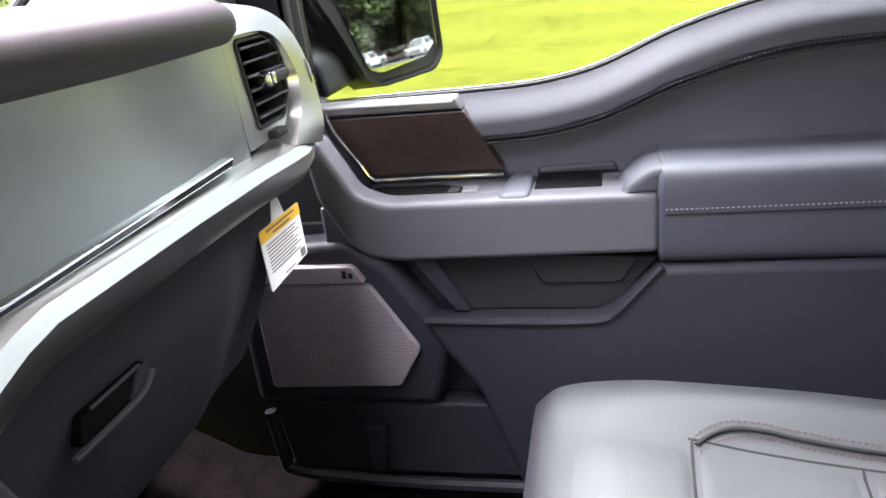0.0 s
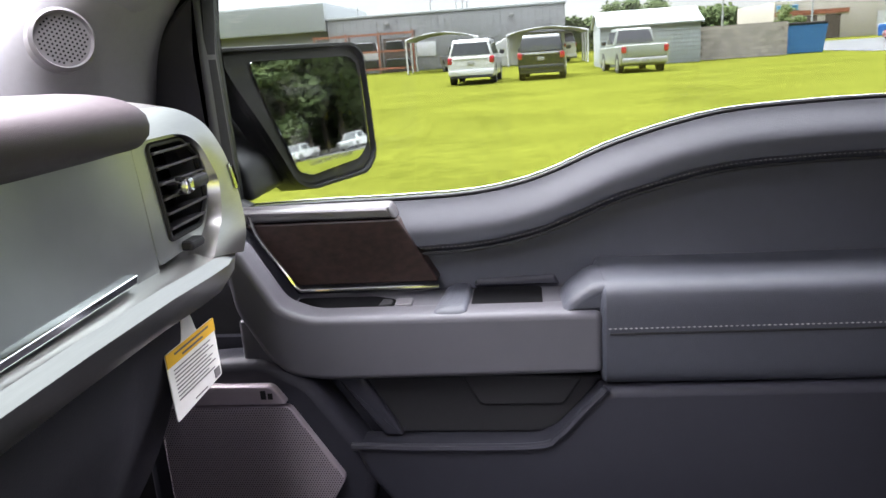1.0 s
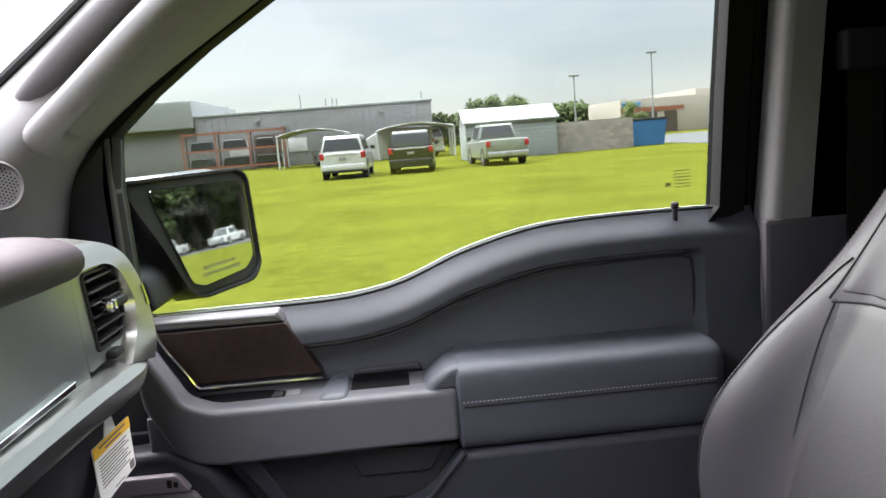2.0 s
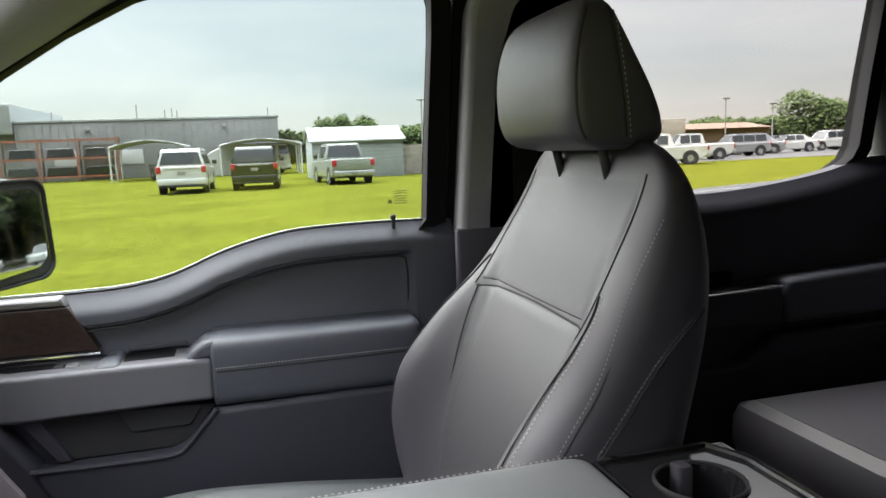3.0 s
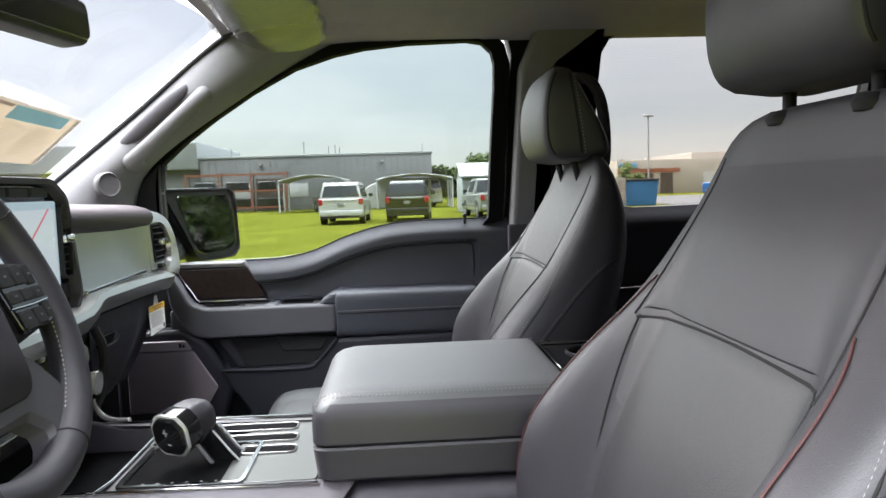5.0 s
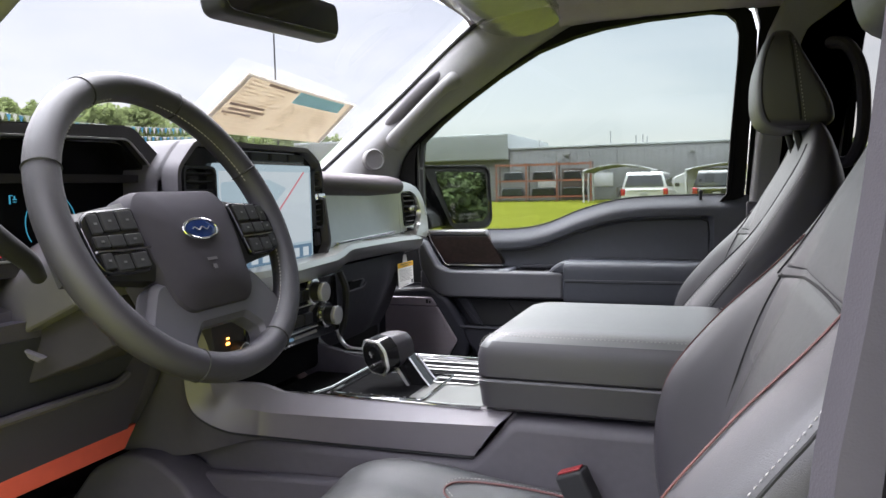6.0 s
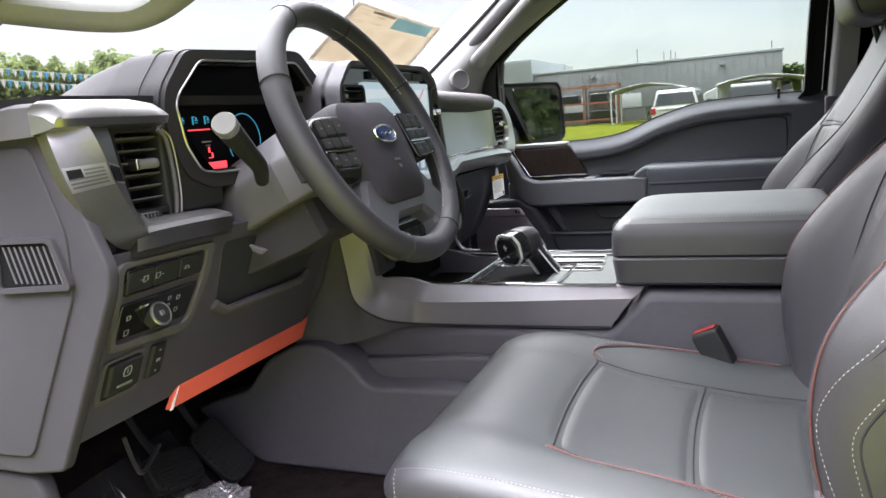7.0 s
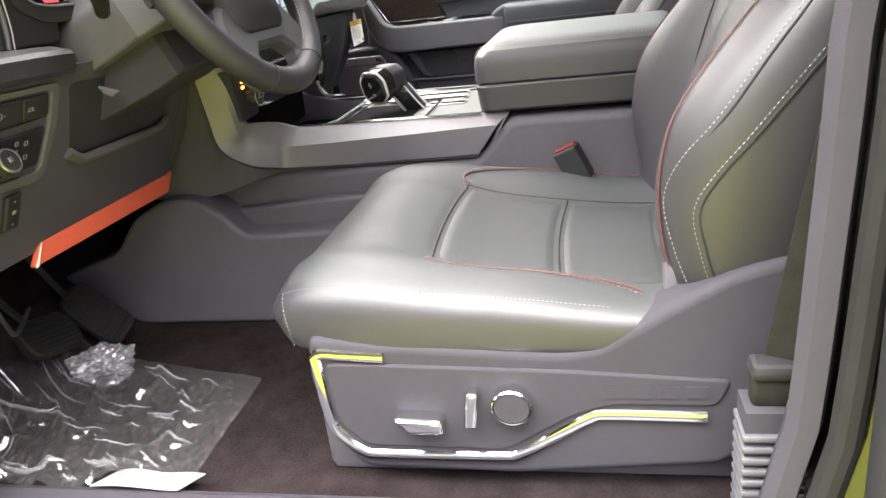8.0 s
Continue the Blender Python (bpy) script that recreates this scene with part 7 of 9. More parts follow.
# the dark panel that fills the side between the trim and the pocket
FILL = [((-0.52, -0.172, 1.262), (-0.52, -0.168, 1.066)), ((-0.40, -0.190, 1.262), (-0.44, -0.168, 1.065)), ((-0.356, -0.196, 1.262), (-0.40, -0.168, 1.065)), ((-0.346, -0.193, 1.195), (-0.37, -0.168, 1.069)), ((-0.341, -0.192, 1.157), (-0.35, -0.168, 1.074)), ((-0.326, -0.187, 1.134), (-0.325, -0.167, 1.081)), ((-0.300, -0.169, 1.1135), (-0.302, -0.158, 1.087)), ((-0.255, -0.135, 1.0985), (-0.262, -0.132, 1.0905)), ((-0.110, -0.122, 1.0945), (-0.115, -0.120, 1.0895)), ((0.053, -0.121, 1.0965), (0.053, -0.119, 1.0895))]
fills = [[Vector(p) for p in spline([r[k] for r in FILL], 5)] for k in range(2)]
n_f = len(fills[0]) - 1
part("lower_side_panel", sheet(lambda u, v: fills[0][round(u * n_f)].lerp(fills[1][round(u * n_f)], v), n_f, 6, (0, 0.008, 0)), DASHDARK, con, "smooth dark panel under the trim")
rails_p = [spline([(r[k][0], CY1 + (-0.014, 0.010, 0.002)[k] + FLARE[i][k], r[k][1]) for i, r in enumerate(TRIM)], 6) for k in range(3)]
n_p = len(rails_p[0]) - 1
def trim_f(u, v):
    i = min(n_p, round(u * n_p))
    a, b, c = rails_p[0][i], rails_p[1][i], rails_p[2][i]
    return a.lerp(b, v * 2) if v <= 0.5 else b.lerp(c, v * 2 - 1)
part("side_trim", sheet(trim_f, n_p, 8, (0, -0.012, 0)), GUN, con, "satin grey side trim towards the passenger", angle=18)
part("trim_line", tube([p + Vector((0, -0.002, -0.003)) for p in rails_p[2]], 0.0016, 6), BLACK, con)
part("trim_backing", plate(fillet([(-0.40, 1.232), (-0.365, 1.238), (-0.335, 1.172), (-0.24, 1.152), (0.095, 1.150), (0.045, 1.096), (-0.262, 1.098), (-0.345, 1.108), (-0.378, 1.135)], 0.01), "y", CY1 - 0.002, CY1 - 0.016, 0.002), DASHDARK, con)
part("deck", plate(fillet([(-0.19, CY0 + 0.014), (0.06, CY0 + 0.014), (0.06, CY1 - 0.01), (-0.19, CY1 - 0.01)], 0.006), "z", 1.10, 1.150, 0.003), GUN, con, "satin grey deck round the selector")
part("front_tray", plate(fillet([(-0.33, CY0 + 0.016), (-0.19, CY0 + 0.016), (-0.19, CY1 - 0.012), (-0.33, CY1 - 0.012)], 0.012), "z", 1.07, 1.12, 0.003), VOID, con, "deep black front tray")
part("tray_rim", tube([(-0.315, CY0 + 0.022, 1.158), (-0.192, CY0 + 0.012, 1.1575), (-0.19, -0.06, 1.153), (-0.19, CY1 - 0.015, 1.153)], 0.0019, 8), CHROME, con, "bright rim of the tray")
part("bright_rail", tube([(-0.31, CY1 - 0.004, 1.158), (0.055, CY1 - 0.004, 1.156)], 0.0035, 8), CHROME, con, "bright rail")
part("bright_rail", tube([(-0.24, CY0 + 0.013, 1.1575), (0.06, CY0 + 0.013, 1.1565)], 0.0022, 8), CHROME, con, "bright rail")
part("console_mat", plate(rect(-0.058, -0.088, 0.056, 0.150, 0.006), "z", 1.150, 1.1530, 0.001), DECKPAD, con, "pale satin insert")
for y0_, y1_, x0_, x1_ in ((0.100, 0.126, -0.19, 0.006), (0.052, 0.076, -0.18, 0.012), (0.006, 0.028, -0.05, 0.016)):
    slot = part("tray_slot", plate(rect(x0_, y0_, x1_, y1_, 0.008), "z", 1.1525, 1.1542, 0.0005), VOID, con, "dark tray slot")
    part("slot_rim", tube([(p[0], p[1], 1.1545) for p in rect(x0_ - 0.002, y0_ - 0.002, x1_ + 0.002, y1_ + 0.002, 0.009)], 0.0012, 6, closed=True), BRUSHED, slot, "bright rim of the slot")
part("gate", plate(rect(-0.17, -0.085, -0.035, 0.045, 0.010), "z", 1.149, 1.1525, 0.001), VOID, con, "black shifter gate")
part("gate_rim", ring_plate(rect(-0.178, -0.092, -0.028, 0.052, 0.012), rect(-0.171, -0.086, -0.034, 0.046, 0.009), "z", 1.150, 1.156), CHROME, con, "bright shifter surround")
part("gate_letters", bars([(-0.15 + 0.017 * i, -0.080, -0.147 + 0.017 * i, -0.0765) for i in range(6)], "z", (1.1525, 1.1534)), MARK, con)
def oct_ring(c, ax, w, h):
    d = Vector(ax).normalized()
    r = Vector((0, 0, 1)).cross(d).normalized()
    u = d.cross(r)
    return [Vector(c) + r * p[0] + u * p[1] for p in fillet([(-w, -h * 0.5), (-w * 0.55, -h), (w * 0.55, -h), (w, -h * 0.5), (w, h * 0.5), (w * 0.55, h), (-w * 0.55, h), (-w, h * 0.5)], 0.004, 2)]
HA = (-0.44, -0.87, -0.22)
HC = Vector((-0.110, -0.012, 1.205))
ha = Vector(HA).normalized()
sh = part("shifter", loft([oct_ring(HC + ha * d, HA, w, h) for d, w, h in ((-0.032, 0.008, 0.006), (-0.030, 0.016, 0.014), (-0.025, 0.022, 0.020), (-0.014, 0.0255, 0.0235), (0.0, 0.0265, 0.0255), (0.010, 0.0268, 0.0260))]), LEATHER, con, "leather gear selector knob")
part("shifter_housing", loft([oct_ring(HC + ha * d, HA, w, h) for d, w, h in ((0.009, 0.0272, 0.0265), (0.012, 0.0278, 0.0272), (0.026, 0.0278, 0.0272), (0.033, 0.0262, 0.0258))]), PIANO, sh, "gloss black front of the knob")
part("shifter_face", loft([oct_ring(HC + ha * d, HA, w, h) for d, w, h in ((0.030, 0.0240, 0.0235), (0.036, 0.0240, 0.0235), (0.038, 0.0215, 0.021))]), PIANO, sh, "gloss black face of the knob")
part("shifter_face_rim", tube(oct_ring(HC + ha * 0.0325, HA, 0.0262, 0.0257), 0.0026, 6, closed=True), SILVER, sh, "bright rim")
part("shifter_mark", frame_map(bars([(-0.006, 0.006, 0.004, 0.0075), (-0.0017, 0.002, -0.0003, 0.0115), (-0.006, -0.010, 0.004, -0.0085)], "y", (0.0, -0.001)), HC + ha * 0.0384, Vector((0.70, -0.66, 0)), (-0.2, -0.2, 0.95)), MARK, sh)
part("shifter_arm", loft([[Vector((x + a, y + b, z)) for a, b in ((-w, -0.015), (w, -0.015), (w, 0.015), (-w, 0.015))] for x, y, z, w in ((-0.062, 0.002, 1.146, 0.018), (-0.074, 0.001, 1.162, 0.016), (-0.092, 0.0, 1.188, 0.014), (-0.098, -0.002, 1.200, 0.012))]), PIANO, sh, "gloss black selector arm")
for b_ in (-0.0155, 0.0155):
    part("arm_edge", tube([(-0.047, 0.002 + b_, 1.150), (-0.060, 0.001 + b_, 1.166), (-0.080, b_, 1.194)], 0.0016, 8), SILVER, sh, "chrome edge of the arm")
for yy in (-0.0155, 0.0185):
    part("arm_edge", tube([(-0.081, yy - 0.001, 1.149), (-0.091, yy - 0.001, 1.164), (-0.106, yy - 0.002, 1.187)], 0.0026, 6), SILVER, sh, "bright edge of the arm")
# lid
def lid_ring(z, g, top=False):
    return [Vector((p[0], p[1], z)) for p in fillet([(0.055 + g, -0.120 + g * 0.6), (0.366 - g * 0.3, -0.120 + g * 0.6), (0.366 - g * 0.3, 0.172 - g * 0.6), (0.055 + g, 0.172 - g * 0.6)], 0.022, 5)]
part("bin_body", loft([lid_ring(1.158, 0.010), lid_ring(1.162, 0.004), lid_ring(1.196, 0.0), lid_ring(1.199, 0.003)]), LEATHER, con, "dark lower half of the armrest bin")
lid = part("armrest_lid", loft([lid_ring(1.200, 0.004), lid_ring(1.203, 0.0), lid_ring(1.228, 0.0), lid_ring(1.240, 0.003), lid_ring(1.2485, 0.009), lid_ring(1.2545, 0.018), lid_ring(1.2580, 0.030), lid_ring(1.2600, 0.046), lid_ring(1.2610, 0.070), lid_ring(1.2615, 0.11)]), LEATHER_LIDLIT, con, "padded black leather armrest lid")
lid.data.materials.append(LEATHER)      # its sewn side panels, left dark; the top's paleness is painted sky light
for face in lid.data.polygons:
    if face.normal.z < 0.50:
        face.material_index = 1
row = [(0.054, -0.088, 1.225), (0.058, -0.100, 1.243), (0.075, -0.108, 1.2535)] + [(x, -0.1085, 1.2555) for x in np.linspace(0.10, 0.355, 20)]
part("stitching", stitches(spline(row, 4), 0.0050, 0.0038, 0.0007, up=(0, 0, 1)), THREAD, lid, "pale stitching on the lid")
part("stitching", stitches(spline([(p[0], p[1] + 0.007, p[2] + 0.0025) for p in row], 4), 0.0050, 0.0038, 0.0007, up=(0, 0, 1)), THREAD, lid)
part("stitching", stitches([(x, 0.1605, 1.2560) for x in np.linspace(0.09, 0.36, 20)], 0.0055, 0.004, 0.001, up=(0, 0, 1)), THREAD, lid)
# rear cup holders
def cup_f(u, v):
    x, y = 0.369 + 0.135 * u, -0.105 + 0.263 * v
    z = 1.247
    for yc in (0.095, -0.02):
        d = math.hypot(x - 0.438, y - yc)
        z -= 0.055 * (1 - smooth(d, 0.034, 0.0385))
    return Vector((x, y, z))
rearc = part("cup_panel", sheet(cup_f, 60, 110), PIANO, con, "gloss black cup holder panel with two wells")
part("cup_panel_side", plate(fillet([(0.366, -0.107), (0.478, -0.107), (0.507, -0.06), (0.507, 0.12), (0.487, 0.160), (0.366, 0.160)], 0.010), "z", 1.13, 1.190, 0.005), PIANO, con)
part("cup_panel_wall", loft([[Vector((0.5055, -0.105, z)), Vector((0.5055, 0.159, z)), Vector((0.503, 0.159, z)), Vector((0.503, -0.105, z))] for z in (1.15, 1.2475)]), PIANO, con)
part("cup_panel_wall", loft([[Vector((0.367, 0.1565, z)), Vector((0.505, 0.1565, z)), Vector((0.505, 0.1595, z)), Vector((0.367, 0.1595, z))] for z in (1.15, 1.2475)]), PIANO, con)
part("cup_panel_rim", tube([(0.372, 0.156, 1.2485), (0.484, 0.156, 1.2485), (0.503, 0.118, 1.2485), (0.503, -0.055, 1.2485)], 0.004, 8), CHROME, rearc, "bright rim")
part("cup_panel_rim", tube([(0.370, -0.105, 1.2485), (0.370, 0.155, 1.2485)], 0.0022, 8), CHROME, rearc)
for yc in (0.095, -0.02):
    part("cup_rim", tube([(0.438 + 0.038 * math.cos(a), yc + 0.038 * math.sin(a), 1.248) for a in np.linspace(0, 2 * math.pi, 32, endpoint=False)], 0.002, 6, closed=True), BLACK, rearc)
    part("cup_grip", box((0.430, yc + 0.020, 1.215), (0.446, yc + 0.037, 1.252), 0.004), COLUMN, rearc)
# tunnel side
part("tunnel_side", plate(fillet([(-0.70, 0.94), (-0.568, 0.985), (-0.519, 1.044), (-0.459, 1.072), (-0.406, 1.072), (-0.358, 1.042), (-0.328, 1.006), (-0.20, 1.008), (-0.06, 1.008), (-0.06, FLOOR_Z), (-0.70, FLOOR_Z)], 0.018, 5), "y", -0.20, -0.13, 0.008, 4), DASHDARK, con, "dark grey tunnel side panel")
part("pocket_inner", plate(fillet([(-0.402, 1.026), (-0.365, 1.036), (-0.285, 1.041), (-0.19, 1.047), (-0.04, 1.052), (-0.04, 0.99), (-0.38, 0.99)], 0.008), "y", -0.152, -0.128, 0.006), DASHDARK, con, "dark lip of the side pocket")
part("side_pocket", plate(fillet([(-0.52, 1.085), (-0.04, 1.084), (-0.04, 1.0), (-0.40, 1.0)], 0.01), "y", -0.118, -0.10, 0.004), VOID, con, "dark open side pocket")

# ---- tag, sheet, mirror, visors, pedals ----
tag = thing("warning_tag", (-0.35, 0.595, 1.23), "white paper tag with yellow heading hanging under the dash", "tag")
TO, TR, TU = Vector((-0.332, 0.574, 1.246)), Vector((0.03, 1.0, 0.0)), Vector((-0.03, 0.0, 1))
part("card", frame_map(plate(fillet([(-0.0425, -0.030), (0.0415, -0.026), (0.0425, 0.028), (0.012, 0.028), (0.006, 0.046), (-0.008, 0.046), (-0.014, 0.028), (-0.0425, 0.028)], 0.003), "y", -0.0006, 0.0006, 0.0003, 1), TO, TR, TU), PAPER, tag)
part("yellow_band", frame_map(plate(rect(-0.0424, 0.0165, 0.0424, 0.0278), "y", -0.0012, -0.0004, 0.0), TO, TR, TU), YELLOW, tag, "yellow heading band")
part("heading_line", frame_map(bars([(-0.030, 0.0235, 0.030, 0.0250), (-0.018, 0.0190, 0.018, 0.0205)], "y", (-0.0012, -0.0017)), TO, TR, TU), INK, tag)
part("text_line", frame_map(bars([(-0.034, 0.0115 - 0.0032 * i, (0.030, 0.026, 0.034, 0.020)[i % 4], 0.0122 - 0.0032 * i) for i in range(9)] + [(0.028, -0.024, 0.038, -0.016), (-0.010, -0.0245, 0.012, -0.0238)], "y", (-0.0006, -0.0012)), TO, TR, TU), INK, tag)
pap = thing("price_sheet", (-0.52, 0.40, 1.58), "cream printed price sheet stuck inside the windscreen", "paper")
SHEET_TL, SHEET_TR, SHEET_BR, SHEET_BL = Vector((-0.465, 0.172, 1.669)), Vector((-0.457, 0.585, 1.649)), Vector((-0.559, 0.589, 1.563)), Vector((-0.593, 0.160, 1.567))
SHEET_N = (SHEET_TR - SHEET_BL).cross(SHEET_TL - SHEET_BR).normalized()
if SHEET_N.x < 0:
    SHEET_N = -SHEET_N


def on_sheet(u, v, lift=0.0):
    """A place on the leaning sheet: u across, v up, both 0 to 1."""
    return SHEET_BL.lerp(SHEET_BR, u).lerp(SHEET_TL.lerp(SHEET_TR, u), v) + SHEET_N * (lift + 0.004 * math.sin(u * 3.1) * math.sin(v * 2.6))


def print_block(name, rows, material, lift=0.0009, label=""):
    bm = bmesh.new()
    for u0, v0, u1, v1 in rows:
        n = max(1, round((u1 - u0) * 14))
        ring = [(u0 + (u1 - u0) * k / n, v0) for k in range(n + 1)] + [(u1 - (u1 - u0) * k / n, v1) for k in range(n + 1)]
        top = [bm.verts.new(on_sheet(u, v, lift)) for u, v in ring]
        for k in range(n):
            bm.faces.new((top[k], top[k + 1], top[2 * n - k], top[2 * n + 1 - k]))
    bmesh.ops.recalc_face_normals(bm, faces=bm.faces)
    return part(name, bm, material, pap, label)


part("sheet_paper", sheet(lambda u, v: on_sheet(u, v), 20, 10, tuple(-SHEET_N * 0.0008)), SHEET, pap)
print_block("blue_block", [(0.44, 0.74, 0.90, 0.95)], INKBLUE, label="faded blue heading")
rp = random.Random(8)
lines = []
for u0, u1, top, n in ((0.04, 0.20, 0.92, 7), (0.23, 0.40, 0.93, 12), (0.44, 0.64, 0.66, 9), (0.68, 0.92, 0.66, 9), (0.04, 0.38, 0.34, 5)):
    for i in range(n):
        v_ = top - 0.058 * i
        if v_ > 0.04:
            lines.append((u0, v_ - 0.014, u0 + (u1 - u0) * rp.uniform(0.45, 1.0), v_))
print_block("text_line", lines, INKPALE)
print_block("heading_line", [(0.05, 0.50, 0.30, 0.545), (0.07, 0.42, 0.33, 0.465), (0.05, 0.36, 0.25, 0.395)], INKGREY, 0.0013)
print_block("dark_print", [(0.18, 0.90, 0.42, 0.945)], INKGREY, 0.0013)
print_block("sleeve_edge", [(0.0, 0.962, 1.0, 1.0), (0.962, 0.03, 1.0, 0.958), (0.0, 0.03, 0.03, 0.958)], SHEETRIM, 0.0016, "whitish edge of the clear sleeve")
aer = thing("antenna", (-0.80, 0.775, 1.435), "thin black whip antenna on the front wing", "antenna")
part("base", lathe([(0.001, 0.03), (0.006, 0.03), (0.009, 0.012), (0.014, 0.0), (0.001, 0.0)], (-0.80, 0.785, 1.436), (0, 0, 1), 14), BLACK, aer, "black base")
part("rod", tube([(-0.80, 0.785, 1.462), (-0.79, 0.770, 2.05)], 0.0022, 8), BLACK, aer)
rvm = thing("rear_view_mirror", (-0.27, -0.03, 1.72), "black rear-view mirror hanging from the windscreen", "mirror")
RO, RRT, RUP = Vector((-0.268, -0.030, 1.722)), Vector((0.06, 1.0, 0.03)), Vector((-0.10, 0, 1))
part("housing", frame_map(plate(fillet([(-0.150, -0.034), (0.145, -0.030), (0.150, 0.034), (-0.152, 0.034)], 0.020, 5), "y", -0.012, 0.03, 0.010, 4), RO, RRT, RUP), BLACK, rvm, "black mirror housing")
part("mirror_glass", frame_map(plate(fillet([(-0.143, -0.028), (0.138, -0.024), (0.143, 0.028), (-0.145, 0.028)], 0.016, 5), "y", -0.0145, -0.012, 0.001), RO, RRT, RUP), PIANO, rvm, "dark mirror glass")
part("stem", tube([(-0.30, -0.03, 1.73), (-0.36, -0.02, 1.80), (-0.37, -0.02, 1.83)], 0.014, 10), BLACK, rvm)
for nm, yc, lab in (("sun_visor", 0.40, "grey passenger sun visor in clear plastic wrap"), ("sun_visor", -0.40, "grey driver sun visor folded up")):
    vz = thing(nm, (-0.05, yc, 1.84), lab, "sun visor", "sun visors")
    part("visor_board", frame_map(plate(rect(-0.20, -0.08, 0.20, 0.08, 0.03, 5), "y", -0.010, 0.010, 0.008), (-0.06, yc, 1.835), (0, 1, 0), (0.97, 0, 0.12)), PILLAR, vz)
    if yc > 0:
        def wrap(u, v):
            a = 2 * math.pi * v
            fold = abs(noise.noise((u * 7 + v * 5, v * 6 - u * 3, 2))) - 0.25 + 0.5 * abs(noise.noise((u * 17 - v * 8, v * 14 + u * 6, 6)))
            r = 0.02 + 0.012 * fold
            return Vector((-0.06 + (0.092 + 0.012 * fold) * math.cos(a), yc - 0.20 + 0.42 * u, 1.828 + (r + 0.018) * math.sin(a) - 0.010 * u + 0.010 * fold))
        wr = part("plastic_wrap", sheet(wrap, 110, 110), FILM, vz, "crumpled clear plastic wrap", angle=20)
        wr.visible_shadow = False

def pedal(name, c, w, h, rib, label, across):
    p = thing(name, (c[0], c[1], FLOOR_Z), label, "pedal")
    pad = part("pad", frame_map(plate(rect(-w, -h, w, h, min(w, h) * 0.75), "y", -0.008, 0.008, 0.004), c, across, (-0.6, 0.1 - 0.6 * across[2], 0.8)), RUBBER, p, "ribbed black rubber pad")
    for i in range(rib):
        z = -h + 2 * h * (i + 0.5) / rib
        part("rib", frame_map(box((-w * (0.9 - 0.35 * abs(z / h) ** 3), -0.0115, z - h / rib * 0.45), (w * (0.9 - 0.35 * abs(z / h) ** 3), -0.007, z + h / rib * 0.45), 0.001), c, across, (-0.6, 0.1 - 0.6 * across[2], 0.8)), RUBBER, pad)
    part("arm", tube(spline([Vector(c) + Vector((-0.01, 0, 0.0)), Vector(c) + Vector((-0.07, 0.01, 0.05)), Vector(c) + Vector((-0.12, 0.01, 0.14)), Vector(c) + Vector((-0.14, 0.01, 0.24))], 5), 0.006, 8), BLACK, p)
pedal("brake_pedal", (-0.56, -0.402, 0.938), 0.050, 0.030, 9, "black ribbed brake pedal", (0.05, 1, -0.22))
pedal("accelerator_pedal", (-0.56, -0.294, 0.918), 0.032, 0.056, 10, "black ribbed accelerator pedal", (0.1, 0.9, 0.30))


# ---- driver's door opening ----
sill = tagged(new("trim_sill"), "dark grey door sill with bright tread", "trim", kind="structure")
part("sill_tread", box((-0.50, -0.80, 0.78), (0.42, -0.63, 0.868), 0.012), COLUMN, sill)
part("sill_plate", box((-0.085, -0.70, 0.865), (0.33, -0.650, 0.874), 0.003), PULL, sill, "bright sill plate")
part("kick_panel", plate(fillet([(-0.66, 0.78), (-0.66, 1.085), (-0.46, 1.085), (-0.44, 0.95), (-0.45, 0.85), (-0.33, 0.80)], 0.02), "y", -0.69, -0.668, 0.006), COLUMN, sill, "dark kick panel")
bpd = tagged(new("trim_b_pillar_driver"), "grey door-pillar trim with rubber seal at the driver's door", "trim", kind="structure")
def bpx(z):
    return interp(z, [(0.80, 0.335), (0.96, 0.345), (1.011, 0.358), (1.089, 0.364), (1.167, 0.367), (1.237, 0.370), (1.328, 0.373), (1.42, 0.386), (1.60, 0.405), (1.85, 0.455)])
part("pillar_trim", loft([[Vector((bpx(z) + a, b, z)) for a, b in ((0.0, -0.730), (0.006, -0.742), (0.020, -0.742), (0.026, -0.730), (0.06, -0.64), (0.03, -0.64))] for z in np.linspace(0.80, 1.86, 24)]), COLUMN, bpd, "grey pillar edge trim")
part("rubber_seal", tube([(bpx(z) + 0.034, -0.752, z) for z in np.linspace(0.80, 1.86, 24)], 0.011, 10), RUBBER, bpd, "black rubber door seal")
part("painted_jamb", loft([[Vector((bpx(z) + a, b, z)) for a, b in ((0.040, -0.745), (0.075, -0.765), (0.13, -0.80), (0.16, -0.86), (0.20, -0.86), (0.20, -0.70))] for z in np.linspace(0.78, 1.88, 24)]), BODY, bpd, "black painted door jamb")
st_ = part("striker", tube([(0.425, -0.775, 1.125), (0.420, -0.81, 1.122), (0.432, -0.815, 1.120), (0.440, -0.79, 1.118)], 0.006, 8), CHROME, bpd, "steel door striker")
part("striker_plate", box((0.425, -0.785, 1.095), (0.455, -0.770, 1.15), 0.004), CHROME, bpd)
part("jamb_label", plate(rect(0.475, 0.985, 0.53, 1.105, 0.004), "y", -0.8645, -0.860, 0.0005, 1), YELLOW, bpd, "yellow and white jamb label")
part("jamb_label", plate(rect(0.475, 0.90, 0.53, 0.982, 0.004), "y", -0.8645, -0.860, 0.0005, 1), PAPER, bpd, "white jamb label")
part("label_text", bars([(0.478, 1.09 - 0.012 * i, 0.50, 1.094 - 0.012 * i) for i in range(14)], "y", (-0.8645, -0.8655)), INK, bpd)

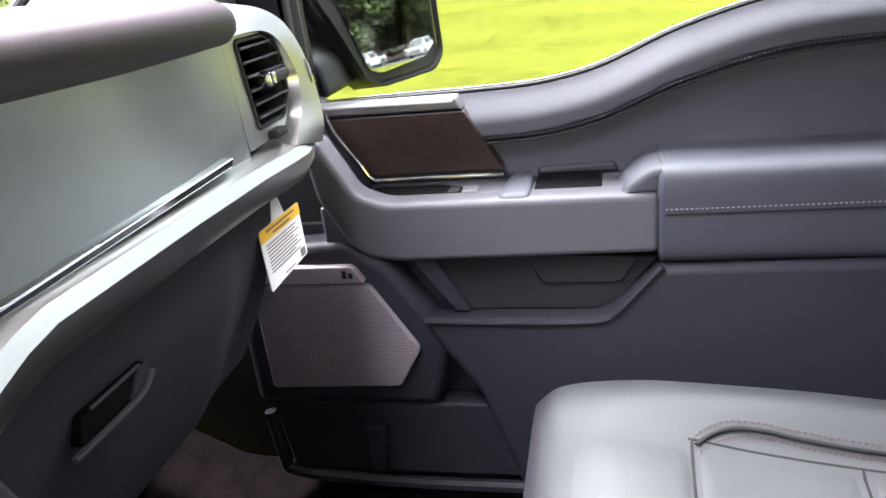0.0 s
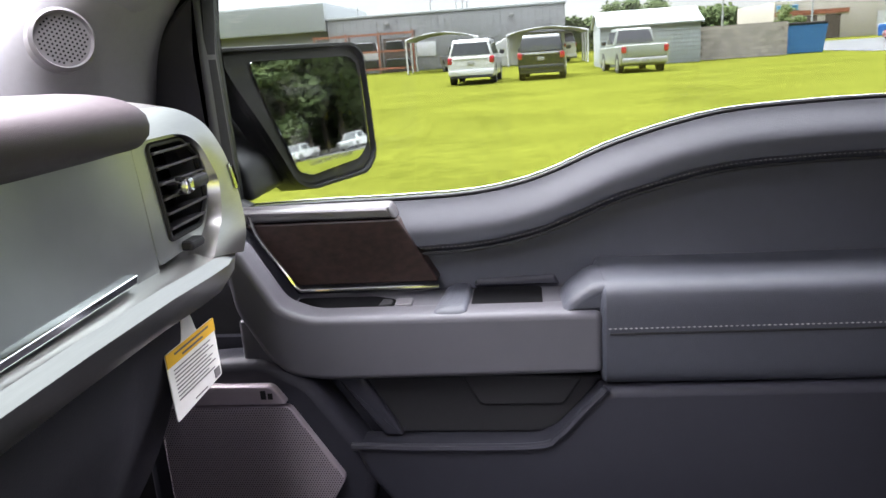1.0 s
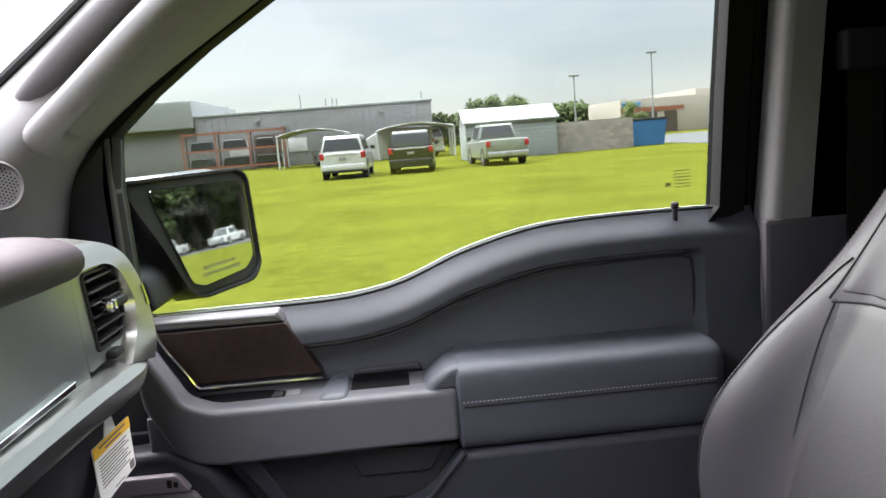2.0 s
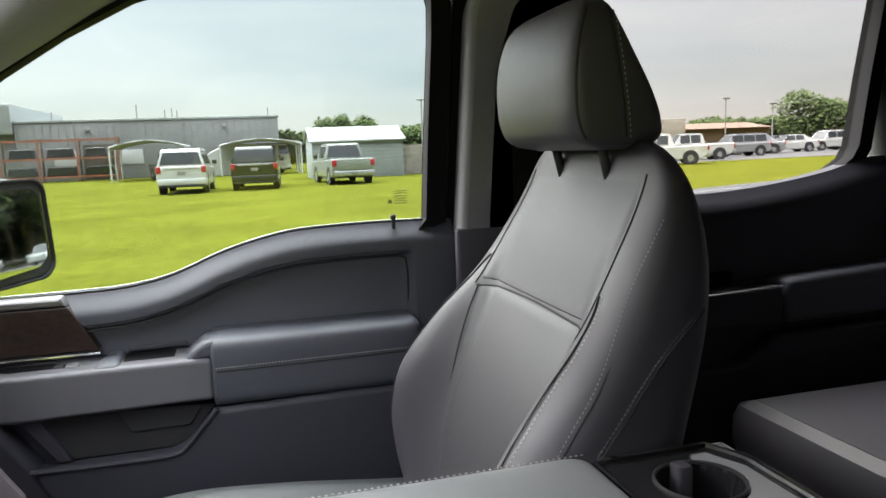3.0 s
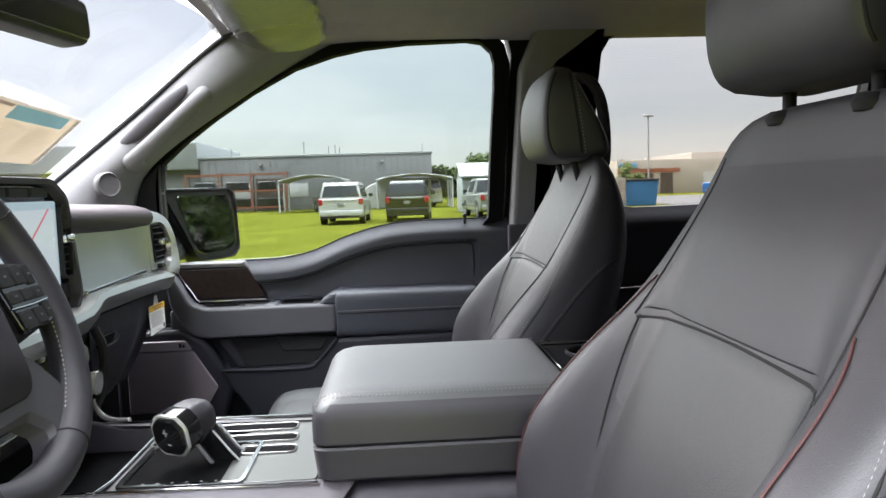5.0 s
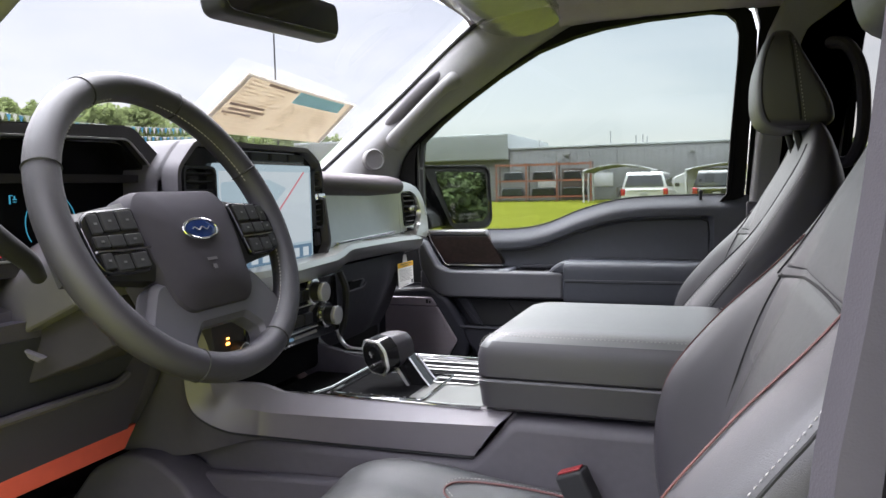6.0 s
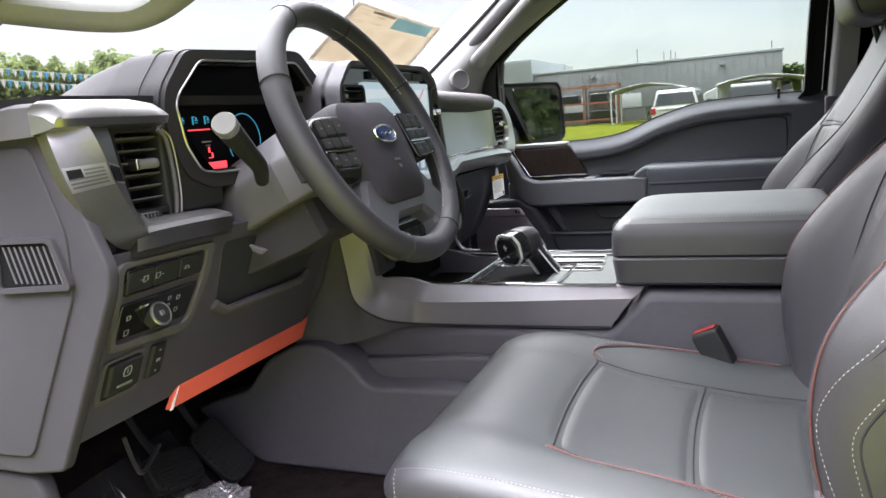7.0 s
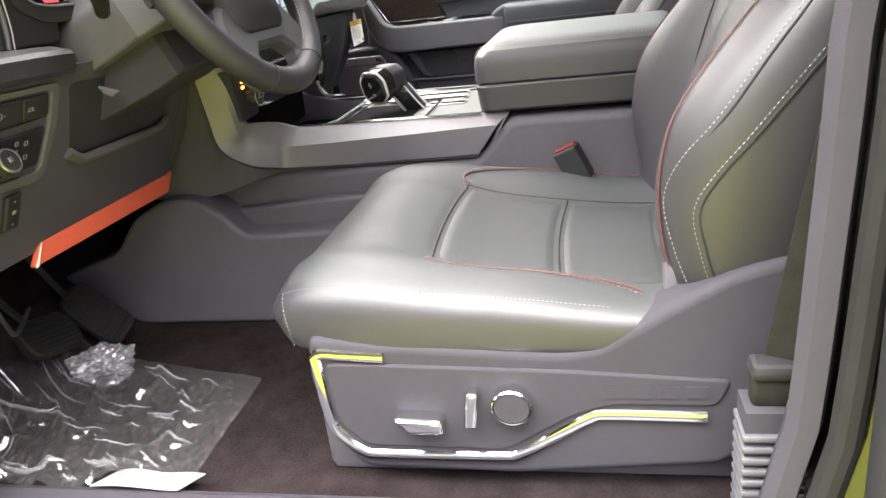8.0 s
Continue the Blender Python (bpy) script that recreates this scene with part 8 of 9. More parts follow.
dbelt = thing("seat_belt", (0.37, -0.68, 0.86), "dark olive seat belt beside the driver seat", "seat belt")
part("webbing", sheet(lambda u, v: Vector((0.355 + 0.021 * u + 0.085 * v + 0.02 * v * v, -0.668 - 0.010 * u - 0.02 * v, 1.03 + 0.62 * v)), 4, 16, (0, 0.002, 0)), WEB, dbelt, "woven belt webbing")
part("tongue", box((0.345, -0.690, 1.038), (0.392, -0.664, 1.052), 0.005), BLACK, dbelt, "black belt tongue")
part("folded_webbing", box((0.346, -0.686, 1.010), (0.386, -0.666, 1.042), 0.006), WEB, dbelt)
boot = part("anchor_boot", loft([[Vector((0.362 + a * 0.022, -0.678 + b * 0.018, z)) for a, b in ((-1, -1), (1, -1), (1, 1), (-1, 1))] for z in (0.84, 0.90, 0.98, 1.014)]), COLUMN, dbelt, "ribbed grey belt boot")
for i in range(12):
    part("rib", box((0.337, -0.701, 0.868 + 0.0110 * i), (0.388, -0.658, 0.874 + 0.0110 * i), 0.002), PULL, boot)

# the driver's door stands wide open, ahead of the opening
dd = thing("driver_door", (-0.50, -0.87, 0.80), "black driver door standing wide open", "car door")
DO, DR = Vector((-0.515, -0.875, 0.0)), Vector((0.34, -0.94, 0)).normalized()
part("door_panel", frame_map(plate(fillet([(0.0, 0.78), (1.02, 0.78), (1.05, 1.40), (0.0, 1.33)], 0.03), "y", -0.05, 0.05, 0.012), DO, DR, (0, 0, 1)), DOORHARD, dd, "dark door lining")
part("window_frame", frame_map(ring_plate(fillet([(0.0, 1.33), (1.05, 1.40), (1.03, 1.86), (0.45, 1.85)], 0.03, 3), fillet([(0.06, 1.36), (1.01, 1.42), (0.99, 1.82), (0.47, 1.81)], 0.03, 3), "y", 0.02, -0.02), DO, DR, (0, 0, 1)), BLACK, dd, "black window frame")
pane = part("pane", frame_map(plate(fillet([(0.05, 1.35), (1.02, 1.41), (1.0, 1.83), (0.465, 1.82)], 0.03, 3), "y", -0.002, 0.002, 0.0005, 1), DO, DR, (0, 0, 1)), GLASS_F, dd, "window glass")
pane.visible_shadow = False
# the closed rear door behind the driver's opening
rdd = thing("rear_driver_door", (1.0, -0.86, 0.75), "closed black painted rear driver-side door", "car door")
part("outer_skin", plate(fillet([(0.56, 0.62), (0.555, 1.0), (0.565, 1.30), (0.585, 1.42), (1.50, 1.46), (1.50, 0.62)], 0.02), "y", -0.925, -0.80, 0.025, 4), BODY, rdd, "black painted outer skin")
part("window_frame", plate(fillet([(0.585, 1.42), (0.62, 1.62), (0.68, 1.86), (1.45, 1.90), (1.50, 1.46)], 0.02), "y", -0.87, -0.80, 0.01), FRAME, rdd, "black window surround")
# protective plastic sheet on the floor and a crumpled bag
film = thing("floor_film", (-0.45, -0.40, FLOOR_Z), "clear protective plastic film lying on the carpet", "plastic film")
def film_f(u, v):
    x = -0.66 + 0.425 * u - 0.01 * v
    y = -0.63 + (0.34 - 0.10 * u) * v
    z = FLOOR_Z + 0.008 + 0.20 * smooth(-x, 0.52, 0.85) + min(1.0, 0.15 + 6 * min(u, 1 - u, 1 - v)) * (0.020 * max(0, noise.noise((x * 9, y * 9, 1))) + 0.020 * (0.4 - abs(noise.noise((x * 14 + 3 * y, y * 9, 3)))) ** 2 * 4 + 0.005 * abs(noise.noise((x * 60, y * 30, 7))) + 0.0040 * max(0.0, 1 - 6 * abs(noise.noise((x * 34 + y * 20, y * 26 - x * 18, 5)))) * (1.5 - v))
    return Vector((x, y, z))
fo = part("film", sheet(film_f, 160, 160), FILM, film, angle=25); fo.visible_shadow = False
rc = random.Random(4)
for i in range(46):
    u0, v0 = rc.random() ** 1.3 * 0.8 + 0.02, rc.random() * 0.9
    ang, ln = rc.gauss(-0.5, 0.45), rc.uniform(0.03, 0.22) * (1.4 - u0)
    bend = rc.gauss(0, 0.25)
    pts = []
    for k in range(9):
        q = k / 8
        u_, v_ = u0 + math.cos(ang + bend * q) * ln * q * 1.1, v0 + math.sin(ang + bend * q) * ln * q * 1.1
        if 0 < u_ < 0.98 and 0 < v_ < 0.98:
            pts.append(film_f(u_, v_) + Vector((0, 0, 0.0025)))
    if len(pts) > 3:
        cr_ = part("crease", tube(pts, rc.uniform(0.0006, 0.0017), 5, squash=1.8, taper=lambda t: 0.15 + math.sin(math.pi * t)), BAGFILM, film)
        cr_.visible_shadow = False
bag = thing("plastic_bag", (-0.515, -0.375, FLOOR_Z + 0.02), "crumpled clear plastic bag by the pedals", "plastic bag")
def bag_f(u, v):
    a, b = 2 * math.pi * u, math.pi * v
    q = Vector((math.cos(a) * math.sin(b), math.sin(a) * math.sin(b), math.cos(b)))
    r = 0.85 + 0.35 * noise.noise(q * 1.5) + 0.45 * abs(noise.noise(q * 3.5)) 
    return Vector((-0.505 + 0.046 * r * math.cos(a) * math.sin(b), -0.375 + 0.038 * r * math.sin(a) * math.sin(b), FLOOR_Z + 0.024 + 0.030 * r * math.cos(b)))
bo = part("crumpled_film", sheet(bag_f, 70, 40), BAGFILM, bag, angle=15); bo.visible_shadow = False
card = thing("floor_paper", (-0.36, -0.45, FLOOR_Z + 0.03), "pale sheet of paper lying on the floor film", "paper")
part("paper", sheet(lambda u, v: Vector((-0.345 + 0.11 * u + 0.02 * v, -0.64 + 0.028 * v, FLOOR_Z + 0.022 + 0.002 * math.sin(u * 9) * v + 0.002 * math.sin(u * 5))), 16, 6, (0, 0, -0.001)), CREAM, card)

# ---- outside ----
ground = tagged(part("ground", sheet(lambda u, v: Vector((-900 + 1800 * u, -900 + 1800 * v, 0.0)), 8, 8), GRASS), "bright green mown grass field", "grass", kind="structure")
WHITE = mat("white_car_paint", (0.446, 0.453, 0.446), 0.3, coat=0.6, var=0.04, scale=2)
DARKCAR = mat("black_suv_paint", (0.008, 0.009, 0.010), 0.3, coat=0.6, var=0.05, scale=2)
SAGE = mat("sage_car_paint", (0.186, 0.205, 0.180), 0.35, coat=0.6, var=0.04, scale=2)
BLUECAR = mat("blue_car_paint", (0.012, 0.087, 0.260), 0.35, coat=0.6, var=0.05, scale=2)
REDCAR = mat("red_car_paint", (0.223, 0.012, 0.015), 0.35, coat=0.6, var=0.05, scale=2)
SILVERCAR = mat("silver_car_paint", (0.260, 0.273, 0.285), 0.35, metal=0.4, coat=0.5, var=0.04, scale=2)
CARGLASS = mat("dark_car_glass", (0.03, 0.035, 0.037), 0.08, var=0.1)
TYRE = mat("tyre_rubber", (0.022, 0.022, 0.022), 0.8, var=0.2)
RIMM = mat("alloy_rim", (0.42, 0.43, 0.44), 0.35, metal=0.8)
LAMP = mat("red_tail_lamp", (0.341, 0.012, 0.019), 0.25, coat=0.6)
PLATE = mat("number_plate_white", (0.217, 0.217, 0.205), 0.5)
STEEL = mat("grey_metal_siding", (0.180, 0.183, 0.182), 0.6, var=0.08, scale=0.4)
WSIDE = mat("pale_metal_siding", (0.285, 0.304, 0.310), 0.55, var=0.06, scale=0.4)
SHEDM = mat("shed_siding", (0.248, 0.273, 0.279), 0.6, var=0.06, scale=0.5)
ROOFM = mat("pale_roof_sheet", (0.253, 0.270, 0.270), 0.5, var=0.06, scale=0.5)
BLOCK = mat("concrete_block", (0.149, 0.136, 0.124), 0.9, var=0.18, scale=1.5)
BEIGE = mat("beige_render", (0.322, 0.291, 0.248), 0.8, var=0.06, scale=0.3)
BROWN = mat("brown_brick_far", (0.161, 0.105, 0.074), 0.9, var=0.12, scale=0.4)
RACKO = mat("rack_orange", (0.235, 0.085, 0.045), 0.6, var=0.12, scale=2)
CANVAS = mat("white_canvas", (0.409, 0.415, 0.409), 0.8, var=0.06, scale=1)
SKIP = mat("blue_skip_paint", (0.019, 0.099, 0.223), 0.6, var=0.1, scale=1)
LEAF = mat("tree_leaves", (0.052, 0.080, 0.030), 0.9, var=0.4, scale=0.35, tint=(0.085, 0.110, 0.045), spec=0.08)
LEAF_L = mat("light_leaves", (0.120, 0.145, 0.066), 0.9, var=0.3, scale=0.35, spec=0.08)
leaky(LEAF_L, 0.4, (0.30, 0.38, 0.15))
BARK = mat("tree_bark", (0.068, 0.053, 0.040), 0.95, var=0.3, scale=3)
GALV = mat("galvanised_pole", (0.279, 0.285, 0.285), 0.5, metal=0.3, var=0.1)
PENB = mat("blue_pennant", (0.031, 0.186, 0.341), 0.7)
ASPH = mat("lot_asphalt", (0.074, 0.074, 0.074), 0.95, var=0.15, scale=0.5)


def place(bm, at, yaw):
    bmesh.ops.transform(bm, matrix=Matrix.Translation(at) @ Matrix.Rotation(yaw, 4, "Z"), verts=bm.verts)
    return bm


def vehicle(name, at, yaw, paint, label, cat, kind, L=5.3, W=2.0, H=1.94):
    """A car whose tail faces its local -y; kind: suv, pickup or saloon."""
    v = thing(name, (at[0], at[1], 0.0), label, cat)
    P = lambda n, bm, m, par=None, lab="": part(n, place(bm, Vector(at), yaw), m, par or v, lab)
    hood = H * 0.58
    belt = H * (0.62 if kind != "saloon" else 0.66)
    low = 0.32
    if kind == "pickup":
        side = [(0.02, low + 0.28), (0.0, belt - 0.06), (0.03, belt), (L * 0.98, belt - 0.10), (L, hood - 0.3), (L - 0.05, low), (0.35, low)]
        cabp = [(L * 0.36, belt - 0.02), (L * 0.40, H - 0.05), (L * 0.44, H), (L * 0.60, H), (L * 0.66, H - 0.05), (L * 0.76, belt - 0.06)]
    elif kind == "suv":
        side = [(0.02, low + 0.2), (0.0, belt - 0.1), (0.04, belt), (L * 0.98, belt - 0.14), (L, hood - 0.3), (L - 0.05, low), (0.15, low)]
        cabp = [(0.05, belt - 0.02), (0.22, H - 0.12), (0.40, H - 0.02), (L * 0.25, H), (L * 0.55, H - 0.02), (L * 0.62, H - 0.08), (L * 0.75, belt - 0.08)]
    else:
        side = [(0.02, low + 0.2), (0.0, belt - 0.05), (0.1, belt), (L * 0.97, belt - 0.16), (L, low + 0.2), (L - 0.05, low - 0.05), (0.15, low - 0.05)]
        cabp = [(L * 0.10, belt - 0.02), (L * 0.26, H - 0.04), (L * 0.40, H), (L * 0.52, H - 0.02), (L * 0.70, belt - 0.06)]
    body = P("body", plate(fillet(side, 0.10, 4), "x", -W / 2, W / 2, 0.09, 4), paint)
    bm = bmesh.new()
    o = fillet(cabp, 0.06, 3)
    def half(z):
        return W / 2 - 0.05 - 0.20 * max(0, (z - belt)) / max(0.1, H - belt)
    rr = [[Vector((sx * half(p[1]), p[0], p[1])) for p in o] for sx in (-1, 1)]
    add_rings(bm, rr)
    bmesh.ops.recalc_face_normals(bm, faces=bm.faces)
    P("cabin", bm, paint)
    # glass
    y0, z0 = cabp[0]; y1, z1 = cabp[1]
    rear = lambda u, q: Vector(((2 * u - 1) * (half(z0 + (z1 - z0) * q) - 0.10), y0 + (y1 - y0) * q - 0.012, z0 + (z1 - z0) * q))
    P("rear_window", sheet(lambda u, q: rear(u, 0.12 + 0.80 * q), 6, 4, (0, 0.006, 0)), CARGLASS, body, "dark rear window")
    yf, zf = cabp[-1]; yg, zg = cabp[-2]
    P("windscreen", sheet(lambda u, q: Vector(((2 * u - 1) * (half(zf + (zg - zf) * q) - 0.08), yf + (yg - yf) * q + 0.012, zf + (zg - zf) * q)), 6, 4, (0, -0.006, 0)), CARGLASS, body, "windscreen")
    for sx in (-1, 1):
        nwin = 3 if kind == "suv" else 2
        ya, yb = max(y1, y0 + 0.25) + 0.05, yf - 0.45
        for i in range(nwin):
            a, b = ya + (yb - ya) * i / nwin + 0.04, ya + (yb - ya) * (i + 1) / nwin - 0.04
            P("side_window", sheet(lambda u, q: Vector((sx * (half(belt + (H - belt) * (0.08 + 0.74 * q)) + 0.008), a + (b - a) * u, belt + (H - belt) * (0.08 + 0.74 * q))), 3, 3, (-sx * 0.006, 0, 0)), CARGLASS, body, "side window")
        for yw in (L * 0.19, L * 0.80):
            wh = P("wheel", lathe([(0.001, 0.0), (0.25, 0.0), (0.36, 0.02), (0.385, 0.06), (0.385, 0.22), (0.36, 0.26), (0.001, 0.26)], (sx * (W / 2 - 0.27), yw, 0.385), (sx, 0, 0), 24), TYRE, None, "black tyre")
            P("rim", lathe([(0.001, 0.0), (0.10, 0.02), (0.22, 0.0), (0.24, 0.015), (0.24, 0.0), (0.001, -0.02)], (sx * (W / 2 - 0.005), yw, 0.385), (sx, 0, 0), 18), RIMM, wh, "alloy rim")
            P("wheel_arch", lathe([(0.36, 0.0), (0.46, 0.0), (0.46, 0.015), (0.36, 0.015)], (sx * (W / 2 - 0.012), yw, 0.40), (sx, 0, 0), 24), TYRE, body)
        lz = belt - (0.34 if kind == "pickup" else 0.30)
        P("tail_lamp", box((sx * (W / 2 - 0.20) if sx > 0 else -W / 2 + 0.0, -0.02, lz), (W / 2 - 0.0 if sx > 0 else -W / 2 + 0.20, 0.12, lz + 0.28), 0.03), LAMP, body, "red tail lamp")
        P("head_lamp", box((sx * (W / 2 - 0.40) if sx > 0 else -W / 2 + 0.05, L - 0.10, hood - 0.34), (W / 2 - 0.05 if sx > 0 else -W / 2 + 0.40, L + 0.01, hood - 0.16), 0.03), PLATE, body, "clear head lamp")
        P("door_mirror", box((sx * (W / 2 + 0.02) if sx > 0 else -W / 2 - 0.24, L * 0.64, belt + 0.02), (W / 2 + 0.24 if sx > 0 else -W / 2 - 0.02, L * 0.64 + 0.10, belt + 0.20), 0.03), TYRE, body)
    P("rear_bumper", box((-W / 2 + 0.04, -0.07, low + 0.08), (W / 2 - 0.04, 0.12, low + 0.34), 0.05), RIMM if kind == "pickup" else paint, body, "rear bumper")
    P("number_plate", box((-0.16, -0.03 if kind != "pickup" else -0.085, belt - 0.36 if kind != "pickup" else low + 0.14), (0.16, -0.01 if kind != "pickup" else -0.06, belt - 0.22 if kind != "pickup" else low + 0.28), 0.005), PLATE, body)
    if kind == "pickup":
        P("bed_cavity", box((-W / 2 + 0.16, 0.10, belt - 0.05), (W / 2 - 0.16, L * 0.35, belt + 0.012), 0.01), TYRE, body, "dark open bed")
        P("tailgate", box((-W / 2 + 0.22, -0.025, belt - 0.52), (W / 2 - 0.22, 0.02, belt - 0.02), 0.02), paint, body, "tailgate")
    if kind == "suv":
        P("lower_valance", box((-W / 2 + 0.10, -0.05, low - 0.02), (W / 2 - 0.10, 0.08, low + 0.14), 0.03), TYRE, body)
        P("liftgate_strip", box((-W / 2 + 0.30, -0.03, belt - 0.12), (W / 2 - 0.30, -0.005, belt - 0.06), 0.01), RIMM if paint is DARKCAR else paint, body)
        for sx in (-1, 1):
            P("roof_rail", tube([(sx * 0.62, 0.55, H + 0.015), (sx * 0.62, 3.0, H + 0.03)], 0.025, 6), TYRE, body)
    return v


vehicle("suv", (-2.36, 32.6, 0), radians(-2), WHITE, "white full-size sport utility parked on the grass", "car", "suv", 5.3, 2.03, 1.94)
vehicle("suv", (0.66, 33.2, 0), radians(-4), DARKCAR, "black full-size sport utility parked on the grass", "car", "suv", 5.3, 2.03, 1.94)
vehicle("pickup_truck", (5.20, 34.0, 0), radians(4), SAGE, "sage grey crew-cab pickup truck parked on the grass", "truck", "pickup", 5.8, 2.03, 1.96)
vehicle("pickup_truck", (27.3, 38.4, 0), radians(62), WHITE, "white crew-cab pickup truck parked at the lot's edge", "truck", "pickup", 5.5, 1.95, 1.88)
vehicle("pickup_truck", (33.5, 44.5, 0), radians(70), WHITE, "white pickup truck parked in the lot", "truck", "pickup", 5.5, 1.95, 1.88)
vehicle("suv", (32.5, 62.5, 0), radians(40), BLUECAR, "bright blue van parked in the lot", "van", "suv", 5.0, 2.0, 2.3)
vehicle("saloon_car", (31.3, 59.5, 0), radians(75), REDCAR, "red car parked in the lot", "car", "saloon", 4.6, 1.85, 1.5)
vehicle("suv", (40.0, 49.0, 0), radians(80), SILVERCAR, "dark silver sport utility parked in the lot", "car", "suv", 4.8, 1.9, 1.75)
for i, (px, py, pt, lb, kd) in enumerate(((44, 52, SILVERCAR, "silver car parked in the far lot", "saloon"), (49, 54, WHITE, "white car parked in the far lot", "saloon"), (54, 55, WHITE, "white sport utility parked in the far lot", "suv"), (59, 57, SILVERCAR, "silver car parked in the far lot", "saloon"), (64, 60, WHITE, "white car parked in the far lot", "saloon"), (50, 62, WHITE, "white van parked in the far lot", "suv"), (58, 66, DARKCAR, "dark car parked in the far lot", "saloon"))):
    vehicle("parked_car", (px, py, 0), radians(70 + 9 * (i % 3)), pt, lb, "car", kd, 4.8, 1.9, 1.55 if kd == "saloon" else 1.8)
# trucks that show in the wing mirror
for px, py, yw, pt, lb, kd in ((70.0, 50.0, 150, WHITE, "white pickup truck parked under the trees", "pickup"), (74.0, 45.0, 150, WHITE, "white pickup truck with a cap under the trees", "pickup"), (77, 38.5, 160, WHITE, "white car parked under the trees", "saloon"), (78.0, 33.0, 150, REDCAR, "red pickup truck parked under the trees", "pickup")):
    vehicle("pickup_truck" if kd == "pickup" else "parked_car", (px, py, 0), radians(yw), pt, lb, "truck" if kd == "pickup" else "car", kd, 5.5, 1.95, 1.9 if kd == "pickup" else 1.5)
tagged(part("pavement", box((18, 41.5, -0.02), (95, 75, 0.02), 0.0), ASPH), "grey asphalt car lot", "pavement", kind="structure")

# long grey workshop building with a white fascia part
shop = thing("workshop_building", (-7, 66, 0), "long grey metal workshop building with flat roof", "building")
part("wall", box((-17.2, 66, 0), (3.5, 84, 4.75), 0.05), STEEL, shop)
part("roof_edge", box((-17.3, 65.9, 4.75), (3.6, 84, 4.95), 0.03), ROOFM, shop, "pale roof edge")
for i in range(34):
    part("wall_rib", box((-17.0 + 0.6 * i, 65.96, 0.1), (-16.95 + 0.6 * i, 66.0, 4.7), 0.0), STEEL, shop)
for x in (-12, -1.2):
    part("wall_lamp", box((x, 65.7, 4.0), (x + 0.35, 66.0, 4.25), 0.03), PLATE, shop)
for x in (-14.5, -9.5):
    part("window", box((x, 65.92, 1.2), (x + 1.8, 65.99, 2.4), 0.01), CANVAS, shop, "pale shuttered window")
part("doorway", box((-12.3, 65.93, 0.0), (-9.8, 65.99, 2.9), 0.01), BARK, shop, "dark brown doorway")
for x, h in ((-15, 0.9), (-8.3, 1.4), (-6.0, 0.9), (-5.4, 1.0), (-5.0, 0.8), (2.8, 0.9)):
    part("roof_pipe", lathe([(0.06, 0), (0.06, h), (0.001, h + 0.02)], (x, 69, 4.9), (0, 0, 1), 8), GALV, shop)
shop2 = thing("showroom_building", (-26, 66, 0), "white metal-clad building with ribbed fascia", "building")
part("wall", box((-40, 66.4, 0), (-17.3, 84, 3.9), 0.05), STEEL, shop2)
part("fascia", box((-40, 65.6, 3.9), (-17.25, 84, 6.3), 0.05), WSIDE, shop2, "pale ribbed fascia")
for i in range(9):
    part("fascia_rib", box((-40, 65.55, 4.05 + 0.25 * i), (-17.3, 65.6, 4.12 + 0.25 * i), 0.0), WSIDE, shop2)
# storage rack
rack = thing("storage_rack", (-13, 62, 0), "orange steel storage rack with dark parts on it", "rack")
for x in (-17.4, -14.7, -12.0, -9.1):
    for y in (62.0, 63.2):
        part("upright", box((x - 0.06, y, 0), (x + 0.06, y + 0.1, 3.4), 0.0), BARK if y > 62.5 else RACKO, rack)
for z in (0.35, 1.75, 3.15):
    part("beam", box((-17.4, 61.95, z), (-9.1, 62.05, z + 0.14), 0.0), RACKO, rack, "orange beam")
    part("beam", box((-17.4, 63.2, z), (-9.1, 63.3, z + 0.14), 0.0), RACKO, rack)
for i, (x, z, w) in enumerate(((-17, 0.5, 2.0), (-14.3, 0.5, 2.2), (-11.6, 0.5, 2.2), (-16.8, 1.9, 1.8), (-14.2, 1.9, 1.9), (-11.5, 1.9, 1.6))):
    pb_ = thing("pickup_bed_cover", (x + w / 2, 62.6, z), "dark pickup bed cap stored on the rack", "truck cap", "stored parts")
    part("shell", plate(fillet([(x, z), (x + w, z), (x + w * 0.92, z + 0.7), (x + w * 0.08, z + 0.7)], 0.12), "y", 62.1, 63.1, 0.06), DARKCAR if i % 3 else CARGLASS, pb_)
# carports
def carport(x0, x1, y, h, label):
    c = thing("carport", ((x0 + x1) / 2, y, 0), label, "carport")
    mid = (x0 + x1) / 2
    arch = [(x0, 0.0), (x0, h - 0.7), (x0 + 0.25, h - 0.35), (mid, h), (x1 - 0.25, h - 0.35), (x1, h - 0.7), (x1, 0.0)]
    for k in range(3):
        part("frame_arch", tube([(p[0], y + 2.6 * k, p[1]) for p in spline(arch, 4)], 0.07, 8), CANVAS, c, "white tube arch")
    part("roof_sheet", sheet(lambda u, v: Vector((x0 + (x1 - x0) * u, y - 0.2 + 6 * v, h - 0.28 + 0.30 * (1 - abs(2 * u - 1)) - 0.25 * abs(2 * u - 1) ** 6)), 16, 2, (0, 0, 0.05)), ROOFM, c)
carport(-8.75, -3.7, 56, 2.85, "open carport with white arched frame")
carport(-1.3, 4.7, 58, 2.75, "open carport with pale roof")
vehicle("pickup_truck", (-5.6, 58.5, 0), radians(200), SILVERCAR, "grey pickup truck under the carport", "truck", "pickup", 5.5, 1.95, 1.9)
vehicle("suv", (3.6, 60.5, 0), radians(60), WHITE, "white van behind the parked trucks", "van", "suv", 5.2, 2.0, 2.4)
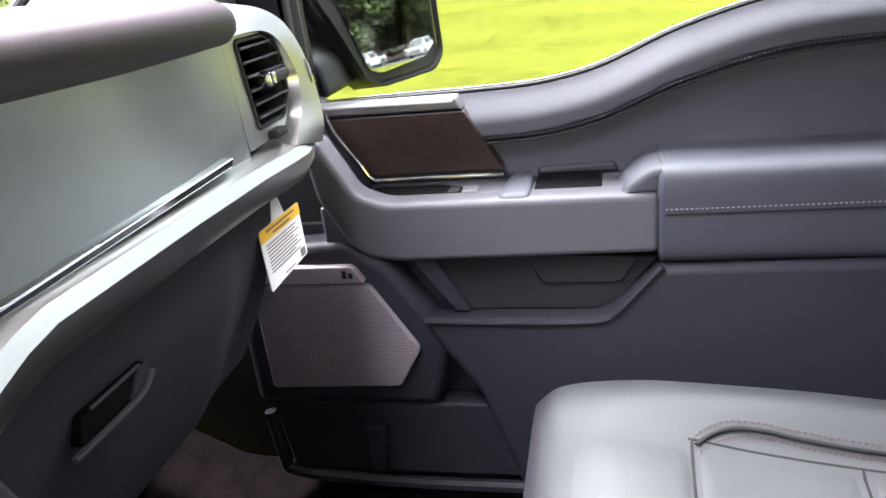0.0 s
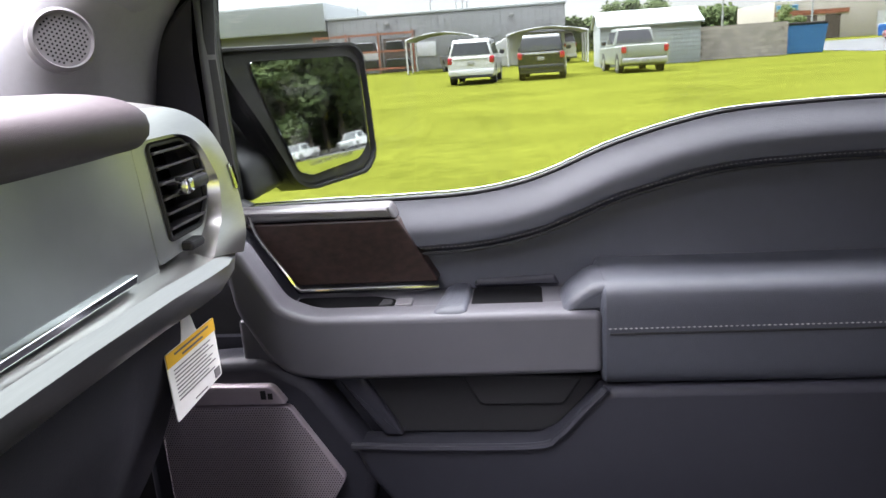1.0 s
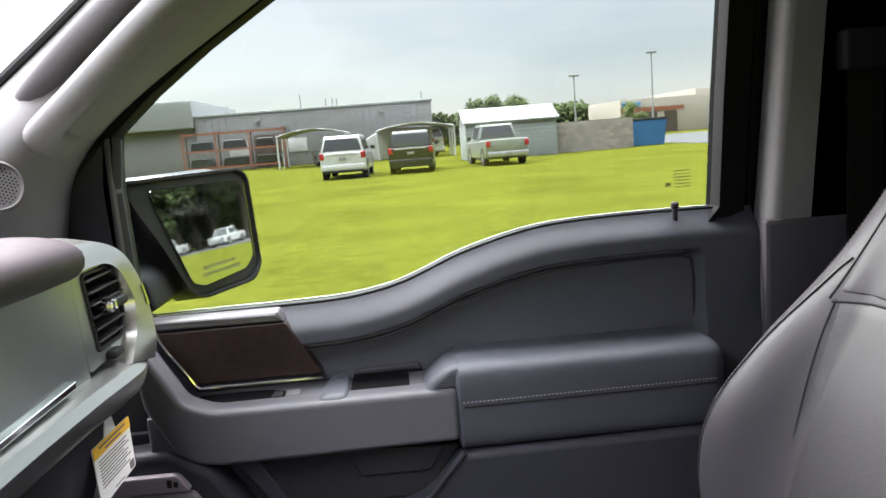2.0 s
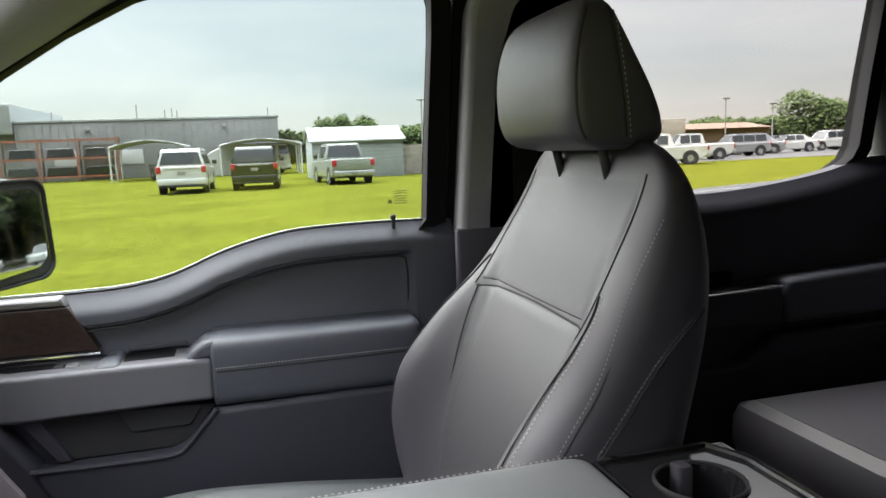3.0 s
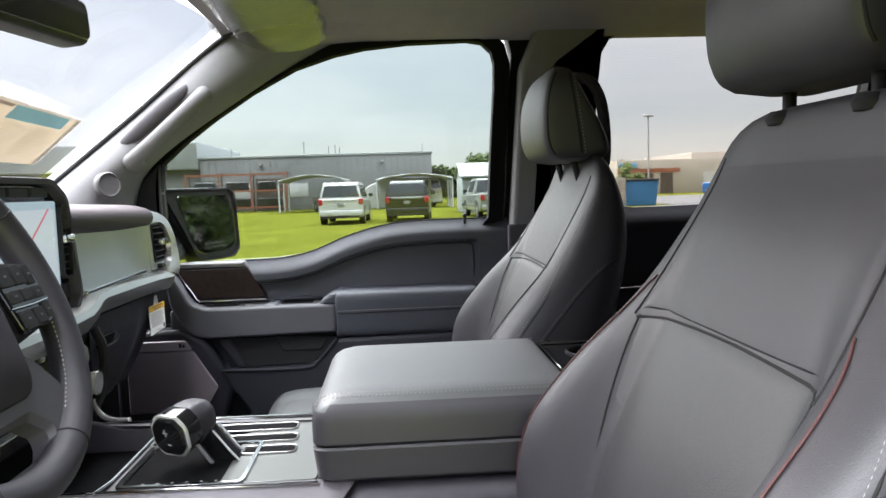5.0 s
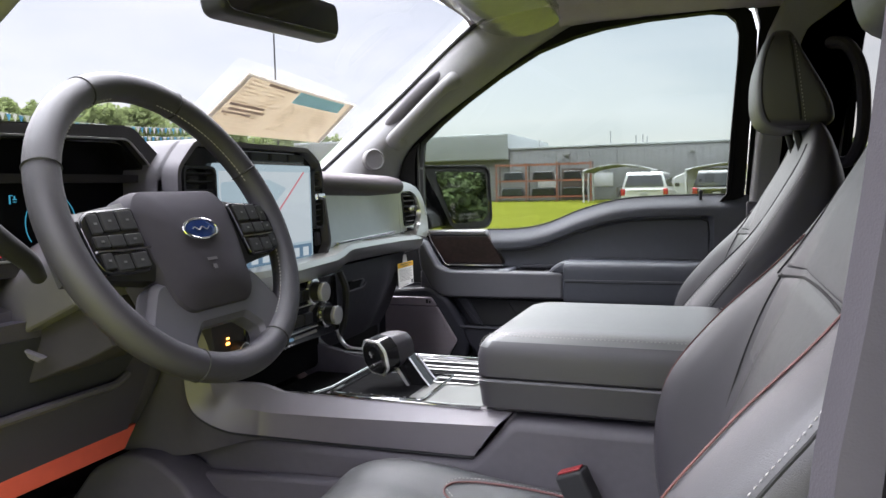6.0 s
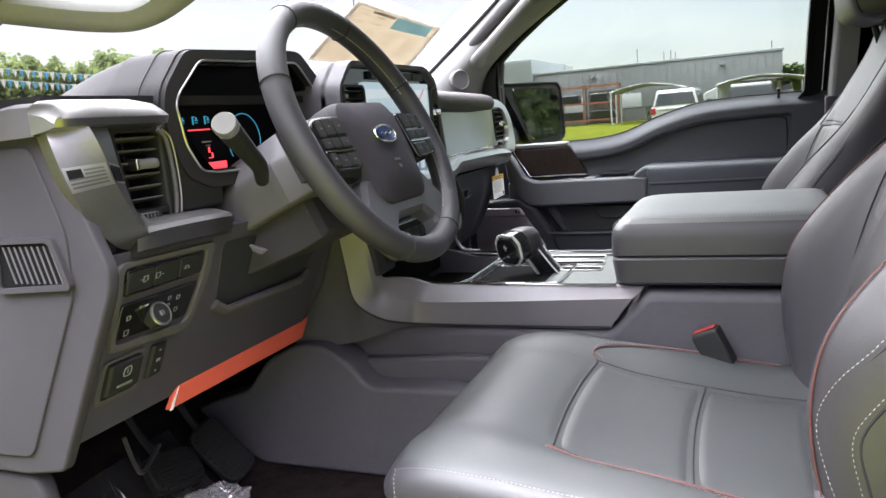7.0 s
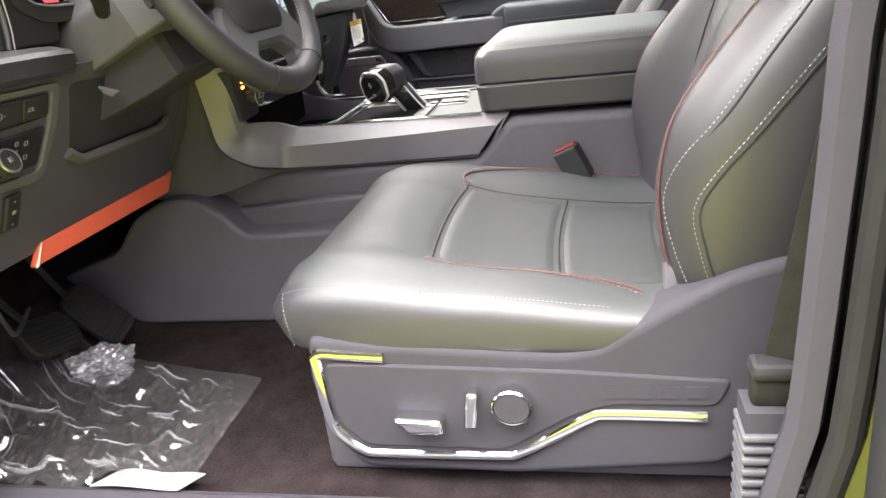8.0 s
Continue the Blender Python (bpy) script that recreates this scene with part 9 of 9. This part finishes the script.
tent = thing("canvas_shelter", (0.0, 60, 0), "white canvas shelter with rounded top", "shelter")
part("canvas", plate(fillet([(-2.6, 0.0), (-2.4, 1.8), (-0.8, 2.5), (1.4, 2.5), (2.0, 1.9), (2.1, 0.0)], 0.3), "y", 61.0, 64.0, 0.1), CANVAS, tent)
# shed with gable roof
shed = thing("metal_shed", (6.8, 43, 0), "pale grey metal shed with low gable roof", "shed")
part("wall", box((4.15, 43, 0), (9.55, 47, 2.15), 0.02), SHEDM, shed)
part("roof", plate([(42.8, 2.12), (45.0, 2.95), (47.2, 2.12), (47.2, 2.20), (45.0, 3.05), (42.8, 2.20)], "x", 4.0, 9.7, 0.0), ROOFM, shed, "pale sheet roof")
part("gable", plate([(43.0, 2.1), (47.0, 2.1), (45.0, 2.9)], "x", 4.13, 4.2, 0.0), SHEDM, shed)
for i in range(9):
    part("siding_line", box((4.15, 42.985, 0.2 + 0.22 * i), (9.55, 43.0, 0.23 + 0.22 * i), 0.0), STEEL, shed)
wallb = thing("block_wall", (12, 44.5, 0), "grey-brown concrete block wall", "wall")
part("core", box((9.8, 44.52, 0), (14.6, 44.8, 1.84), 0.0), BLOCK, wallb)
bmw = [bpy.data.meshes.new("block") for _ in range(1)][0]
tb = box((0, 0, 0), (0.39, 0.02, 0.19), 0.004); tb.to_mesh(bmw); tb.free(); bmw.materials.append(mat("block_face", (0.26, 0.235, 0.21), 0.9, var=0.15, scale=3, rand=0.18))
for r in range(9):
    for i in range(12):
        ob = new("block", bmw)
        ob.parent = wallb
        ob.matrix_parent_inverse = Matrix.Translation(wallb.location).inverted()
        ob.location = (9.8 + 0.4 * i + (0.2 if r % 2 else 0) - (0.2 if i == 11 and r % 2 else 0), 44.50, 0.01 + 0.2 * r)
skip = thing("skip_container", (15.7, 46, 0), "blue steel waste container", "container")
part("tub", plate(fillet([(14.7, 0.0), (16.9, 0.0), (17.1, 1.6), (14.6, 1.6)], 0.05), "y", 45.5, 47, 0.04), SKIP, skip)
part("lid", box((14.6, 45.45, 1.6), (17.1, 47.05, 1.72), 0.03), TYRE, skip)
# buildings beyond
shop3 = thing("service_building", (35, 90, 0), "pale building with orange stripe and open bays", "building")
part("wall", box((28, 90, 0), (60, 105, 4.3), 0.05), BEIGE, shop3)
part("orange_stripe", box((28, 89.9, 2.7), (36, 89.97, 3.2), 0.0), RACKO, shop3)
for x in (31, 33.5, 39, 45, 51):
    part("bay_opening", box((x, 89.92, 0), (x + 1.6 + (2 if x > 37 else 0), 89.98, 2.6), 0.0), BARK if x < 37 else CANVAS, shop3)
part("sign_panel", box((28.2, 89.85, 3.3), (30.5, 89.95, 3.9), 0.0), INKBLUE, shop3)
shop4 = thing("warehouse", (49, 92, 0), "large beige warehouse with flat roof", "building")
part("wall", box((40, 96, 0), (57.5, 115, 5.3), 0.05), BEIGE, shop4)
part("annex_roof", plate([(92, 2.4), (96, 3.6), (96, 0), (92, 0)], "x", 45, 52, 0.0), CANVAS, shop4)
part("vent", box((43.5, 95.9, 3.6), (44.2, 95.98, 4.4), 0.0), STEEL, shop4)
shop5 = thing("brown_building", (75, 105, 0), "long low brown building far off", "building")
part("wall", box((62, 105, 0), (86, 118, 3.0), 0.1), BROWN, shop5)
part("roof", plate([(104, 3.0), (111, 4.0), (118, 3.0)], "x", 62, 86, 0.0), BROWN, shop5)
# poles
for x, y, h in ((19.9, 80, 6.9), (27.8, 78, 8.6), (62, 84, 6.5), (66, 80, 5.5)):
    pl = thing("light_pole", (x, y, 0), "slender grey lamp post", "lamp post", "lamp posts")
    part("post", lathe([(0.11, 0), (0.08, h), (0.001, h + 0.01)], (x, y, 0), (0, 0, 1), 10), GALV, pl)
    part("lamp_head", box((x - 0.55, y - 0.15, h - 0.05), (x + 0.55, y + 0.15, h + 0.18), 0.04), GALV, pl)


def tree_mesh(seed, h, spread, leaves, size):
    """Trunk and limbs, and a crown of many small leaf sprays in uneven clumps."""
    rng = random.Random(seed)
    tb_ = bmesh.new()
    add_tube(tb_, spline([(0, 0, 0), (0.1, 0.05, h * 0.3), (-0.1, 0.1, h * 0.6), (0.05, 0, h * 0.92)], 4), h * 0.022, 8, taper=lambda t: 1.15 - t)
    clumps = []
    for i in range(22):
        a = rng.uniform(0, 6.28)
        z = h * rng.uniform(0.25, 0.97)
        r = spread * math.sqrt(max(0.05, 1 - ((z / h - 0.55) / 0.5) ** 2)) * rng.uniform(0.25, 0.95)
        c = Vector((r * math.cos(a), r * math.sin(a), z))
        clumps.append((c, spread * rng.uniform(0.22, 0.42)))
        add_tube(tb_, [Vector((0, 0, z * 0.75)), c * 0.6 + Vector((0, 0, z * 0.36)), c], h * 0.006, 5, taper=lambda t: 1.1 - t)
    vs, fs = [], []
    for i in range(leaves):
        c, r = rng.choice(clumps)
        d = Vector((rng.gauss(0, 1), rng.gauss(0, 1), rng.gauss(0, 0.8)))
        p = c + d.normalized() * r * rng.random() ** 0.4
        s = size * rng.uniform(0.6, 1.4)
        u = Vector((rng.gauss(0, 1), rng.gauss(0, 1), rng.gauss(0, 0.6))).normalized()
        w = u.orthogonal().normalized()
        k = len(vs)
        vs += [p - u * s, p + w * s * 0.6, p + u * s, p - w * s * 0.6]
        fs.append((k, k + 1, k + 2, k + 3))
    me = bpy.data.meshes.new("crown")
    me.from_pydata([tuple(v) for v in vs], [], fs)
    return tb_, me


def tree(at, seed, h, spread, leaves, size, leaf, label):
    t = thing("tree", at, label, "tree", "trees")
    tb_, me = tree_mesh(seed, h, spread, leaves, size)
    bmesh.ops.translate(tb_, vec=Vector(at), verts=tb_.verts)
    part("trunk", tb_, BARK, t)
    me.materials.append(leaf)
    cr = new("crown", me)
    cr.parent = t
    return t


T1 = tree((40, 42, 0), 1, 13, 4.6, 5200, 0.34, LEAF, "tall dark green broadleaf tree")
T2 = tree((44, 36, 0), 2, 16, 5.2, 6000, 0.36, LEAF, "tall broadleaf tree at the field's edge")
rng = random.Random(5)
for i in range(26):
    a = radians(51 + 1.3 * i)
    d = 92 + rng.uniform(-3, 14)
    src = T1 if i % 2 else T2
    copy_thing(src, pose(d * math.sin(a), d * math.cos(a), 0, 0, 0, rng.uniform(0, 360)) @ Matrix.Diagonal((1.2, 1.2, rng.uniform(1.1, 1.6), 1)))
T1.location, T2.location = (88, 44, 0), (92, 30, 0)
T3 = tree((13.5, 108, 0), 3, 6.0, 3.6, 4200, 0.24, LEAF, "round green tree behind the sheds")
copy_thing(T3, pose(17.5, 112, 0, 0, 0, 80))
copy_thing(T3, pose(5.0, 104, 0, 0, 0, 200) @ Matrix.Diagonal((1, 1, 0.72, 1)))
tree((27.5, 84, 0), 9, 3.6, 1.7, 1200, 0.2, LEAF_L, "small light green tree beyond the wall")


def woods(name, rows, seed, leaf, label, size=0.55):
    """Far woods as one sheet of leaf sprays."""
    r_ = random.Random(seed)
    vs, fs = [], []
    for x0, y0, x1, y1, h, n in rows:
        for i in range(n):
            k = r_.random()
            x, y = x0 + (x1 - x0) * k + r_.gauss(0, 1.0), y0 + (y1 - y0) * k + r_.gauss(0, 1.5)
            top = h * (0.78 + 0.22 * noise.noise((x * 0.16, y * 0.16, seed)) + 0.12 * noise.noise((x * 0.6, y * 0.6, 3)))
            z = top * r_.random() ** 0.7
            s = size * r_.uniform(0.6, 1.4)
            u = Vector((r_.gauss(0, 1), r_.gauss(0, 1), r_.gauss(0, 0.6))).normalized()
            w = u.orthogonal().normalized()
            p = Vector((x, y, z))
            j = len(vs)
            vs += [p - u * s, p + w * s * 0.7, p + u * s, p - w * s * 0.7]
            fs.append((j, j + 1, j + 2, j + 3))
    me = bpy.data.meshes.new(name)
    me.from_pydata([tuple(v) for v in vs], [], fs)
    me.materials.append(leaf)
    return tagged(new(name, me), label, "trees", kind="stuff")


woods("far_woods", [(2, 118, 40, 122, 6.4, 14000), (40, 125, 100, 118, 5.8, 20000), (95, 112, 135, 90, 9.5, 14000), (60, 122, 110, 118, 5.4, 8000)], 7, LEAF, "distant line of green woods", 0.36)
woods("rear_woods", [(86, 72, 104, 36, 17.0, 26000), (90, 70, 108, 34, 15.0, 14000)], 17, LEAF, "dense dark wood beyond the car lot", 0.5)
woods("front_woods", [(-75, 33, -70, 80, 14.8, 42000), (-72, 80, -66, 130, 13.3, 24000), (-70, -40, -75, 35, 11, 14000)], 11, LEAF_L, "line of trees ahead of the truck", 0.32)
# strings of pennants
for zz, y0, y1 in ((6.9, 26, 52), (6.2, 27, 52)):
    pn = thing("pennant_string", (-40, 40, 0), "string of blue and white pennants", "pennants", "pennant strings")
    line = [(-40, y0 + (y1 - y0) * i / 30, zz - 0.5 * math.sin(math.pi * i / 30)) for i in range(31)]
    part("cord", tube(line, 0.02, 5), CANVAS, pn)
    for i in range(60):
        k = i / 60
        y = y0 + (y1 - y0) * k
        z = zz - 0.5 * math.sin(math.pi * k)
        part("pennant", plate([(y, z), (y + 0.36, z), (y + 0.18, z - 0.5)], "x", -40.01, -39.99, 0.0), PENB if i % 2 else CANVAS, pn, smooth=False)
    for y in (y0, y1):
        part("pole", lathe([(0.06, 0), (0.05, zz + 0.3), (0.001, zz + 0.32)], (-40, y, 0), (0, 0, 1), 8), GALV, pn)

# marks and lines too small to pick apart
for ob in scene.objects:
    if ob.name.split(".")[0] in ("switch_mark", "text_line", "heading_line", "button_mark", "gate_letters", "shifter_mark", "airbag_mark", "label_text", "screen_icon", "warning_icon", "red_line", "speaker_mark", "stitching", "perforation", "embossed_badge", "bright_strip", "etched_mark", "crease"):
        ob["kind"] = "stuff"
